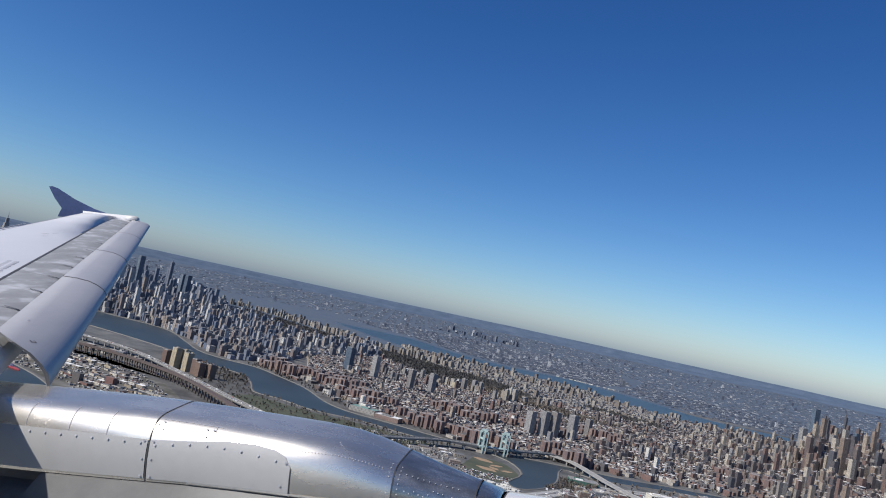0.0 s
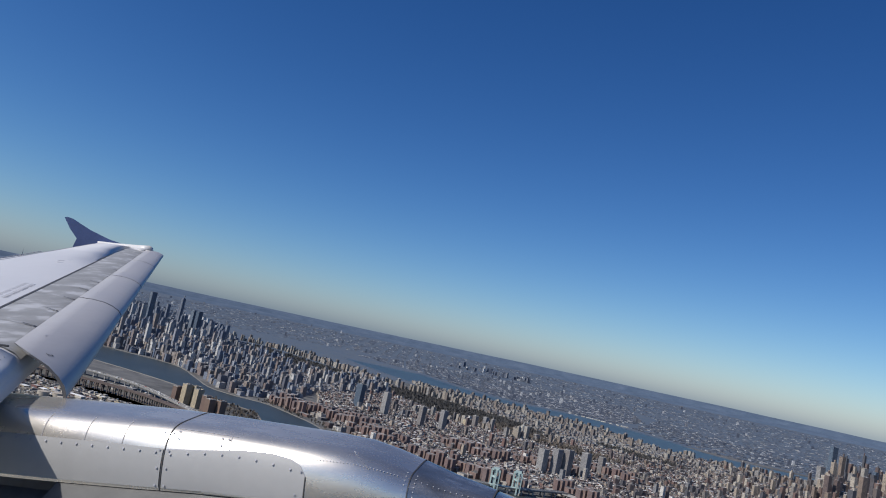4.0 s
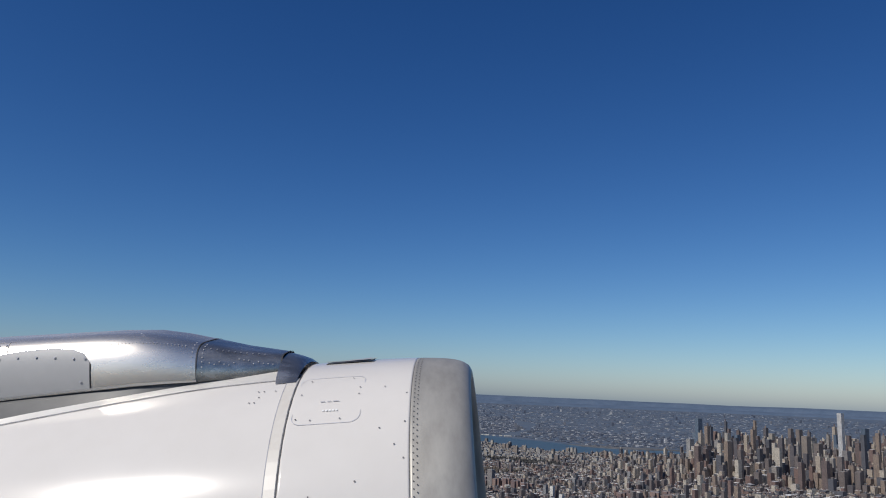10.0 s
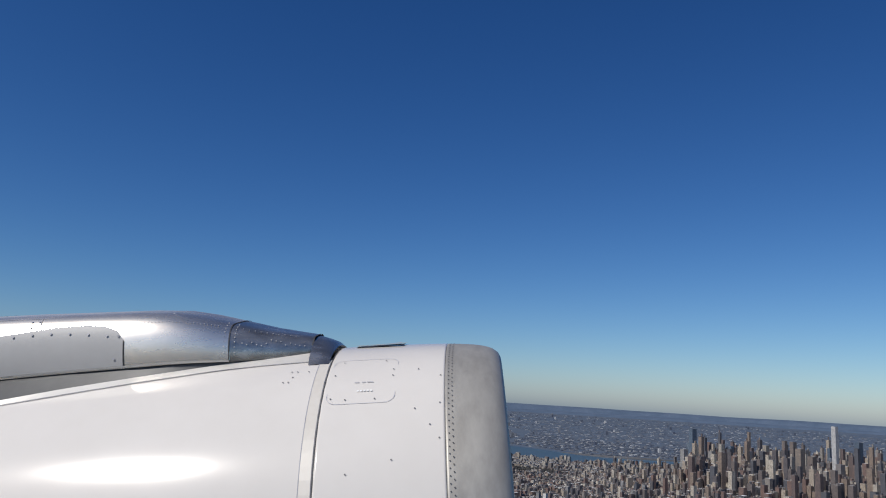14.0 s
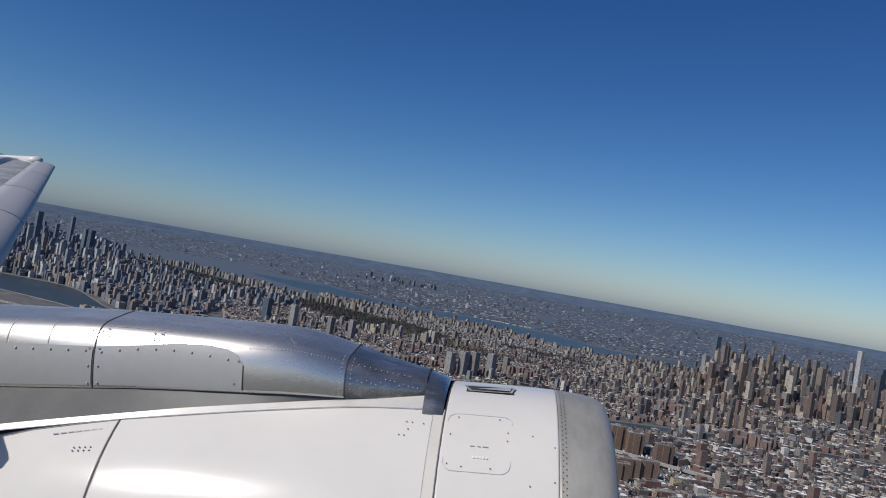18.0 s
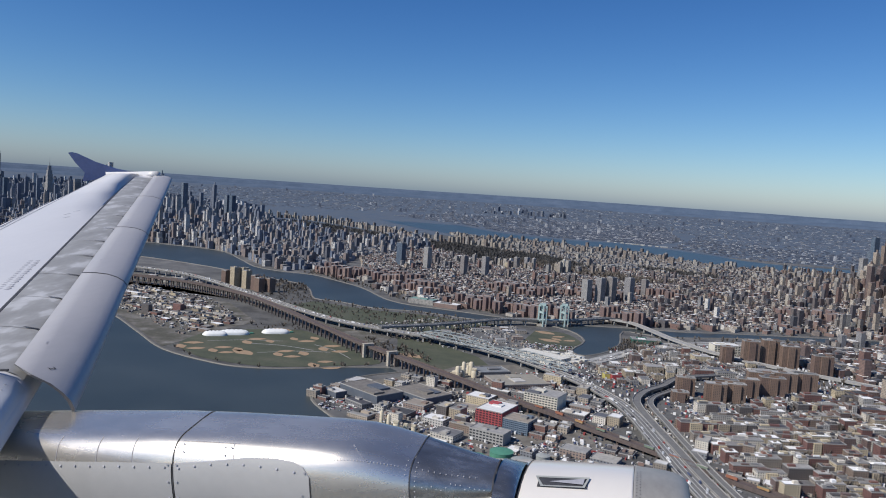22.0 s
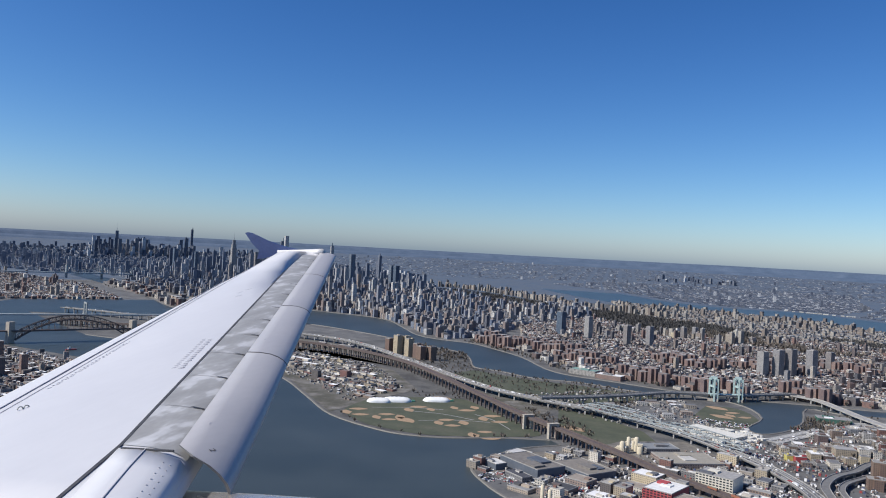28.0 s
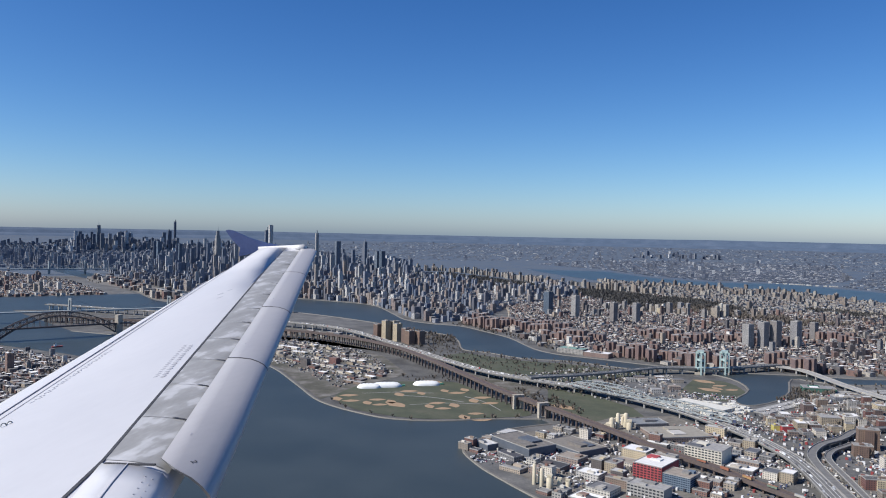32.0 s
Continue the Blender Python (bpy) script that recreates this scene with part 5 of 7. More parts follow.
# blocks and towers close along the far shore
rgq = np.random.default_rng(66)
for name, line, cnt, h0, h1, wall in (("shore_towers", curve([(-4500, 4480), (-3689, 3990), (-3126, 3746), (-2700, 3700), (-2250, 3720), (-1873, 3640), (-1600, 3330), (-1420, 3100), (-1271, 3020)]), 420, 16, 66, WALL_TOWER), ("shore_blocks", HARLEM_FAR[18:], 260, 9, 26, WALL_BRICK)):
    p = np.array(line)
    run = np.concatenate([[0], np.cumsum(np.hypot(*np.diff(p, axis=0).T))])
    at = rgq.uniform(0, run[-1], cnt)
    X, Y = np.interp(at, run, p[:, 0]), np.interp(at, run, p[:, 1])
    off = rgq.uniform(45, 190, cnt)
    X, Y = X + off * 0.45, Y + off * 0.89
    ok = ~inside(X, Y, WEST_RIVER) & ~near_line(X, Y, WEST_RIVER[:60], 30) & ~near_line(X, Y, RAMP, 30) & ~near_line(X, Y, CROSS, 30)
    X, Y = X[ok], Y[ok]
    H = h0 + (h1 - h0) * rgq.random(len(X)) ** 1.8
    boxes(name, *with_tops(X, Y, rgq.uniform(14, 34, len(X)), rgq.uniform(14, 30, len(X)), np.full(len(X), -0.63), H, rgq), wall, ROOF_TOWER, "brick and pale blocks close along the river bank", "buildings")

# red brick slab estates along the far bank
X, Y, W, D, A = [], [], [], [], []
rg = np.random.default_rng(5)
for x0, y0, cols, rws in ((-1130, 3090, 6, 3), (-900, 3020, 6, 3), (-700, 2780, 5, 3), (-420, 2560, 5, 2), (-220, 2470, 6, 2), (60, 2520, 4, 2), (-380, 3000, 6, 3), (-100, 3050, 6, 3), (180, 3300, 6, 2), (700, 3000, 5, 3), (900, 2500, 4, 3)):
    for i in range(cols):
        for j in range(rws):
            u, v = i * 42, j * 54
            X.append(x0 + u * 0.81 + v * 0.59 + rg.uniform(-6, 6)); Y.append(y0 - u * 0.59 + v * 0.81 + rg.uniform(-6, 6))
X, Y = np.array(X), np.array(Y)
ok = np.ones(len(X), bool)
for w in WATERS.values():
    ok &= ~inside(X, Y, w) & ~near_line(X, Y, w[:90], 26)
X, Y = X[ok], Y[ok]
H = rg.uniform(30, 48, len(X))
two = [np.concatenate(p) for p in ((X, X), (Y, Y), (np.full(len(X), 34.0), np.full(len(X), 15.0)), (np.full(len(X), 15.0), np.full(len(X), 36.0)), (np.full(len(X), -0.63),) * 2, (0 * H,) * 2, (H, H - 2))]
boxes("estate_slabs", *two, WALL_PROJECT, ROOF_TOWER, "red-brown brick housing slabs in crosses", "buildings")


def dense_line(line, count):
    """count points spread evenly along a plan line."""
    p = np.array(line)
    run = np.concatenate([[0], np.cumsum(np.hypot(*np.diff(p, axis=0).T))])
    at = np.linspace(0, run[-1], count)
    return list(zip(np.interp(at, run, p[:, 0]), np.interp(at, run, p[:, 1])))


def woods(name, poly, count, size, seed, label="bare brown winter trees", material=None):
    """Leafless crowns: bundles of thin upright twig blades, uneven and see-through."""
    rg = np.random.default_rng(seed)
    p = np.array(poly)
    X, Y = rg.uniform(p[:, 0].min(), p[:, 0].max(), count * 3), rg.uniform(p[:, 1].min(), p[:, 1].max(), count * 3)
    ok = inside(X, Y, poly)
    for w in WATERS.values():
        ok &= ~inside(X, Y, w)
    for line in (RAIL, ROAD, RAMP, CROSS):
        ok &= ~near_line(X, Y, line, 14)
    X, Y = X[ok][:count], Y[ok][:count]
    verts, faces = [], []
    for x, y in zip(X, Y):
        s = size * rg.uniform(0.6, 1.3)
        for k in range(7):
            a = rg.uniform(0, 6.28)
            lean = rg.uniform(0.1, 0.8) * s
            b = len(verts)
            tip = (x + lean * math.cos(a), y + lean * math.sin(a), s * rg.uniform(1.0, 1.7))
            for q in ((x, y, 0.1 * s), (x + lean * 0.75 * math.cos(a + 0.6), y + lean * 0.75 * math.sin(a + 0.6), s * rg.uniform(0.55, 1.0)), tip, (x + lean * 0.75 * math.cos(a - 0.6), y + lean * 0.75 * math.sin(a - 0.6), s * rg.uniform(0.5, 0.95))):
                verts.append((q[0] * K, q[1] * K, q[2] * K))
            faces += [(b, b + 1, b + 2), (b, b + 2, b + 3)]
    me = bpy.data.meshes.new(name)
    me.from_pydata(verts, [], faces)
    me.materials.append(material or BARE)
    return tagged(new(name, me), label, "trees", kind="stuff")


woods("riverside_trees", [(-1020, 2560), (-880, 2400), (-500, 2340), (-150, 2330), (-330, 2130), (-560, 1990), (-850, 2180), (-1080, 2360)], 420, 5.5, 31)
woods("island_trees", [(-1260, 2790), (-1000, 2640), (-960, 2520), (-1120, 2480), (-1300, 2620)], 240, 9, 32)
woods("field_trees", [(-560, 1790), (-450, 1660), (-420, 1690), (-640, 1890), (-760, 1930), (-860, 1850), (-800, 1810), (-700, 1860)], 90, 7, 33)
woods("shore_trees", [(-900, 1530), (-820, 1460), (-650, 1425), (-430, 1555), (-440, 1570), (-650, 1438), (-810, 1474), (-885, 1540)], 50, 6, 41)
woods("ramp_trees", [(-540, 1890), (-380, 1840), (-330, 1900), (-300, 2060), (-330, 2120)], 120, 6, 42)
woods("track_trees", [(-420, 1640), (-330, 1560), (-300, 1600), (-330, 1700), (-420, 1780), (-560, 1860)], 120, 6, 50)
woods("bank_trees", [(60, 2000), (90, 2150), (150, 2240), (200, 2150), (130, 2050)], 130, 6, 43)
woods("block_trees", [(190, 1400), (640, 1850), (900, 900), (300, 900)], 700, 6.5, 49)
woods("park_trees", [(-560, 4300), (200, 3700), (420, 3850), (-300, 4500)], 900, 17, 34)
woods("far_bank_trees", [(-1200, 3060), (-560, 2480), (-100, 2400), (-80, 2440), (-540, 2540), (-1150, 3120)], 500, 9, 35)
woods("street_trees", [(-50, 2480), (2600, 4300), (3200, 1200), (560, 900), (200, 1500)], 3000, 8, 36)
woods("harlem_trees", [(-900, 3050), (150, 2470), (1800, 3600), (1200, 5600), (-900, 5400)], 2600, 9, 39)
woods("ridge_trees", [(-300, 3500), (700, 3200), (1000, 3350), (-100, 3700)], 500, 13, 40)
woods("park_far", PARKS[0], 1500, 16, 37, material=DARKWOOD)
woods("hill_park", PARKS[1], 1500, 14, 45, material=DARKWOOD)
woods("ridge_park", PARKS[2], 700, 15, 46, material=DARKWOOD)
woods("bluff_trees", PARKS[3], 500, 13, 47, material=DARKWOOD)
woods("square_trees", PARKS[4], 260, 11, 48, material=DARKWOOD)
rgw = np.random.default_rng(61)
for name, line, cnt, h0, h1 in (("park_west_row", curve([(-3300, 7350), (-2900, 7400), (-2209, 6828), (-1687, 6250), (-1299, 5750), (-880, 5650), (-560, 5330)]), 190, 24, 52), ("park_end_row", curve([(-740, 4080), (-500, 4020), (-200, 3900), (60, 4050)]), 36, 28, 56)):
    pts = dense_line(line, cnt)
    X, Y = np.array([p[0] for p in pts]) + rgw.uniform(-40, 40, len(pts)), np.array([p[1] for p in pts]) + rgw.uniform(-50, 50, len(pts))
    H = rgw.uniform(h0, h1, len(pts)) * rgw.choice([1, 1, 1, 1.4], len(pts))
    boxes(name, *with_tops(X, Y, rgw.uniform(13, 26, len(pts)), rgw.uniform(13, 24, len(pts)), np.full(len(pts), -0.63), H, rgw), WALL_PARK, ROOF_CITY, "tan and grey apartment houses lining a park", "buildings")
woods("astoria_trees", [(-1100, 1010), (-1150, 1330), (-1600, 1500), (-2200, 1600), (-2300, 700), (-1500, 500)], 700, 9, 38)


# ---- bridges and viaducts ----
def deck_run(name, label, line, z, width, depth, material, pier_every, pier_w, pier_mat, rail=True, z_end=None, drop=(), category="bridge"):
    """An elevated deck on piers along a plan line."""
    ob = thing(name, label, category)
    pts = [Vector((x, y, 0)) for x, y in line]
    n = len(pts) - 1
    zs = [z + ((z_end if z_end is not None else z) - z) * i / n for i in range(n + 1)]
    if drop:
        run = [0.0]
        for a, b in zip(pts, pts[1:]):
            run.append(run[-1] + (b - a).length)
        zs = [float(np.interp(r / run[-1], [t for t, _ in drop], [h for _, h in drop])) for r in run]
    side = []
    for i in range(n + 1):
        d = (pts[min(i + 1, n)] - pts[max(i - 1, 0)]).normalized()
        side.append(Vector((-d.y, d.x, 0)))
    rows = [[(p + s * width / 2 + Vector((0, 0, h - depth))) * K, (p + s * width / 2 + Vector((0, 0, h))) * K, (p - s * width / 2 + Vector((0, 0, h))) * K, (p - s * width / 2 + Vector((0, 0, h - depth))) * K] for p, s, h in zip(pts, side, zs)]
    deck = part("deck", grid_bm(rows, True, True), material, ob)
    if rail:
        for sg in (1, -1):
            rows = [[(p + s * (width / 2 - o) * sg + Vector((0, 0, h + e))) * K for o, e in ((0, 0.05), (0, 1.6), (0.7, 1.6), (0.7, 0.05))] for p, s, h in zip(pts, side, zs)]
            part("parapet", grid_bm(rows), CONCRETE if material is not RUST else RUST, deck)
    if width >= 24:
        rows = [[(p + s * o + Vector((0, 0, h + e))) * K for o, e in ((0.5, 0.02), (0.4, 1.1), (-0.4, 1.1), (-0.5, 0.02))] for p, s, h in zip(pts, side, zs)]
        part("median_barrier", grid_bm(rows), CONCRETE, deck)
        for o in (-0.27, 0.27):
            rows = [[(p + s * (width * o + e) + Vector((0, 0, h + 0.12))) * K for e in (-0.35, 0.35)] for p, s, h in zip(pts, side, zs)]
            part("lane_line", grid_bm(rows), WHITE, deck)
    run = 0.0
    for i in range(n):
        run += (pts[i + 1] - pts[i]).length
        if run >= pier_every and zs[i] > 5:
            run = 0.0
            p, s, h = pts[i], side[i], zs[i] - depth
            d = Vector((s.y, -s.x, 0))
            bm = bmesh.new()
            m = Matrix(((d.x, s.x, 0, p.x * K), (d.y, s.y, 0, p.y * K), (0, 0, 1, 0), (0, 0, 0, 1)))
            a, w = pier_w * K / 2, width * K * 0.42
            add_box(bm, -a, -w, -0.2, a, -w + 2 * a, h * K, m)
            add_box(bm, -a, w - 2 * a, -0.2, a, w, h * K, m)
            add_box(bm, -a * 1.1, -w, h * K - 0.7, a * 1.1, w, h * K - 0.02, m)
            part("pier", bm, pier_mat, ob)
    return ob


def dense(line, step):
    pts = [Vector((x, y, 0)) for x, y in line]
    out, left = [pts[0]], 0.0
    for a, b in zip(pts, pts[1:]):
        d, L = (b - a), (b - a).length
        t = step - left
        while t <= L:
            out.append(a + d * (t / L))
            t += step
        left = L - (t - step)
    return [(p.x, p.y) for p in out]


rail = dense(RAIL, 24)
deck_run("rail_viaduct", "long rust-brown railway viaduct on many piers", rail, 27, 16, 4.5, RUST, 23, 3.2, RUST, drop=((0, 27), (0.66, 27), (0.80, 14), (0.90, 6), (1, 4)))
road = dense(ROAD, 26)
deck_run("motorway_viaduct", "grey elevated motorway on concrete piers", road, 24, 27, 3, ROADWAY, 48, 3.4, CONCRETE, z_end=9)
deck_run("bridge_ramp", "grey ramp curving to the lift bridge", dense(RAMP, 24), 20, 24, 3, ROADWAY, 44, 3.2, CONCRETE, z_end=16)
deck_run("avenue_bridge", "tan low bridge over the river", dense(CROSS, 24), 15, 22, 3, CONCRETE, 44, 4, CONCRETE, z_end=6)
deck_run("loop_ramp", "short curving concrete motorway ramp", dense(LOOP, 18), 10, 15, 2.5, ROADWAY, 34, 2.6, CONCRETE, z_end=7)
deck_run("slip_road", "curving concrete slip road beside the motorway", dense(SLIP, 18), 8, 11, 2.5, ROADWAY, 34, 2.6, CONCRETE, z_end=8)
sheet_line = dense(SHORE_ROAD, 30)
deck_run("shore_road", "tan waterside road and rail yard strip", sheet_line, 1.6, 40, 1.6, CONCRETE, 9999, 2, CONCRETE, rail=False, category="road")


def strut(name, a, b, w, material, parent):
    bm = bmesh.new()
    beam(bm, a, b, w * K)
    return part(name, bm, material, parent)


def truss(name, label, p, q, z, width, height, bays, material):
    ob = thing(name, label, "bridge")
    p, q = Vector((*p, z)), Vector((*q, z))
    d = (q - p).normalized()
    s = Vector((-d.y, d.x, 0)) * width / 2
    L = (q - p).length

    def bar(name, a, b, w):
        strut(name, a, b, w, material, ob)

    for sg in (1, -1):
        prev = None
        for i in range(bays + 1):
            t = i / bays
            h = height * (0.55 + 0.45 * math.sin(math.pi * t)) if 0 < i < bays else 2
            a = (p + d * L * t + s * sg) * K
            b = a + Vector((0, 0, h * K))
            bar("post", a, b + Vector((0, 0, 0.01)), 1.3)
            if prev:
                bar("chord", prev[0], a, 1.8)
                bar("chord", prev[1], b, 1.8)
                bar("brace", prev[0] if i % 2 else prev[1], b if i % 2 else a, 1.2)
            prev = (a, b)
    for i in range(1, bays):
        t = i / bays
        h = height * (0.55 + 0.45 * math.sin(math.pi * t))
        a = p + d * L * t + Vector((0, 0, h))
        bar("cross_beam", (a + s) * K, (a - s) * K, 1.2)
    return ob


truss("truss_span", "grey-green steel truss carrying the motorway", (-400, 1880), (-215, 1783), 19.5, 31, 15, 9, GREYSTEEL)
truss("truss_span", "grey-green steel truss carrying the motorway", (-213, 1781), (-20, 1645), 18.5, 31, 12, 10, GREYSTEEL)

# lift bridge: two portal towers and a lifting span
lift = thing("lift_bridge", "pale blue-green steel lift bridge with two portal towers", "bridge")
for cx, cy in ((-129, 2294), (-66, 2330)):
    d = Vector((0.87, 0.5, 0)); s = Vector((-0.5, 0.87, 0))
    bm = bmesh.new()
    for sg in (1, -1):
        for e in (1, -1):
            b = Vector((cx, cy, 0)) + s * sg * 15 + d * e * 5
            beam(bm, b * K, (b + Vector((0, 0, 62))) * K, 4.5 * K)
        a = Vector((cx, cy, 0)) + s * sg * 15
        for z in (22, 36, 50):
            beam(bm, (a + d * 5 + Vector((0, 0, z))) * K, (a - d * 5 + Vector((0, 0, z + 12))) * K, 1.6 * K)
    for z in (40, 60):
        beam(bm, (Vector((cx, cy, z)) + s * 15) * K, (Vector((cx, cy, z)) - s * 15) * K, 8 * K, 5 * K)
    part("tower", bm, GREENSTEEL, lift)
    part("sheave_house", box_bm(*(Vector((cx - 9, cy - 9, 62)) * K), *(Vector((cx + 9, cy + 9, 67)) * K)), GREENSTEEL, lift)
    part("tower_base", box_bm(*(Vector((cx - 14, cy - 14, 0)) * K), *(Vector((cx + 14, cy + 14, 7)) * K)), STONE, lift)
bm = bmesh.new()
beam(bm, Vector((-140, 2288, 17)) * K, Vector((-55, 2337, 17)) * K, 20 * K, 4 * K)
part("lift_span", bm, GREENSTEEL, lift)

# steel arch bridge with stone towers
arch = thing("arch_bridge", "dark steel arch railway bridge between stone towers", "bridge")
p, q = Vector((-2275, 1790, 0)), Vector((-2105, 2110, 0))
d = (q - p).normalized(); s = Vector((-d.y, d.x, 0)) * 9; L = (q - p).length
for sg in (1, -1):
    prev = None
    for i in range(19):
        t = i / 18
        a = p + d * L * t + s * sg
        lo, hi = a + Vector((0, 0, 10 + 66 * 4 * t * (1 - t))), a + Vector((0, 0, 34 + 56 * 4 * t * (1 - t)))
        strut("arch_post", lo * K, hi * K, 1.6, RUST, arch)
        if 0 < i < 18 and lo.z > 42:
            strut("hanger", (a + Vector((0, 0, 40))) * K, lo * K, 1.0, RUST, arch)
        if prev:
            strut("lower_rib", prev[0] * K, lo * K, 3.2, RUST, arch)
            strut("upper_rib", prev[1] * K, hi * K, 2.4, RUST, arch)
            strut("rib_brace", prev[0] * K, hi * K, 1.3, RUST, arch)
        prev = (lo, hi)
bm = bmesh.new()
beam(bm, (p - d * 12 + Vector((0, 0, 40))) * K, (q + d * 12 + Vector((0, 0, 40))) * K, 18 * K, 5 * K)
part("deck", bm, RUST, arch)
# approach spans on stone piers
for a, b, n in ((p - d * 14, Vector((-2560, 1420, 0)), 8), (q + d * 14, Vector((-1900, 2335, 0)), 6)):
    bm = bmesh.new()
    beam(bm, (a + Vector((0, 0, 40))) * K, (b + Vector((0, 0, 38))) * K, 16 * K, 4.5 * K)
    part("approach_deck", bm, RUST, arch)
    for i in range(1, n + 1):
        e = a + (b - a) * i / n
        bm = bmesh.new()
        beam(bm, e * K, (e + Vector((0, 0, 38))) * K, 12 * K, 5 * K)
        part("pier", bm, STONE, arch)
for e in (p - d * 14, q + d * 14):
    bm = bmesh.new()
    beam(bm, (e + Vector((0, 0, 0))) * K, (e + Vector((0, 0, 70))) * K, 22 * K, 16 * K)
    part("stone_tower", bm, STONE, arch)
# suspension bridge beyond it
sus = thing("suspension_bridge", "grey suspension bridge with two steel towers", "bridge")
for x, y in ((-2560, 2330), (-2330, 2640)):
    bm = bmesh.new()
    for o in (-11, 11):
        beam(bm, Vector((x + o, y - o * 0.4, 0)) * K, Vector((x + o, y - o * 0.4, 92)) * K, 5 * K)
    beam(bm, Vector((x - 11, y + 4, 88)) * K, Vector((x + 11, y - 4, 88)) * K, 6 * K)
    part("tower", bm, GREYSTEEL, sus)
bm = bmesh.new()
beam(bm, Vector((-2950, 1800, 40)) * K, Vector((-2000, 3090, 40)) * K, 26 * K, 5 * K)
part("deck", bm, GREYSTEEL, sus)
bm = bmesh.new(); prev = None
for i in range(25):
    t = i / 24
    x, y = -2560 + 230 * t, 2330 + 310 * t
    pt = Vector((x, y, 46 + 46 * (2 * t - 1) ** 2)) * K
    if prev:
        beam(bm, prev, pt, 1.2 * K)
    prev = pt
part("cable", bm, GREYSTEEL, sus)
# stone portals of the rail viaduct
for x, y, t in ((-470, 1632, -47), (-400, 1578, -42)):
    portal = thing("stone_portal", "pale stone portal pier of the railway viaduct", "pier", (x * K, y * K, 0), t, "viaduct portals")
    for sg in (1, -1):
        part("leg", box_bm(-4 * K, (sg * 9.5 - 2.5) * K, -0.2, 4 * K, (sg * 9.5 + 2.5) * K, 27 * K), STONE, portal)
    part("lintel", box_bm(-4 * K, -12 * K, 27 * K, 4 * K, 12 * K, 31 * K), STONE, portal)
    part("cornice", box_bm(-4.8 * K, -12.8 * K, 31 * K, 4.8 * K, 12.8 * K, 32 * K), STONE, portal)


# ---- playing fields ----
sheet("island_lots", [(-2250, 2180), (-1900, 2110), (-1590, 2044), (-1390, 1930), (-1218, 1820), (-1040, 1650), (-905, 1520), (-890, 1700), (-860, 1900), (-1060, 2150), (-1400, 2290), (-1900, 2300)], 0.12, LOTS, "worn grass, paths and parking lots on the island", "yard")
sheet("verge_lots", [(-1900, 2360), (-1402, 2355), (-1065, 2218), (-837, 2020), (-646, 1826), (-490, 1668), (-480, 1880), (-674, 1960), (-868, 2105), (-1102, 2296), (-1411, 2525), (-1669, 2595), (-1946, 2575)], 0.11, LOTS, "worn grass and service yards beside the viaducts", "yard")
sheet("track_ground", [(-420, 1700), (-300, 1560), (-190, 1470), (-120, 1500), (-240, 1760), (-340, 1850), (-470, 1900)], 0.12, TURF, "dark rough grass between the viaducts", "lawn")
sheet("yard_ground", [(-330, 1500), (-180, 1450), (60, 1340), (20, 1520), (-150, 1720), (-270, 1640)], 0.16, DIRT, "brown dirt and gravel yards under the bridges", "yard")
sheet("wharf_ground", [(-440, 1400), (-440, 1280), (-300, 1150), (-170, 1060), (0, 960), (60, 1250), (-200, 1420), (-350, 1500)], 0.20, DIRT, "brown gravel yards on the wharf", "yard")
sheet("park_turf", curve([(-905, 1700), (-890, 1560), (-800, 1475), (-720, 1452), (-640, 1450), (-560, 1485), (-470, 1545), (-430, 1600), (-520, 1690), (-640, 1800), (-720, 1850), (-860, 1780)]), 0.14, TURF, "dull green winter playing fields", "lawn")
sheet("park_turf_far", curve([(-160, 2010), (-60, 1930), (-20, 2000), (-10, 2090), (-60, 2200), (-140, 2200)]), 0.14, TURF, "dull green playing field by the inlet", "lawn")
sheet("verge", [(-640, 1950), (-520, 1930), (-420, 1980), (-250, 2230), (-340, 2250), (-520, 2280), (-650, 2270), (-860, 2330), (-900, 2200)], 0.13, TURF, "dull green rough grass", "lawn")


def diamond(x, y, turn, r=34):
    """A ball field's clay infield: a rounded fan set off from the hub of its group."""
    ob = thing("ball_field", "tan clay infield on the grass", "sports field", (x * K, y * K, 0), turn, "ball fields")
    bm = bmesh.new()
    fan = [(r * 0.5, r * 0.5)] + [(r * 0.5 + r * math.cos(radians(a)), r * 0.5 + r * math.sin(radians(a))) for a in range(-20, 111, 10)]
    top = [bm.verts.new((u * K, v * K, 0.19)) for u, v in fan]
    bot = [bm.verts.new((u * K, v * K, 0.1)) for u, v in fan]
    bm.faces.new(top); bm.faces.new(bot[::-1])
    for i in range(len(fan)):
        j = (i + 1) % len(fan)
        bm.faces.new((top[i], bot[i], bot[j], top[j]))
    bmesh.ops.recalc_face_normals(bm, faces=bm.faces)
    part("clay", bm, CLAY, ob)


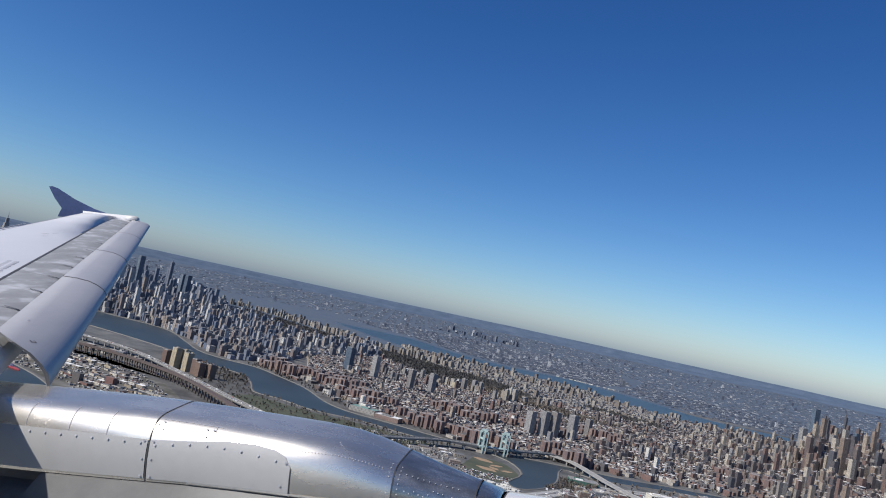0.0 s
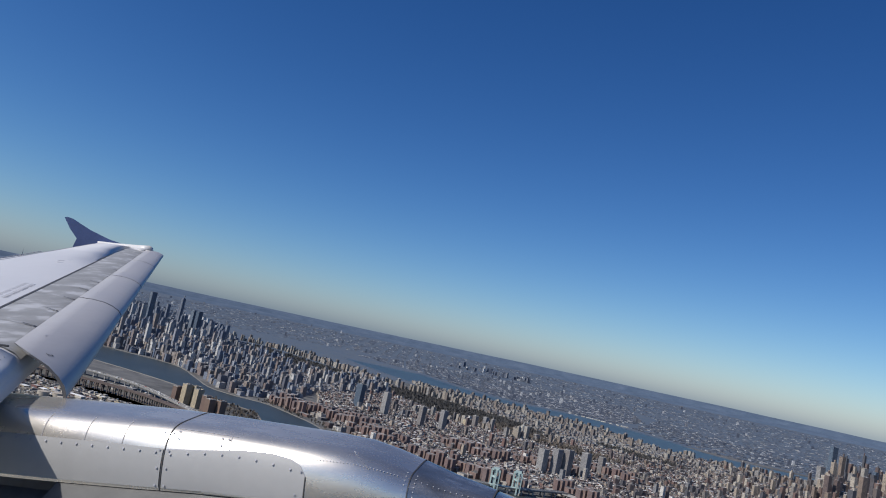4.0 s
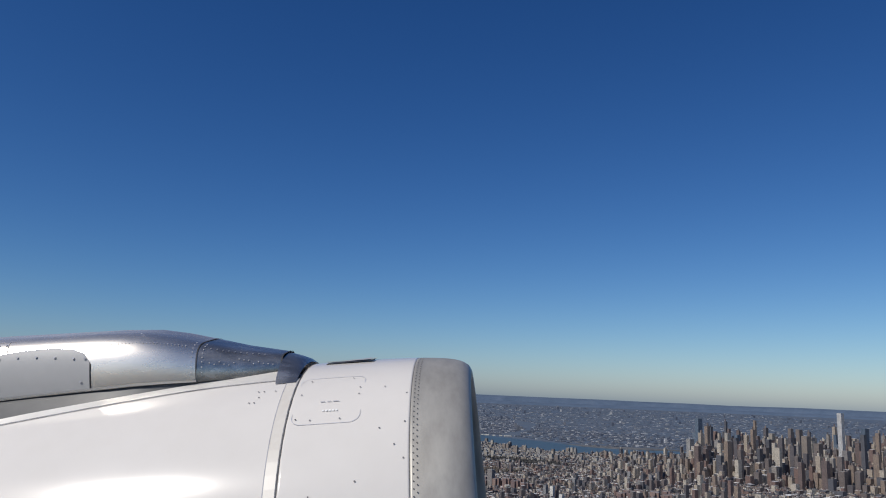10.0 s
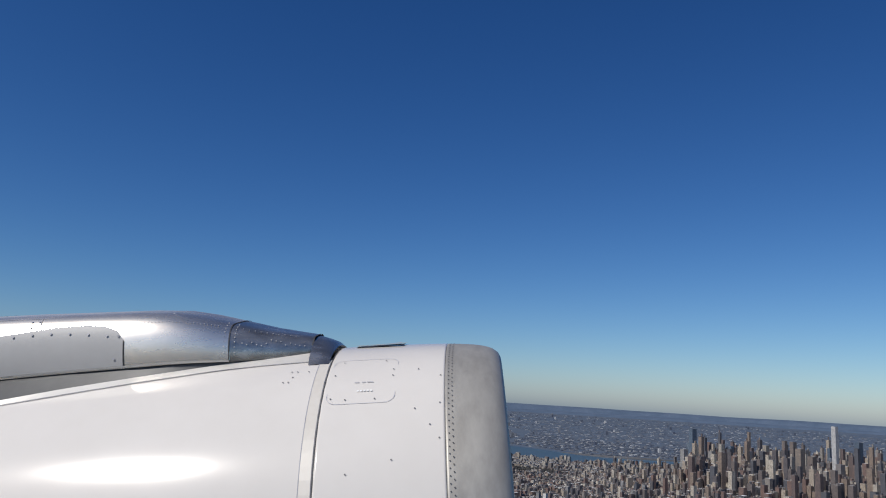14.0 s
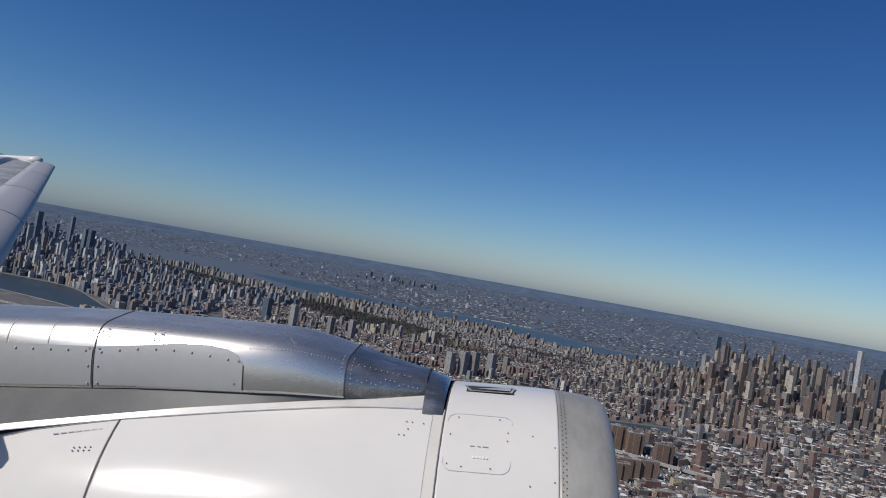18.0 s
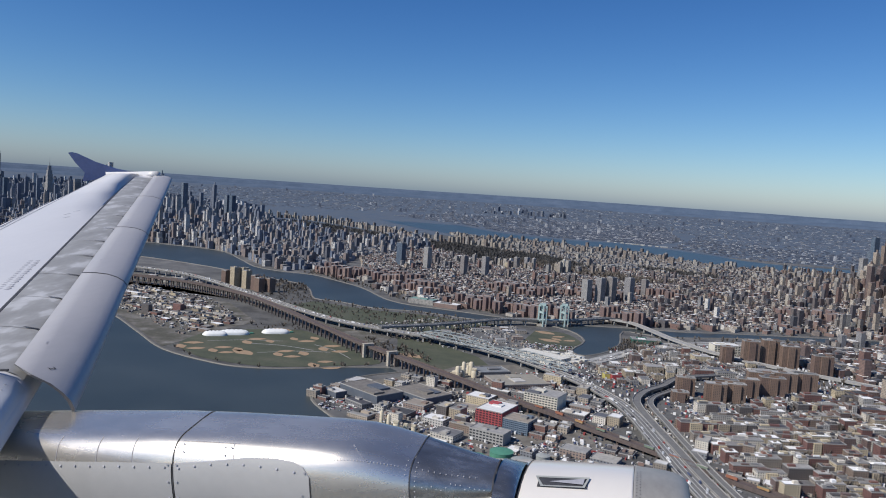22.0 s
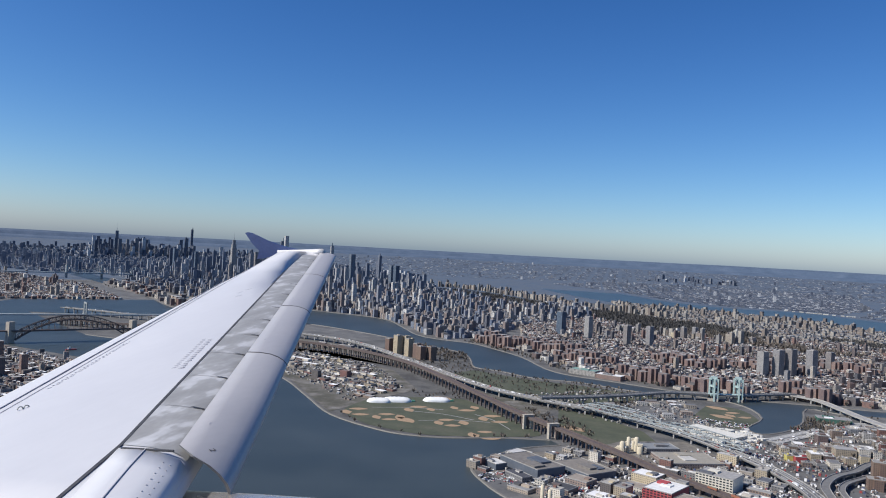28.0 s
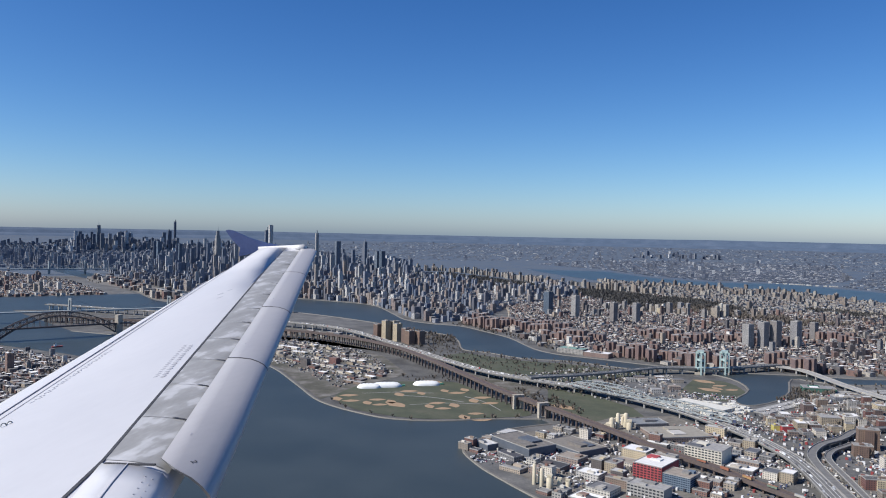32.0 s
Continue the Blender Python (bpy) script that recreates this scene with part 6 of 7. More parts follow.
for x, y, n in ((-850, 1560, 2), (-772, 1551, 2), (-744, 1668, 2), (-668, 1754, 2), (-632, 1582, 2), (-560, 1680, 2), (-525, 1525, 2), (-465, 1640, 1), (-735, 1520, 1), (-760, 1800, 1), (-99, 2035, 1), (-55, 2110, 2), (-118, 2150, 1), (-390, 1668, 1)):
    if n == 1:
        diamond(x - 12, y - 12, 20, 36)
    else:
        for q in range(4):
            if (x + 3 * q) % 5:
                diamond(x, y, -14 + 90 * q + (x + 7 * q) % 13, 20 + (y + 5 * q) % 6)
for i in range(4):
    a, b = ((-760, 1640), (-600, 1640)) if i == 0 else ((-700, 1560), (-560, 1640)) if i == 1 else ((-850, 1620), (-700, 1700)) if i == 2 else ((-620, 1700), (-500, 1600))
    line = curve([a, ((a[0] + b[0]) / 2, (a[1] + b[1]) / 2 + 14), b], 6)
    rows = [[(x * K, (y - 1.6) * K, 0.17), (x * K, (y + 1.6) * K, 0.17)] for x, y in line]
    ob = new("footpath", mesh_of("footpath", grid_bm(rows), CONCRETE))
    tagged(ob, "pale winding footpath across the fields", "path", kind="structure")


def dome(x, y, turn, length, width, h):
    ob = thing("air_dome", "white air-supported sports dome on the grass", "sports dome", (x * K, y * K, 0), turn, "sports domes")
    rows = []
    for i in range(15):
        t = -1 + 2 * i / 14
        s = max(0.04, 1 - abs(t) ** 4) ** 0.5
        ridge = 1 + 0.05 * math.cos(i * math.pi)
        rows.append([(t * length / 2 * K, -math.cos(math.pi * j / 12) * width / 2 * s * K, max(0.1, math.sin(math.pi * j / 12) ** 0.7 * h * s * ridge * K)) for j in range(13)])
    part("shell", grid_bm(rows), WHITE, ob, "", True)
    part("airlock", box_bm(length * 0.5 * K, -4 * K, 0.1, (length * 0.5 + 8) * K, 4 * K, 4 * K), GREENTANK, ob)


dome(-835, 1722, 31, 75, 36, 11)
dome(-868, 1690, 31, 60, 34, 10)
dome(-756, 1788, 31, 70, 36, 10)


# ---- single buildings ----
def facade_box(bm, x0, y0, z0, x1, y1, z1):
    """A block with its facade laid out in metres for the window pattern."""
    uv = bm.loops.layers.uv.verify()
    ps = [(x, y, z) for z in (z0, z1) for x, y in ((x0, y0), (x1, y0), (x1, y1), (x0, y1))]
    vs = [bm.verts.new([c * K for c in p]) for p in ps]
    for f, w in (((0, 1, 5, 4), x1 - x0), ((1, 2, 6, 5), y1 - y0), ((2, 3, 7, 6), x1 - x0), ((3, 0, 4, 7), y1 - y0), ((4, 5, 6, 7), 0), ((3, 2, 1, 0), 0)):
        face = bm.faces.new([vs[i] for i in f])
        for lp, (u, v) in zip(face.loops, ((0, 0), (w, 0), (w, z1 - z0), (0, z1 - z0))):
            lp[uv].uv = (u, v)


def block(name, label, category, x, y, turn, w, d, h, wall, roof, group="", tops=2, seed=0, bays=0, wings=(), coping=CONCRETE):
    """A flat-roofed building: walls, roof deck behind a parapet, stair heads, and windows where bays asks for them."""
    rg = random.Random(seed)
    ob = thing(name, label, category, (x * K, y * K, 0), turn, group)
    bm = bmesh.new()
    facade_box(bm, -w / 2, -d / 2, -0.5, w / 2, d / 2, h)
    for a, b, c, e, z in wings:
        facade_box(bm, a, b, -0.5, c, e, z)
    body = part("body", bm, wall, ob)
    top = part("roof", box_bm(-w / 2 * K + 0.1, -d / 2 * K + 0.1, h * K - 0.05, w / 2 * K - 0.1, d / 2 * K - 0.1, h * K + 0.03), roof, ob)
    bm = bmesh.new()
    t = 0.5 * K
    a, b, z0, z1 = w / 2 * K + 0.02, d / 2 * K + 0.02, h * K - 0.1, (h + 1.0) * K
    for q in ((-a, -b, a, -b + t), (-a, b - t, a, b), (-a, -b + t, -a + t, b - t), (a - t, -b + t, a, b - t)):
        add_box(bm, q[0], q[1], z0, q[2], q[3], z1)
    part("parapet", bm, coping, top)
    for i in range(tops):
        cx, cy = rg.uniform(-0.3, 0.3) * w, rg.uniform(-0.3, 0.3) * d
        sw, sd, sh = rg.uniform(0.1, 0.2) * w, rg.uniform(0.1, 0.2) * d, rg.uniform(2, 4)
        part("stair_head" if i % 2 == 0 else "roof_plant", box_bm((cx - sw) * K, (cy - sd) * K, h * K, (cx + sw) * K, (cy + sd) * K, (h + sh) * K), roof if i % 2 else wall, top)
    if bays:
        floors = max(2, int(h / 4))
        for side in (-1, 1):
            for i in range(bays):
                u = -w / 2 + w * (i + 0.5) / bays
                for j in range(floors):
                    z = h * (j + 0.5) / floors
                    e = d / 2 * K * side
                    part("window", box_bm((u - w / bays * 0.34) * K, min(e, e + 0.05 * side), (z - 1.1) * K, (u + w / bays * 0.34) * K, max(e, e + 0.05 * side), (z + 1.1) * K), GLASS, body)
    return ob


block("red_works", "bright red factory with a white roof", "building", -135, 1275, -18, 48, 66, 24, RED, PALEROOF, seed=1, bays=8)
block("slate_office", "grey-blue office block beside the red factory", "building", -92, 1232, -18, 44, 40, 22, BLUEGLASS, ROOF_WORKS, seed=2)
block("white_factory", "cream factory with rows of large windows", "building", -62, 1400, -18, 64, 48, 26, WHITEPLAIN, ROOF_WORKS, seed=3, bays=11)
block("grey_office", "long pale grey office building by the tanks", "building", -132, 1165, -18, 58, 30, 18, CONCRETE, ROOF_WORKS, seed=4, bays=10)
block("dark_warehouse", "wide dark slate warehouse on the point", "warehouse", -372, 1330, -34, 105, 62, 16, SLATEWALL, BROWNROOF, seed=5)
block("tan_warehouse", "wide flat warehouse with a tan gravel roof", "warehouse", -285, 1362, -34, 90, 66, 12, SLATEWALL, BROWNROOF, seed=6)
block("small_slate_shed", "slate-blue shed by the water", "shed", -432, 1305, -34, 36, 24, 11, SLATEWALL, ROOF_WORKS, seed=7)
block("white_shed", "low shed with a white roof", "shed", -375, 1262, -34, 46, 22, 9, WALL_WORKS, ROOF_CITY, seed=8)
block("flat_depot", "vast low depot with a tan flat roof", "warehouse", -128, 1545, 32, 110, 82, 9, WALL_WORKS, speckled("depot_roof", [(0.3, (0.25, 0.23, 0.19)), (0.7, (0.33, 0.30, 0.25))], 0.5), seed=9)
block("steel_depot", "long grey metal-roofed depot", "warehouse", -190, 1610, 32, 70, 48, 9, WALL_WORKS, roofs("steel_roof", [(0.20, 0.21, 0.22)]), seed=10)
block("pale_hall", "pale stone hall by the far bank", "building", -540, 2510, -12, 90, 46, 16, WALL_WORKS, roofs("green_roof", [(0.16, 0.27, 0.24)]), seed=11)
block("brick_hall", "long red-brick hall by the far bank", "building", -450, 2470, -12, 84, 40, 14, WALL_PROJECT, ROOF_WORKS, seed=12)
block("green_shed", "long dark green shed by the inlet", "warehouse", 165, 2180, 8, 78, 40, 11, roofs("green_wall", [(0.05, 0.13, 0.10)]), ROOF_CITY, seed=13)
block("cream_block", "cream apartment block by the bridge", "building", 365, 2130, 14, 70, 40, 26, WHITEPLAIN, PALEROOF, seed=14, bays=9)
block("red_shop", "small bright pink-red shop building", "building", 72, 1680, 20, 22, 16, 13, RED, ROOF_CITY, seed=15)
block("yellow_shop", "small bright yellow painted shop building", "building", 52, 1684, 20, 12, 16, 12, roofs("yellow_wall", [(0.46, 0.40, 0.12)]), ROOF_CITY, seed=16)
for i, (x, y, h) in enumerate(((-1252, 2500, 52), (-1212, 2486, 68), (-1188, 2505, 66), (-1160, 2470, 62), (-1118, 2452, 50), (-1092, 2425, 46), (-1060, 2440, 46))):
    block("island_tower", "yellow brick hospital tower on the island" if 0 < i < 4 else "tan brick hospital tower on the island", "building", x, y, -30, 26, 24, h, YELLOWBRICK if 0 < i < 4 else TANBRICK, ROOF_TOWER, "hospital towers", seed=20 + i)
for i, (x, y, h) in enumerate(((-7, 2870, 92), (42, 2895, 100), (82, 2915, 104), (150, 2990, 100))):
    block("riverside_tower", "tall grey concrete apartment tower", "building", x, y, -36, 26, 30, h, GREYTOWER, ROOF_TOWER, "grey towers", seed=30 + i)
for i, (x, y, w, t, h) in enumerate(((207, 1612, 36, 5, 38), (192, 1556, 32, 5, 20), (262, 1585, 40, 5, 38), (302, 1600, 38, 5, 38), (292, 1640, 44, 5, 36), (335, 1660, 44, 5, 38), (375, 1735, 52, 5, 40), (425, 1745, 52, 5, 42), (390, 1690, 50, 5, 40), (470, 1760, 52, 5, 42), (350, 2000, 30, 10, 44), (410, 2030, 40, 10, 58), (460, 2050, 40, 10, 62), (500, 2020, 42, 10, 56), (560, 1960, 46, 10, 50))):
    block("brick_slab", "tan-brown brick housing slab", "building", x, y, t, w, 20, h, TANBRICK, ROOF_TOWER, "brick slabs", seed=40 + i, wings=((-8, -14, 8, 14, h - 1),))
for i, (x, y, h) in enumerate(((-414, 3904, 42), (-374, 3950, 66), (-326, 4005, 66), (225, 3260, 74))):
    block("park_tower", "tall dark apartment tower by a park", "building", x, y, -36, 22, 22, h, GREYTOWER if i else YELLOWBRICK, ROOF_TOWER, "park towers", seed=80 + i)
block("white_tower", "slim white apartment tower below the ridge", "building", -141, 4150, -36, 18, 18, 58, WHITEPLAIN, PALEROOF, seed=85, bays=4)
block("dark_slab", "tall black glass slab", "building", -905, 3620, -36, 40, 26, 118, BLUEGLASS, ROOF_TOWER, seed=60)
block("hospital_block", "tall pale hospital block", "building", -760, 3560, -36, 30, 26, 110, GREYTOWER, ROOF_TOWER, seed=61)
for i, (x, y) in enumerate(((-560, 3420), (-470, 3470))):
    block("twin_tower", "tall dark brick twin tower", "building", x, y, -36, 24, 24, 96, GREYTOWER, ROOF_TOWER, "twin towers", seed=62 + i)


def slender(name, label, x, y, turn, tiers, wall, spire=0.0):
    """A skyscraper in set-back tiers: (width, depth, top)."""
    ob = thing(name, label, "skyscraper", (x * K, y * K, 0), turn)
    z = -0.5
    for w, d, h in tiers:
        bm = bmesh.new()
        facade_box(bm, -w / 2, -d / 2, z, w / 2, d / 2, h)
        part("tier", bm, wall, ob)
        z = h - 0.4
    if spire:
        part("spire", grid_bm(disc_rows([(4 * K, z * K), (2.6 * K, (z + spire * 0.4) * K), (0.8 * K, (z + spire * 0.5) * K), (0.3 * K, (z + spire) * K)], 8), True, True), GREYSTEEL, ob)
    return ob


slender("square_tower", "very slender white square skyscraper", -3570, 5190, -36, [(29, 29, 428)], PALETOWER)
slender("spired_tower", "stepped limestone skyscraper with a spire", -4700, 5970, -36, [(120, 60, 60), (90, 50, 220), (58, 42, 300), (42, 36, 330), (24, 24, 372)], GREYTOWER, 75)
slender("far_spire", "far glass skyscraper with a mast", -9350, 9030, -36, [(62, 62, 60), (60, 60, 300), (46, 46, 417)], BLUEGLASS, 124)
slender("glass_tower", "tall dark glass office skyscraper", -3250, 5700, -36, [(40, 40, 306)], BLUEGLASS)
slender("glass_tower", "tall dark glass office skyscraper", -3000, 5950, -36, [(50, 34, 229)], BLUEGLASS)
slender("glass_tower", "tall dark glass office skyscraper", -2930, 5900, -36, [(50, 34, 229)], BLUEGLASS)
slender("office_slab", "tall black glass office slab", -5200, 5750, -36, [(60, 40, 262)], BLUEGLASS)
slender("office_slab", "grey office slab with a slanted crown", -4150, 5600, -36, [(48, 48, 250), (30, 48, 279)], GREYTOWER)
slender("residential_slab", "tall black residential tower slab", -4350, 5050, -36, [(40, 24, 262)], BLUEGLASS)


rgt = random.Random(12)
for i in range(34):
    az, r = radians(17.5 + 19.5 * rgt.random()), 4800 + 1500 * rgt.random()
    h = 125 + 150 * rgt.random() ** 1.5
    w = 26 + 16 * rgt.random()
    slender("uptown_skyscraper", "tall office or apartment tower in a far skyline", r * math.sin(az), r * math.cos(az), 30, [(w, w * 0.8, h)] if i % 3 else [(w * 1.3, w, h * 0.4), (w, w * 0.7, h)], (BLUEGLASS, GREYTOWER, WALL_PARK)[i % 3])
slender("needle_tower", "slender pale tower above a far skyline", 2330, 4560, 30, [(27, 27, 350)], PALETOWER)


# ---- works by the water ----
def tank(x, y, r, h, material, label):
    ob = thing("storage_tank", label, "tank", (x * K, y * K, 0), 0, "storage tanks")
    shell = part("shell", grid_bm(disc_rows([(r * K, 0), (r * K, h * K)], 40), True), material, ob)
    top = part("roof", grid_bm(disc_rows([(r * K, h * K), (r * 0.6 * K, (h + 1.0) * K), (0.1, (h + 1.6) * K)], 40), True, True), material, ob)
    part("rim", grid_bm(disc_rows([((r + 0.3) * K, (h - 0.7) * K), ((r + 0.3) * K, (h + 0.15) * K), ((r - 0.4) * K, (h + 0.15) * K)], 40), True), material, top)
    rows = []
    for i in range(25):
        a = i * 0.09
        rows.append([((r + o) * K * math.cos(a), (r + o) * K * math.sin(a), (1 + i / 24 * (h - 1)) * K) for o in (0.05, 1.0)])
    part("stair", grid_bm(rows), GREYSTEEL, shell)


for x, y, r, g in ((-168, 1022, 14, 0), (-138, 1050, 16, 1), (-142, 1012, 16, 1), (-104, 1082, 17, 1), (-100, 1040, 15, 1), (-72, 1058, 16, 0), (-110, 1000, 16, 1), (-66, 1018, 14, 1), (-40, 1052, 12, 1), (-45, 1090, 10, 0), (-30, 1010, 13, 1)):
    tank(x, y, r, 12 + (r % 3), GREENTANK if g else GREYTANK, "green-painted storage tank by the river" if g else "grey storage tank by the river")


def silo(x, y, r, h, base):
    ob = thing("silo", "round cream-painted cement silo", "silo", (x * K, y * K, 0), 0, "silos")
    part("barrel", grid_bm(disc_rows([(r * K, 0), (r * K, h * K), (r * 0.5 * K, (h + r * 0.5) * K), (0.05, (h + r * 0.6) * K)], 20), True), CREAM, ob, "", True)
    if base:
        part("headhouse", box_bm(-r * 0.8 * K, -r * 0.8 * K, (h + r * 0.4) * K, r * 0.8 * K, r * 0.8 * K, (h + r) * K), CREAM, ob)


for x, y, r, h in ((-302, 1147, 3, 30), (-288, 1138, 3, 28), (-274, 1132, 5, 18), (-262, 1146, 4, 12), (-294, 1156, 5, 12), (-250, 1150, 4, 10), (-250, 1540, 5, 22), (-240, 1552, 4, 30), (-228, 1575, 5, 26), (-236, 1590, 4, 18), (-218, 1556, 6, 14)):
    silo(x, y, r, h, h < 20)
for x, y, r, h in ((-1405, 2020, 16, 14), (-1375, 2045, 16, 14), (-1340, 2010, 12, 12), (-1560, 2110, 18, 16)):
    tank(x, y, r, h, STONE, "tan settling tank on the island")
chute = thing("batching_plant", "cream batching plant conveyor", "plant")
bm = bmesh.new()
beam(bm, Vector((-268, 1560, 2)) * K, Vector((-236, 1570, 24)) * K, 4 * K)
part("conveyor", bm, CREAM, chute)
part("hopper", box_bm(-262 * K, 1536 * K, 0, -246 * K, 1552 * K, 12 * K), CREAM, chute)

# white stock yard: a field of pale stacks under the truss bridge
rgp = np.random.default_rng(9)
n = 420
X, Y = rgp.uniform(-215, 30, n), rgp.uniform(1735, 1930, n)
ok = inside(X, Y, [(-205, 1822), (-60, 1742), (22, 1850), (-35, 1922), (-120, 1900)])
boxes("stock_yard", X[ok], Y[ok], rgp.uniform(5, 16, ok.sum()), rgp.uniform(4, 10, ok.sum()), rgp.uniform(0, 3, ok.sum()), 0 * X[ok], rgp.uniform(2, 6, ok.sum()), YARDWHITE, YARDWHITE, "white stacks and sheeted heaps in a yard", "yard")
block("yard_shed", "long low shed with a white roof", "warehouse", -95, 1835, -30, 130, 46, 9, WALL_WORKS, YARDWHITE, seed=70, tops=0)

# parked cars and lorries in the yards
X, Y, C = [], [], []
for x0, y0, x1, y1, cnt in ((-440, 1215, -330, 1290, 90), (-330, 1250, -230, 1320, 70), (-260, 1170, -170, 1260, 60), (-60, 1100, 60, 1190, 130), (-250, 1590, -180, 1660, 70), (-150, 1940, 20, 2010, 80), (60, 1720, 160, 1800, 60), (-480, 1330, -400, 1440, 60), (0, 1350, 120, 1480, 80), (-70, 1650, 40, 1700, 60), (200, 1400, 300, 1540, 130), (300, 1480, 420, 1580, 90), (440, 1640, 560, 1740, 70), (-1250, 1050, -1120, 1330, 60)):
    for i in range(cnt * 2):
        X.append(rgp.uniform(x0, x1)); Y.append(rgp.uniform(y0, y1))
X, Y = np.array(X), np.array(Y)
ok = np.ones(len(X), bool)
for w in WATERS.values():
    ok &= ~inside(X, Y, w)
X, Y = np.round(X[ok] / 3.2) * 3.2, np.round(Y[ok] / 7) * 7
L = np.where(rgp.random(len(X)) < 0.15, 11.0, 4.6)
A = np.where(rgp.random(len(X)) < 0.5, -0.3, 1.27)
CARS = roofs("car_paint", [(0.7, 0.7, 0.7), (0.05, 0.05, 0.06), (0.45, 0.46, 0.48), (0.75, 0.75, 0.74), (0.12, 0.12, 0.13), (0.28, 0.05, 0.05), (0.65, 0.65, 0.66), (0.06, 0.08, 0.16)])
boxes("parked_vehicles", np.concatenate([X, X]), np.concatenate([Y, Y]), np.concatenate([L, L * 0.55]), np.full(2 * len(X), 2.0), np.concatenate([A, A]), np.concatenate([0 * X + 0.5, 0 * X + 1.1]), np.concatenate([np.where(L > 5, 3.0, 1.1), np.where(L > 5, 3.4, 1.6)]), CARS, CARS, "rows of parked cars and lorries", "cars")

# traffic on the motorway
X, Y, A = [], [], []
for i in range(0, len(road) - 1):
    (x0, y0), (x1, y1) = road[i], road[i + 1]
    d = Vector((x1 - x0, y1 - y0)).normalized()
    for k in range(2):
        o, t = rgp.choice([-10, -6, 6, 10]), rgp.random()
        X.append(x0 + (x1 - x0) * t - d.y * o); Y.append(y0 + (y1 - y0) * t + d.x * o); A.append(math.atan2(d.y, d.x))
hz = np.array([24 - 15 * i / (len(road) - 1) for i in range(len(road) - 1) for k in range(2)])
boxes("motorway_traffic", np.array(X), np.array(Y), np.where(rgp.random(len(X)) < 0.2, 11.0, 4.8), np.full(len(X), 2.2), np.array(A), hz - 0.3, hz + np.where(rgp.random(len(X)) < 0.2, 3.2, 1.5), CARS, CARS, "cars and lorries on the motorway", "cars")

# ---- the near blocks on the right bank, each building a thing of its own ----
taken = [(o.matrix_basis.translation.x / K, o.matrix_basis.translation.y / K, max((c.dimensions.x + c.dimensions.y) / K * 0.30 for c in o.children if c.type == "MESH")) for o in scene.objects if o.parent is None and o.children and o.name.split(".")[0] in ("red_works", "slate_office", "white_factory", "grey_office", "dark_warehouse", "tan_warehouse", "small_slate_shed", "white_shed", "flat_depot", "steel_depot", "green_shed", "cream_block", "red_shop", "yellow_shop", "brick_slab", "storage_tank", "silo", "yard_shed")]


def free(x, y, w, d):
    r = (w + d) * 0.28
    return all((x - tx) ** 2 + (y - ty) ** 2 > (r + tr) ** 2 for tx, ty, tr in taken)


# works and warehouses of many sizes round the viaducts
HALLS = [[(-440, 1400), (-460, 1290), (-300, 1120), (-170, 1030), (60, 880), (140, 1120), (-40, 1300), (-200, 1420), (-330, 1500)],
         [(-180, 1460), (-30, 1350), (90, 1250), (95, 1350), (20, 1520), (-50, 1610)],
         [(30, 1720), (70, 1640), (110, 1600), (190, 1740), (330, 1800), (480, 1980), (330, 2080), (240, 2190), (180, 2110), (60, 1850)],
         [(120, 1230), (200, 900), (300, 900), (300, 1250), (200, 1400)]]
TONES = (("low grey works hall with a flat roof", WALL_WORKS, ROOF_WORKS, 6, 11), ("brown brick factory with roof plant", WALL_FLATS, ROOF_WORKS, 10, 20), ("wide grey flat-roofed warehouse", WALL_WORKS, ROOF_WORKS, 7, 12), ("low brick garage with a pale roof", WALL_BRICK, ROOF_CITY, 5, 9))
made = 0
for k, poly in enumerate(HALLS):
    X, Y, W, D, A, rg = lots(poly, -18 if k != 2 else 14, 52, 40, (2, 1), 13, 0.95, 90 + k, 17)
    for x, y, a in zip(X, Y, A):
        cut = rg.integers(1, 5)
        spots = {1: [(0, 0, 48, 36)], 2: [(-13, 0, 23, 35), (12, 0, 22, 30)], 3: [(-12, 9, 24, 16), (13, 8, 21, 17), (0, -10, 46, 15)], 4: [(-13, 9, 20, 15), (11, 9, 22, 16), (-12, -9, 23, 15), (13, -10, 19, 14)]}[int(cut)]
        for u, v, w, d in spots:
            px, py = x + u * math.cos(a) - v * math.sin(a), y + u * math.sin(a) + v * math.cos(a)
            w, d = w * rg.uniform(0.8, 1.0), d * rg.uniform(0.75, 1.0)
            if made >= 290 or rg.random() < 0.1 or not free(px, py, w, d):
                continue
            words, wall, roof, h0, h1 = TONES[0 if cut == 1 and rg.random() < 0.5 else int(rg.choice([1, 2, 3], p=[0.3, 0.35, 0.35]))]
            block("workshop", words, "building", px, py, math.degrees(a), w, d, rg.uniform(h0, h1), wall, roof, "works by the viaducts", tops=int(rg.integers(0, 4)), seed=2000 + made)
            made += 1
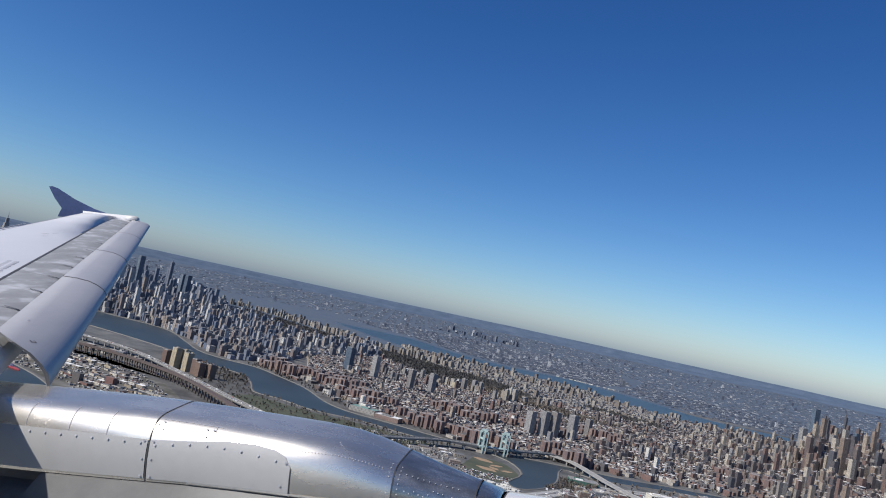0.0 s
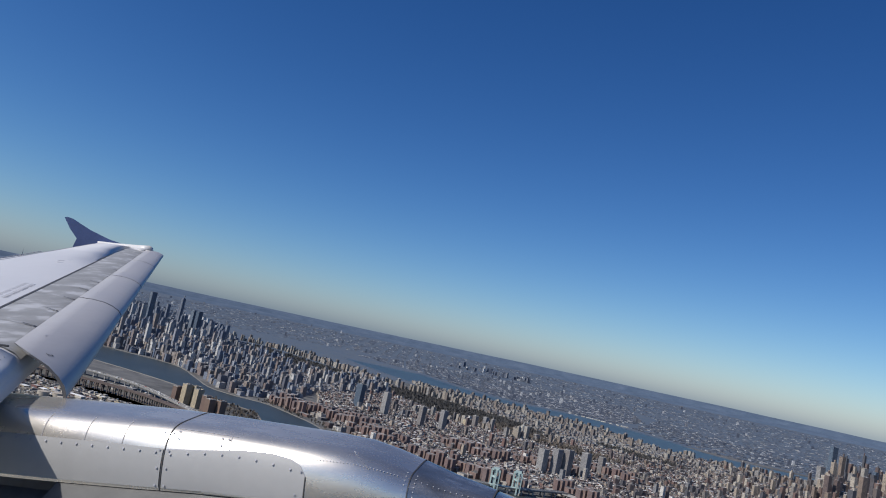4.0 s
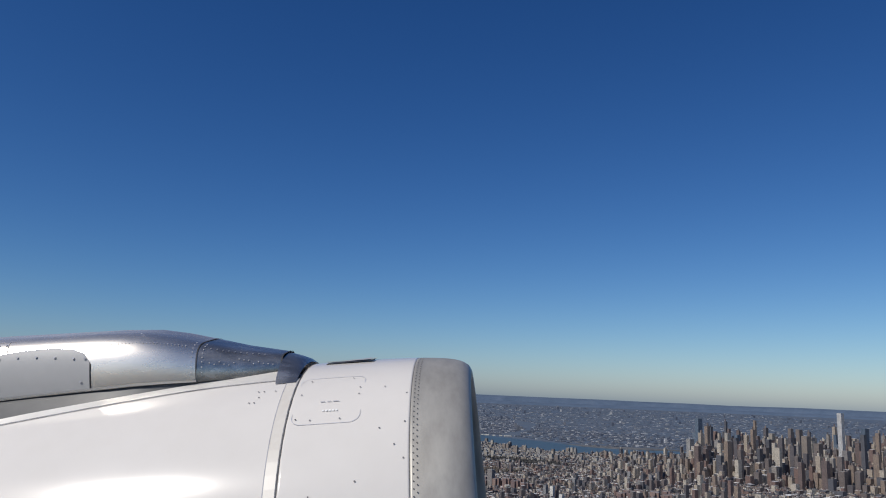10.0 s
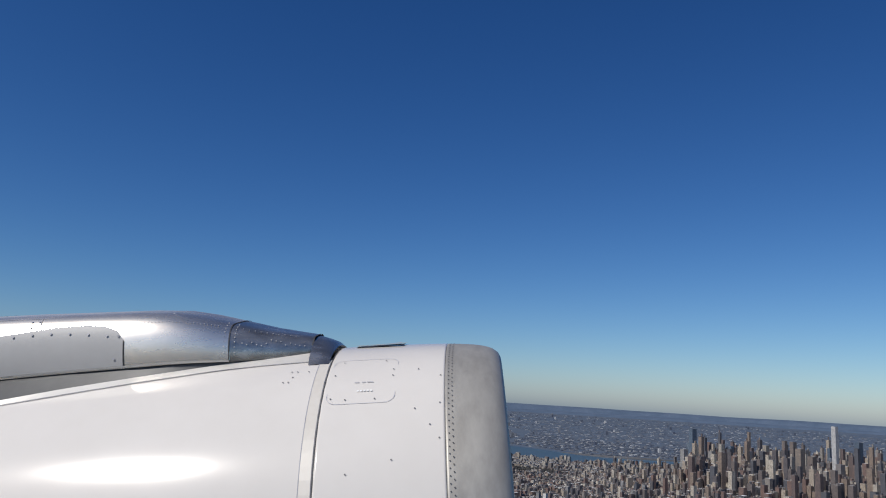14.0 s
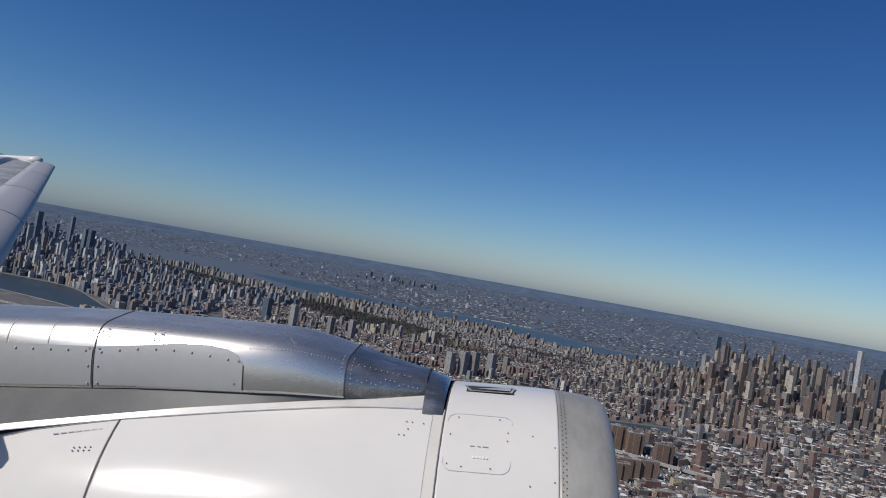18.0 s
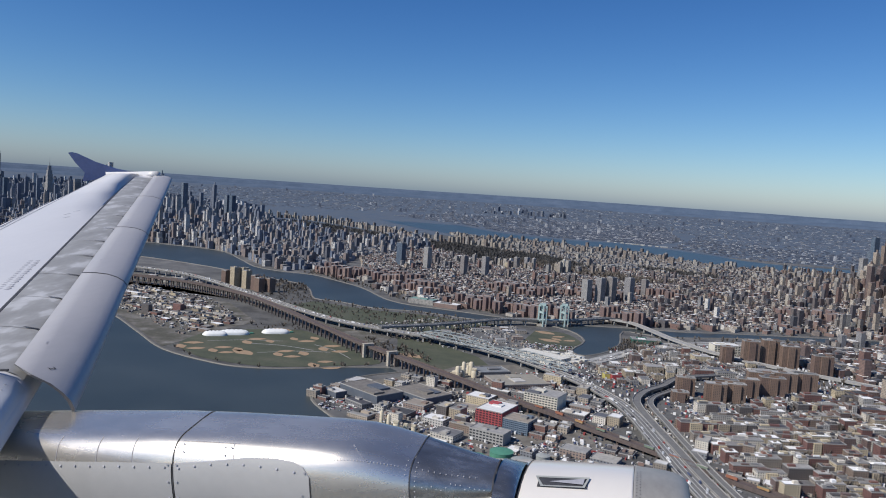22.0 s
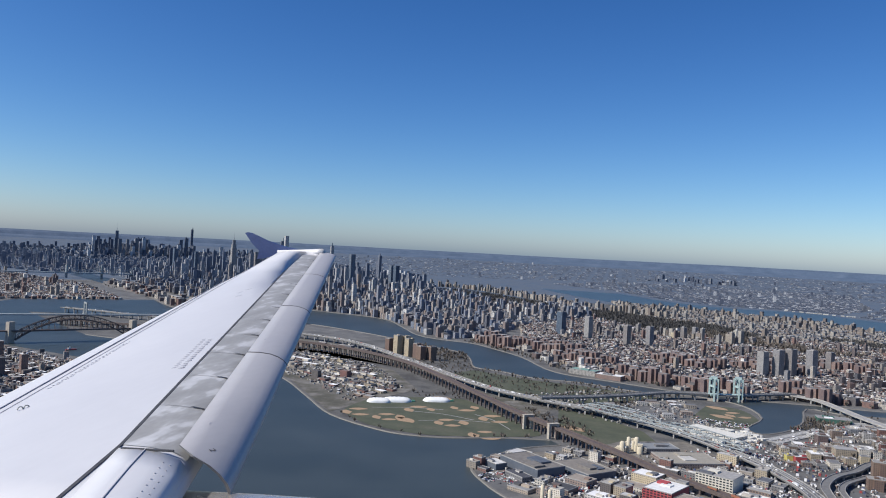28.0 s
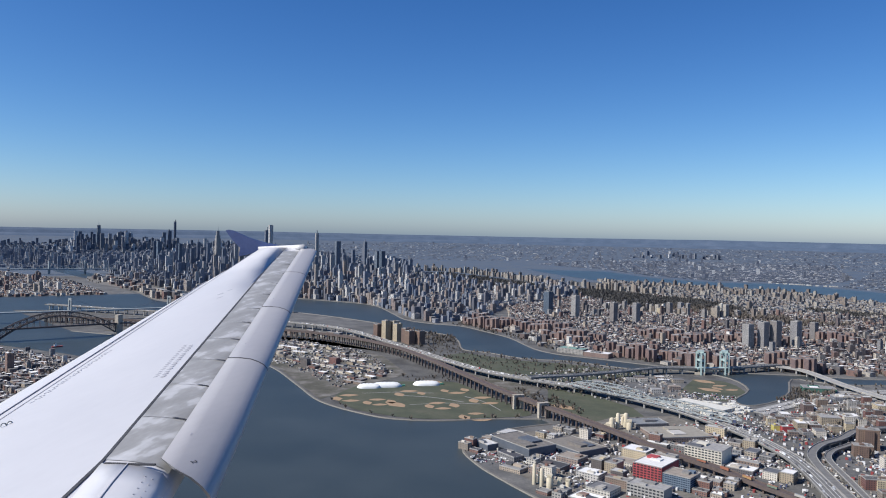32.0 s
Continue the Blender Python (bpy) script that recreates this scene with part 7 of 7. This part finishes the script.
# brick and cream apartment houses in rows
poly = [(185, 1340), (240, 1500), (330, 1570), (480, 1700), (640, 1850), (900, 1500), (900, 700), (560, 640), (330, 860)]
X, Y, W, D, A, rg = lots(poly, 14, 25, 21, (5, 2), 15, 0.94, 78, 20)
made = 0
far = []
for x, y, w, d, a in sorted(zip(X, Y, W, D, A), key=lambda q: (q[0] - 200) ** 2 + (q[1] - 1250) ** 2):
    w = w * rg.choice([1.0, 1.0, 1.8, 2.3])
    if not free(x, y, w * 0.8, d * 0.8):
        continue
    taken.append((x, y, (w + d) * 0.2))
    if made >= 295:
        far.append((x, y, w, d, a))
        continue
    h = rg.choice([rg.uniform(7, 10), rg.uniform(13, 17), rg.uniform(16, 21)], p=[0.25, 0.45, 0.30])
    words = "low brick shop house" if h < 11 else "brick apartment house with stair heads on the roof" if rg.random() < 0.6 else "cream apartment house with a flat roof"
    deep = 0.9 + 0.5 * rg.random() * (h > 12)
    block("building", words, "building", x, y, math.degrees(a), w, d, h, WALL_FLATS, ROOF_CITY, "near city buildings", tops=1 + int(rg.random() * 3), seed=1000 + made, wings=((-w * 0.2, -d / 2 - 3 * deep, w * 0.2, -d / 2 + 1, h - 0.6),) if h > 12 and rg.random() < 0.4 else ())
    made += 1
if far:
    f = np.array(far)
    boxes("apartment_rows", *with_tops(f[:, 0], f[:, 1], f[:, 2], f[:, 3], f[:, 4], rg.uniform(9, 20, len(f)), rg), WALL_FLATS, ROOF_CITY, "brick and cream apartment houses further off", "buildings")
district("bronx_fill", "brick rowhouses further off", [(420, 2150), (520, 2080), (640, 1900), (700, 1990), (560, 2300)], 24, 22, 26, (6, 2), 20, 0.6, low(10, 20), WALL_BRICK, ROOF_CITY, 25)

# sheds, containers, walls and odd roofs that fill the yards


def clutter(name, label, poly, count, seed, lo=3.0, hi=12.0, wall=WALL_WORKS, roof=ROOF_CITY):
    rg = np.random.default_rng(seed)
    p = np.array(poly)
    X, Y = rg.uniform(p[:, 0].min(), p[:, 0].max(), count * 4), rg.uniform(p[:, 1].min(), p[:, 1].max(), count * 4)
    ok = inside(X, Y, poly)
    for w in WATERS.values():
        ok &= ~inside(X, Y, w)
    for line in (RAIL, ROAD, RAMP, CROSS, LOOP):
        ok &= ~near_line(X, Y, line, 12)
    X, Y = X[ok][:count], Y[ok][:count]
    n = len(X)
    return boxes(name, X, Y, rg.uniform(lo, hi, n), rg.uniform(lo * 0.7, hi * 0.6, n), np.where(rg.random(n) < 0.5, -0.31, 1.26) + rg.normal(0, 0.05, n), 0 * X, rg.uniform(1.5, 5.5, n), wall, roof, label, "yard clutter")


clutter("port_clutter", "containers, sheds and stacked goods in the yards", [(-460, 1300), (-170, 1050), (0, 900), (560, 760), (640, 1900), (300, 2080), (20, 1820), (-250, 1500), (-430, 1440)], 2600, 51, 2.0, 8.0)
clutter("street_cars", "cars and vans parked along the streets and in lots", [(-430, 1400), (-170, 1050), (0, 900), (330, 640), (900, 700), (900, 1500), (640, 1900), (300, 2080), (20, 1820), (-250, 1500)], 4200, 56, 2.2, 6.0, CARS, CARS)
clutter("shore_cars", "parked cars and trucks along the shore road", [(-20, 1960), (180, 2130), (470, 2310), (800, 2420), (900, 2300), (640, 1950), (240, 2010)], 900, 57, 2.2, 6.0, CARS, CARS)
clutter("island_clutter", "huts, trucks and low sheds on the island", [(-2100, 2180), (-1200, 1850), (-930, 1650), (-900, 1900), (-1150, 2200), (-1500, 2320), (-2000, 2300)], 1700, 52, 2.5, 11.0)
clutter("ramp_clutter", "trucks and huts among the ramps", [(-640, 1960), (-480, 1890), (-230, 1780), (-40, 1700), (20, 1830), (-150, 1990), (-200, 2240), (-420, 2250)], 700, 53, 2.5, 9.0)
clutter("waterside_clutter", "vehicles and sheds along the tracks", [(20, 1840), (180, 2130), (470, 2310), (640, 1950), (420, 2050), (240, 2010)], 500, 54)
clutter("astoria_clutter", "rows of low houses and garages across the water", [(-1120, 1050), (-1180, 1330), (-1500, 1530), (-2300, 1700), (-2600, 900), (-1500, 500)], 1500, 55, 5.0, 14.0, WALL_BRICK)

# red tug and moored ship
for nm, lab, x, y, t, L, hull in (("tugboat", "red tugboat on the river", -2030, 1800, 70, 34, RED), ("moored_ship", "rust-red ship moored by the island", -1330, 1840, -25, 70, RED)):
    ob = thing(nm, lab, "boat", (x * K, y * K, 0.1), t)
    w = L * 0.22
    rows = [[(u * L * K, v * w * f * K, z * K) for v, z in ((-0.5, 3.2), (-0.42, 0), (0.42, 0), (0.5, 3.2))] for u, f in ((-0.5, 0.7), (-0.3, 1), (0.2, 1), (0.4, 0.6), (0.5, 0.08))]
    part("hull", grid_bm(rows, True, True), hull, ob)
    part("cabin", box_bm(-L * 0.3 * K, -w * 0.3 * K, 3 * K, -L * 0.08 * K, w * 0.3 * K, 8 * K), WHITE, ob)
    part("wheelhouse", box_bm(-L * 0.22 * K, -w * 0.2 * K, 8 * K, -L * 0.1 * K, w * 0.2 * K, 11 * K), WHITE, ob)
    part("funnel", box_bm(-L * 0.28 * K, -1 * K, 8 * K, -L * 0.24 * K, 1 * K, 13 * K), DARKGREY, ob)

# narrow island in the upper river, with its towers, and the cantilever bridge over it
ISLE = curve([(-4750, 4480), (-4299, 4068), (-3564, 3682), (-2918, 3207), (-2739, 3225), (-3084, 3559), (-3609, 3958), (-4114, 4245), (-4650, 4560)], 3)
sheet("river_island", ISLE, 0.22, BANK, "narrow built-up island in the river", "island")
rgi = np.random.default_rng(71)
U = rgi.uniform(0.05, 0.98, 120)
X, Y = -4600 + U * 1800 + rgi.uniform(-70, 70, 120), 4440 - U * 1190 + rgi.uniform(-60, 60, 120)
ok = inside(X, Y, ISLE)
boxes("island_flats", X[ok], Y[ok], rgi.uniform(24, 60, ok.sum()), rgi.uniform(16, 30, ok.sum()), np.full(ok.sum(), -0.6), 0 * X[ok], rgi.uniform(10, 44, ok.sum()), WALL_BRICK, ROOF_TOWER, "dark apartment slabs on a narrow island", "buildings")
woods("isle_trees", ISLE, 160, 10, 72)
canti = thing("cantilever_bridge", "dark steel cantilever bridge over the upper river", "bridge")
p, q = Vector((-5600, 3900, 40)), Vector((-4500, 5500, 40))
bm = bmesh.new()
beam(bm, p * K, q * K, 30 * K, 9 * K)
part("deck", bm, GREYSTEEL, canti)
for k in range(4):
    e = p + (q - p) * (0.38 + 0.135 * k)
    bm = bmesh.new()
    beam(bm, Vector((e.x, e.y, 0)) * K, Vector((e.x, e.y, 104)) * K, 14 * K, 12 * K)
    part("tower", bm, GREYSTEEL, canti)
for k in range(3):
    prev = None
    for i in range(9):
        t = i / 8
        e = p + (q - p) * (0.38 + 0.135 * (k + t))
        z = 62 + 40 * (2 * t - 1) ** 2
        a, b = Vector((e.x, e.y, 44)) * K, Vector((e.x, e.y, z)) * K
        strut("truss_post", a, b, 3, GREYSTEEL, canti)
        if prev:
            strut("truss_chord", prev[1], b, 4, GREYSTEEL, canti)
            strut("truss_brace", prev[0], b, 2.4, GREYSTEEL, canti)
        prev = (a, b)
# white sheds on the marshes and along the far bank
rgs = np.random.default_rng(73)
X = np.concatenate([rgs.uniform(-300, 4200, 150), np.linspace(150, 650, 9), rgs.uniform(-5200, -2800, 50)])
Y = np.concatenate([rgs.uniform(9500, 15500, 150), np.linspace(7560, 7350, 9), rgs.uniform(11500, 14500, 50)])
n = len(X)
boxes("far_sheds", X, Y, rgs.uniform(22, 75, n), rgs.uniform(14, 30, n), rgs.uniform(-0.3, 0.3, n), 0 * X, rgs.uniform(5, 9, n), WHITEWALL, WHITE, "long white warehouses far across the marshes", "warehouses")
tall = rgs.uniform(-1, 1, (40, 2))
boxes("far_centre", 700 * tall[:, 0] - 1200, 600 * tall[:, 1] + 13600, rgs.uniform(25, 45, 40), rgs.uniform(25, 45, 40), rgs.uniform(0, 1, 40), 0 * tall[:, 0], rgs.uniform(30, 110, 40), WALL_FAR, ROOF_FAR, "cluster of pale towers in a distant town", "buildings")

# freight wagons standing on the low stretch of the railway
WAGON = roofs("wagon_paint", [(0.30, 0.12, 0.07), (0.16, 0.20, 0.15), (0.42, 0.40, 0.36), (0.36, 0.22, 0.10), (0.20, 0.21, 0.23)])
runs = [0.0]
for (x0, y0), (x1, y1) in zip(rail, rail[1:]):
    runs.append(runs[-1] + math.hypot(x1 - x0, y1 - y0))
for i in range(11):
    f = 0.80 + 0.0125 * i
    x, y = (float(np.interp(f * runs[-1], runs, [p[k] for p in rail])) for k in (0, 1))
    x2, y2 = (float(np.interp(f * runs[-1] + 8, runs, [p[k] for p in rail])) for k in (0, 1))
    z = float(np.interp(f, [0.66, 0.80, 0.90, 1], [27, 14, 6, 4]))
    car = thing("freight_wagon", "weathered freight wagon standing on the railway", "wagon", (x * K, y * K, z * K + 0.02), math.degrees(math.atan2(y2 - y, x2 - x)), "freight wagons")
    part("body", box_bm(-8.5 * K, -1.6 * K, 1.2 * K, 8.5 * K, 1.6 * K, 4.4 * K), WAGON, car)
    part("roof", box_bm(-8.6 * K, -1.3 * K, 4.4 * K, 8.6 * K, 1.3 * K, 4.8 * K), WAGON, car)
    for e in (-6, 6):
        part("bogie", box_bm((e - 1.5) * K, -1.2 * K, 0, (e + 1.5) * K, 1.2 * K, 1.2 * K), DARKGREY, car)
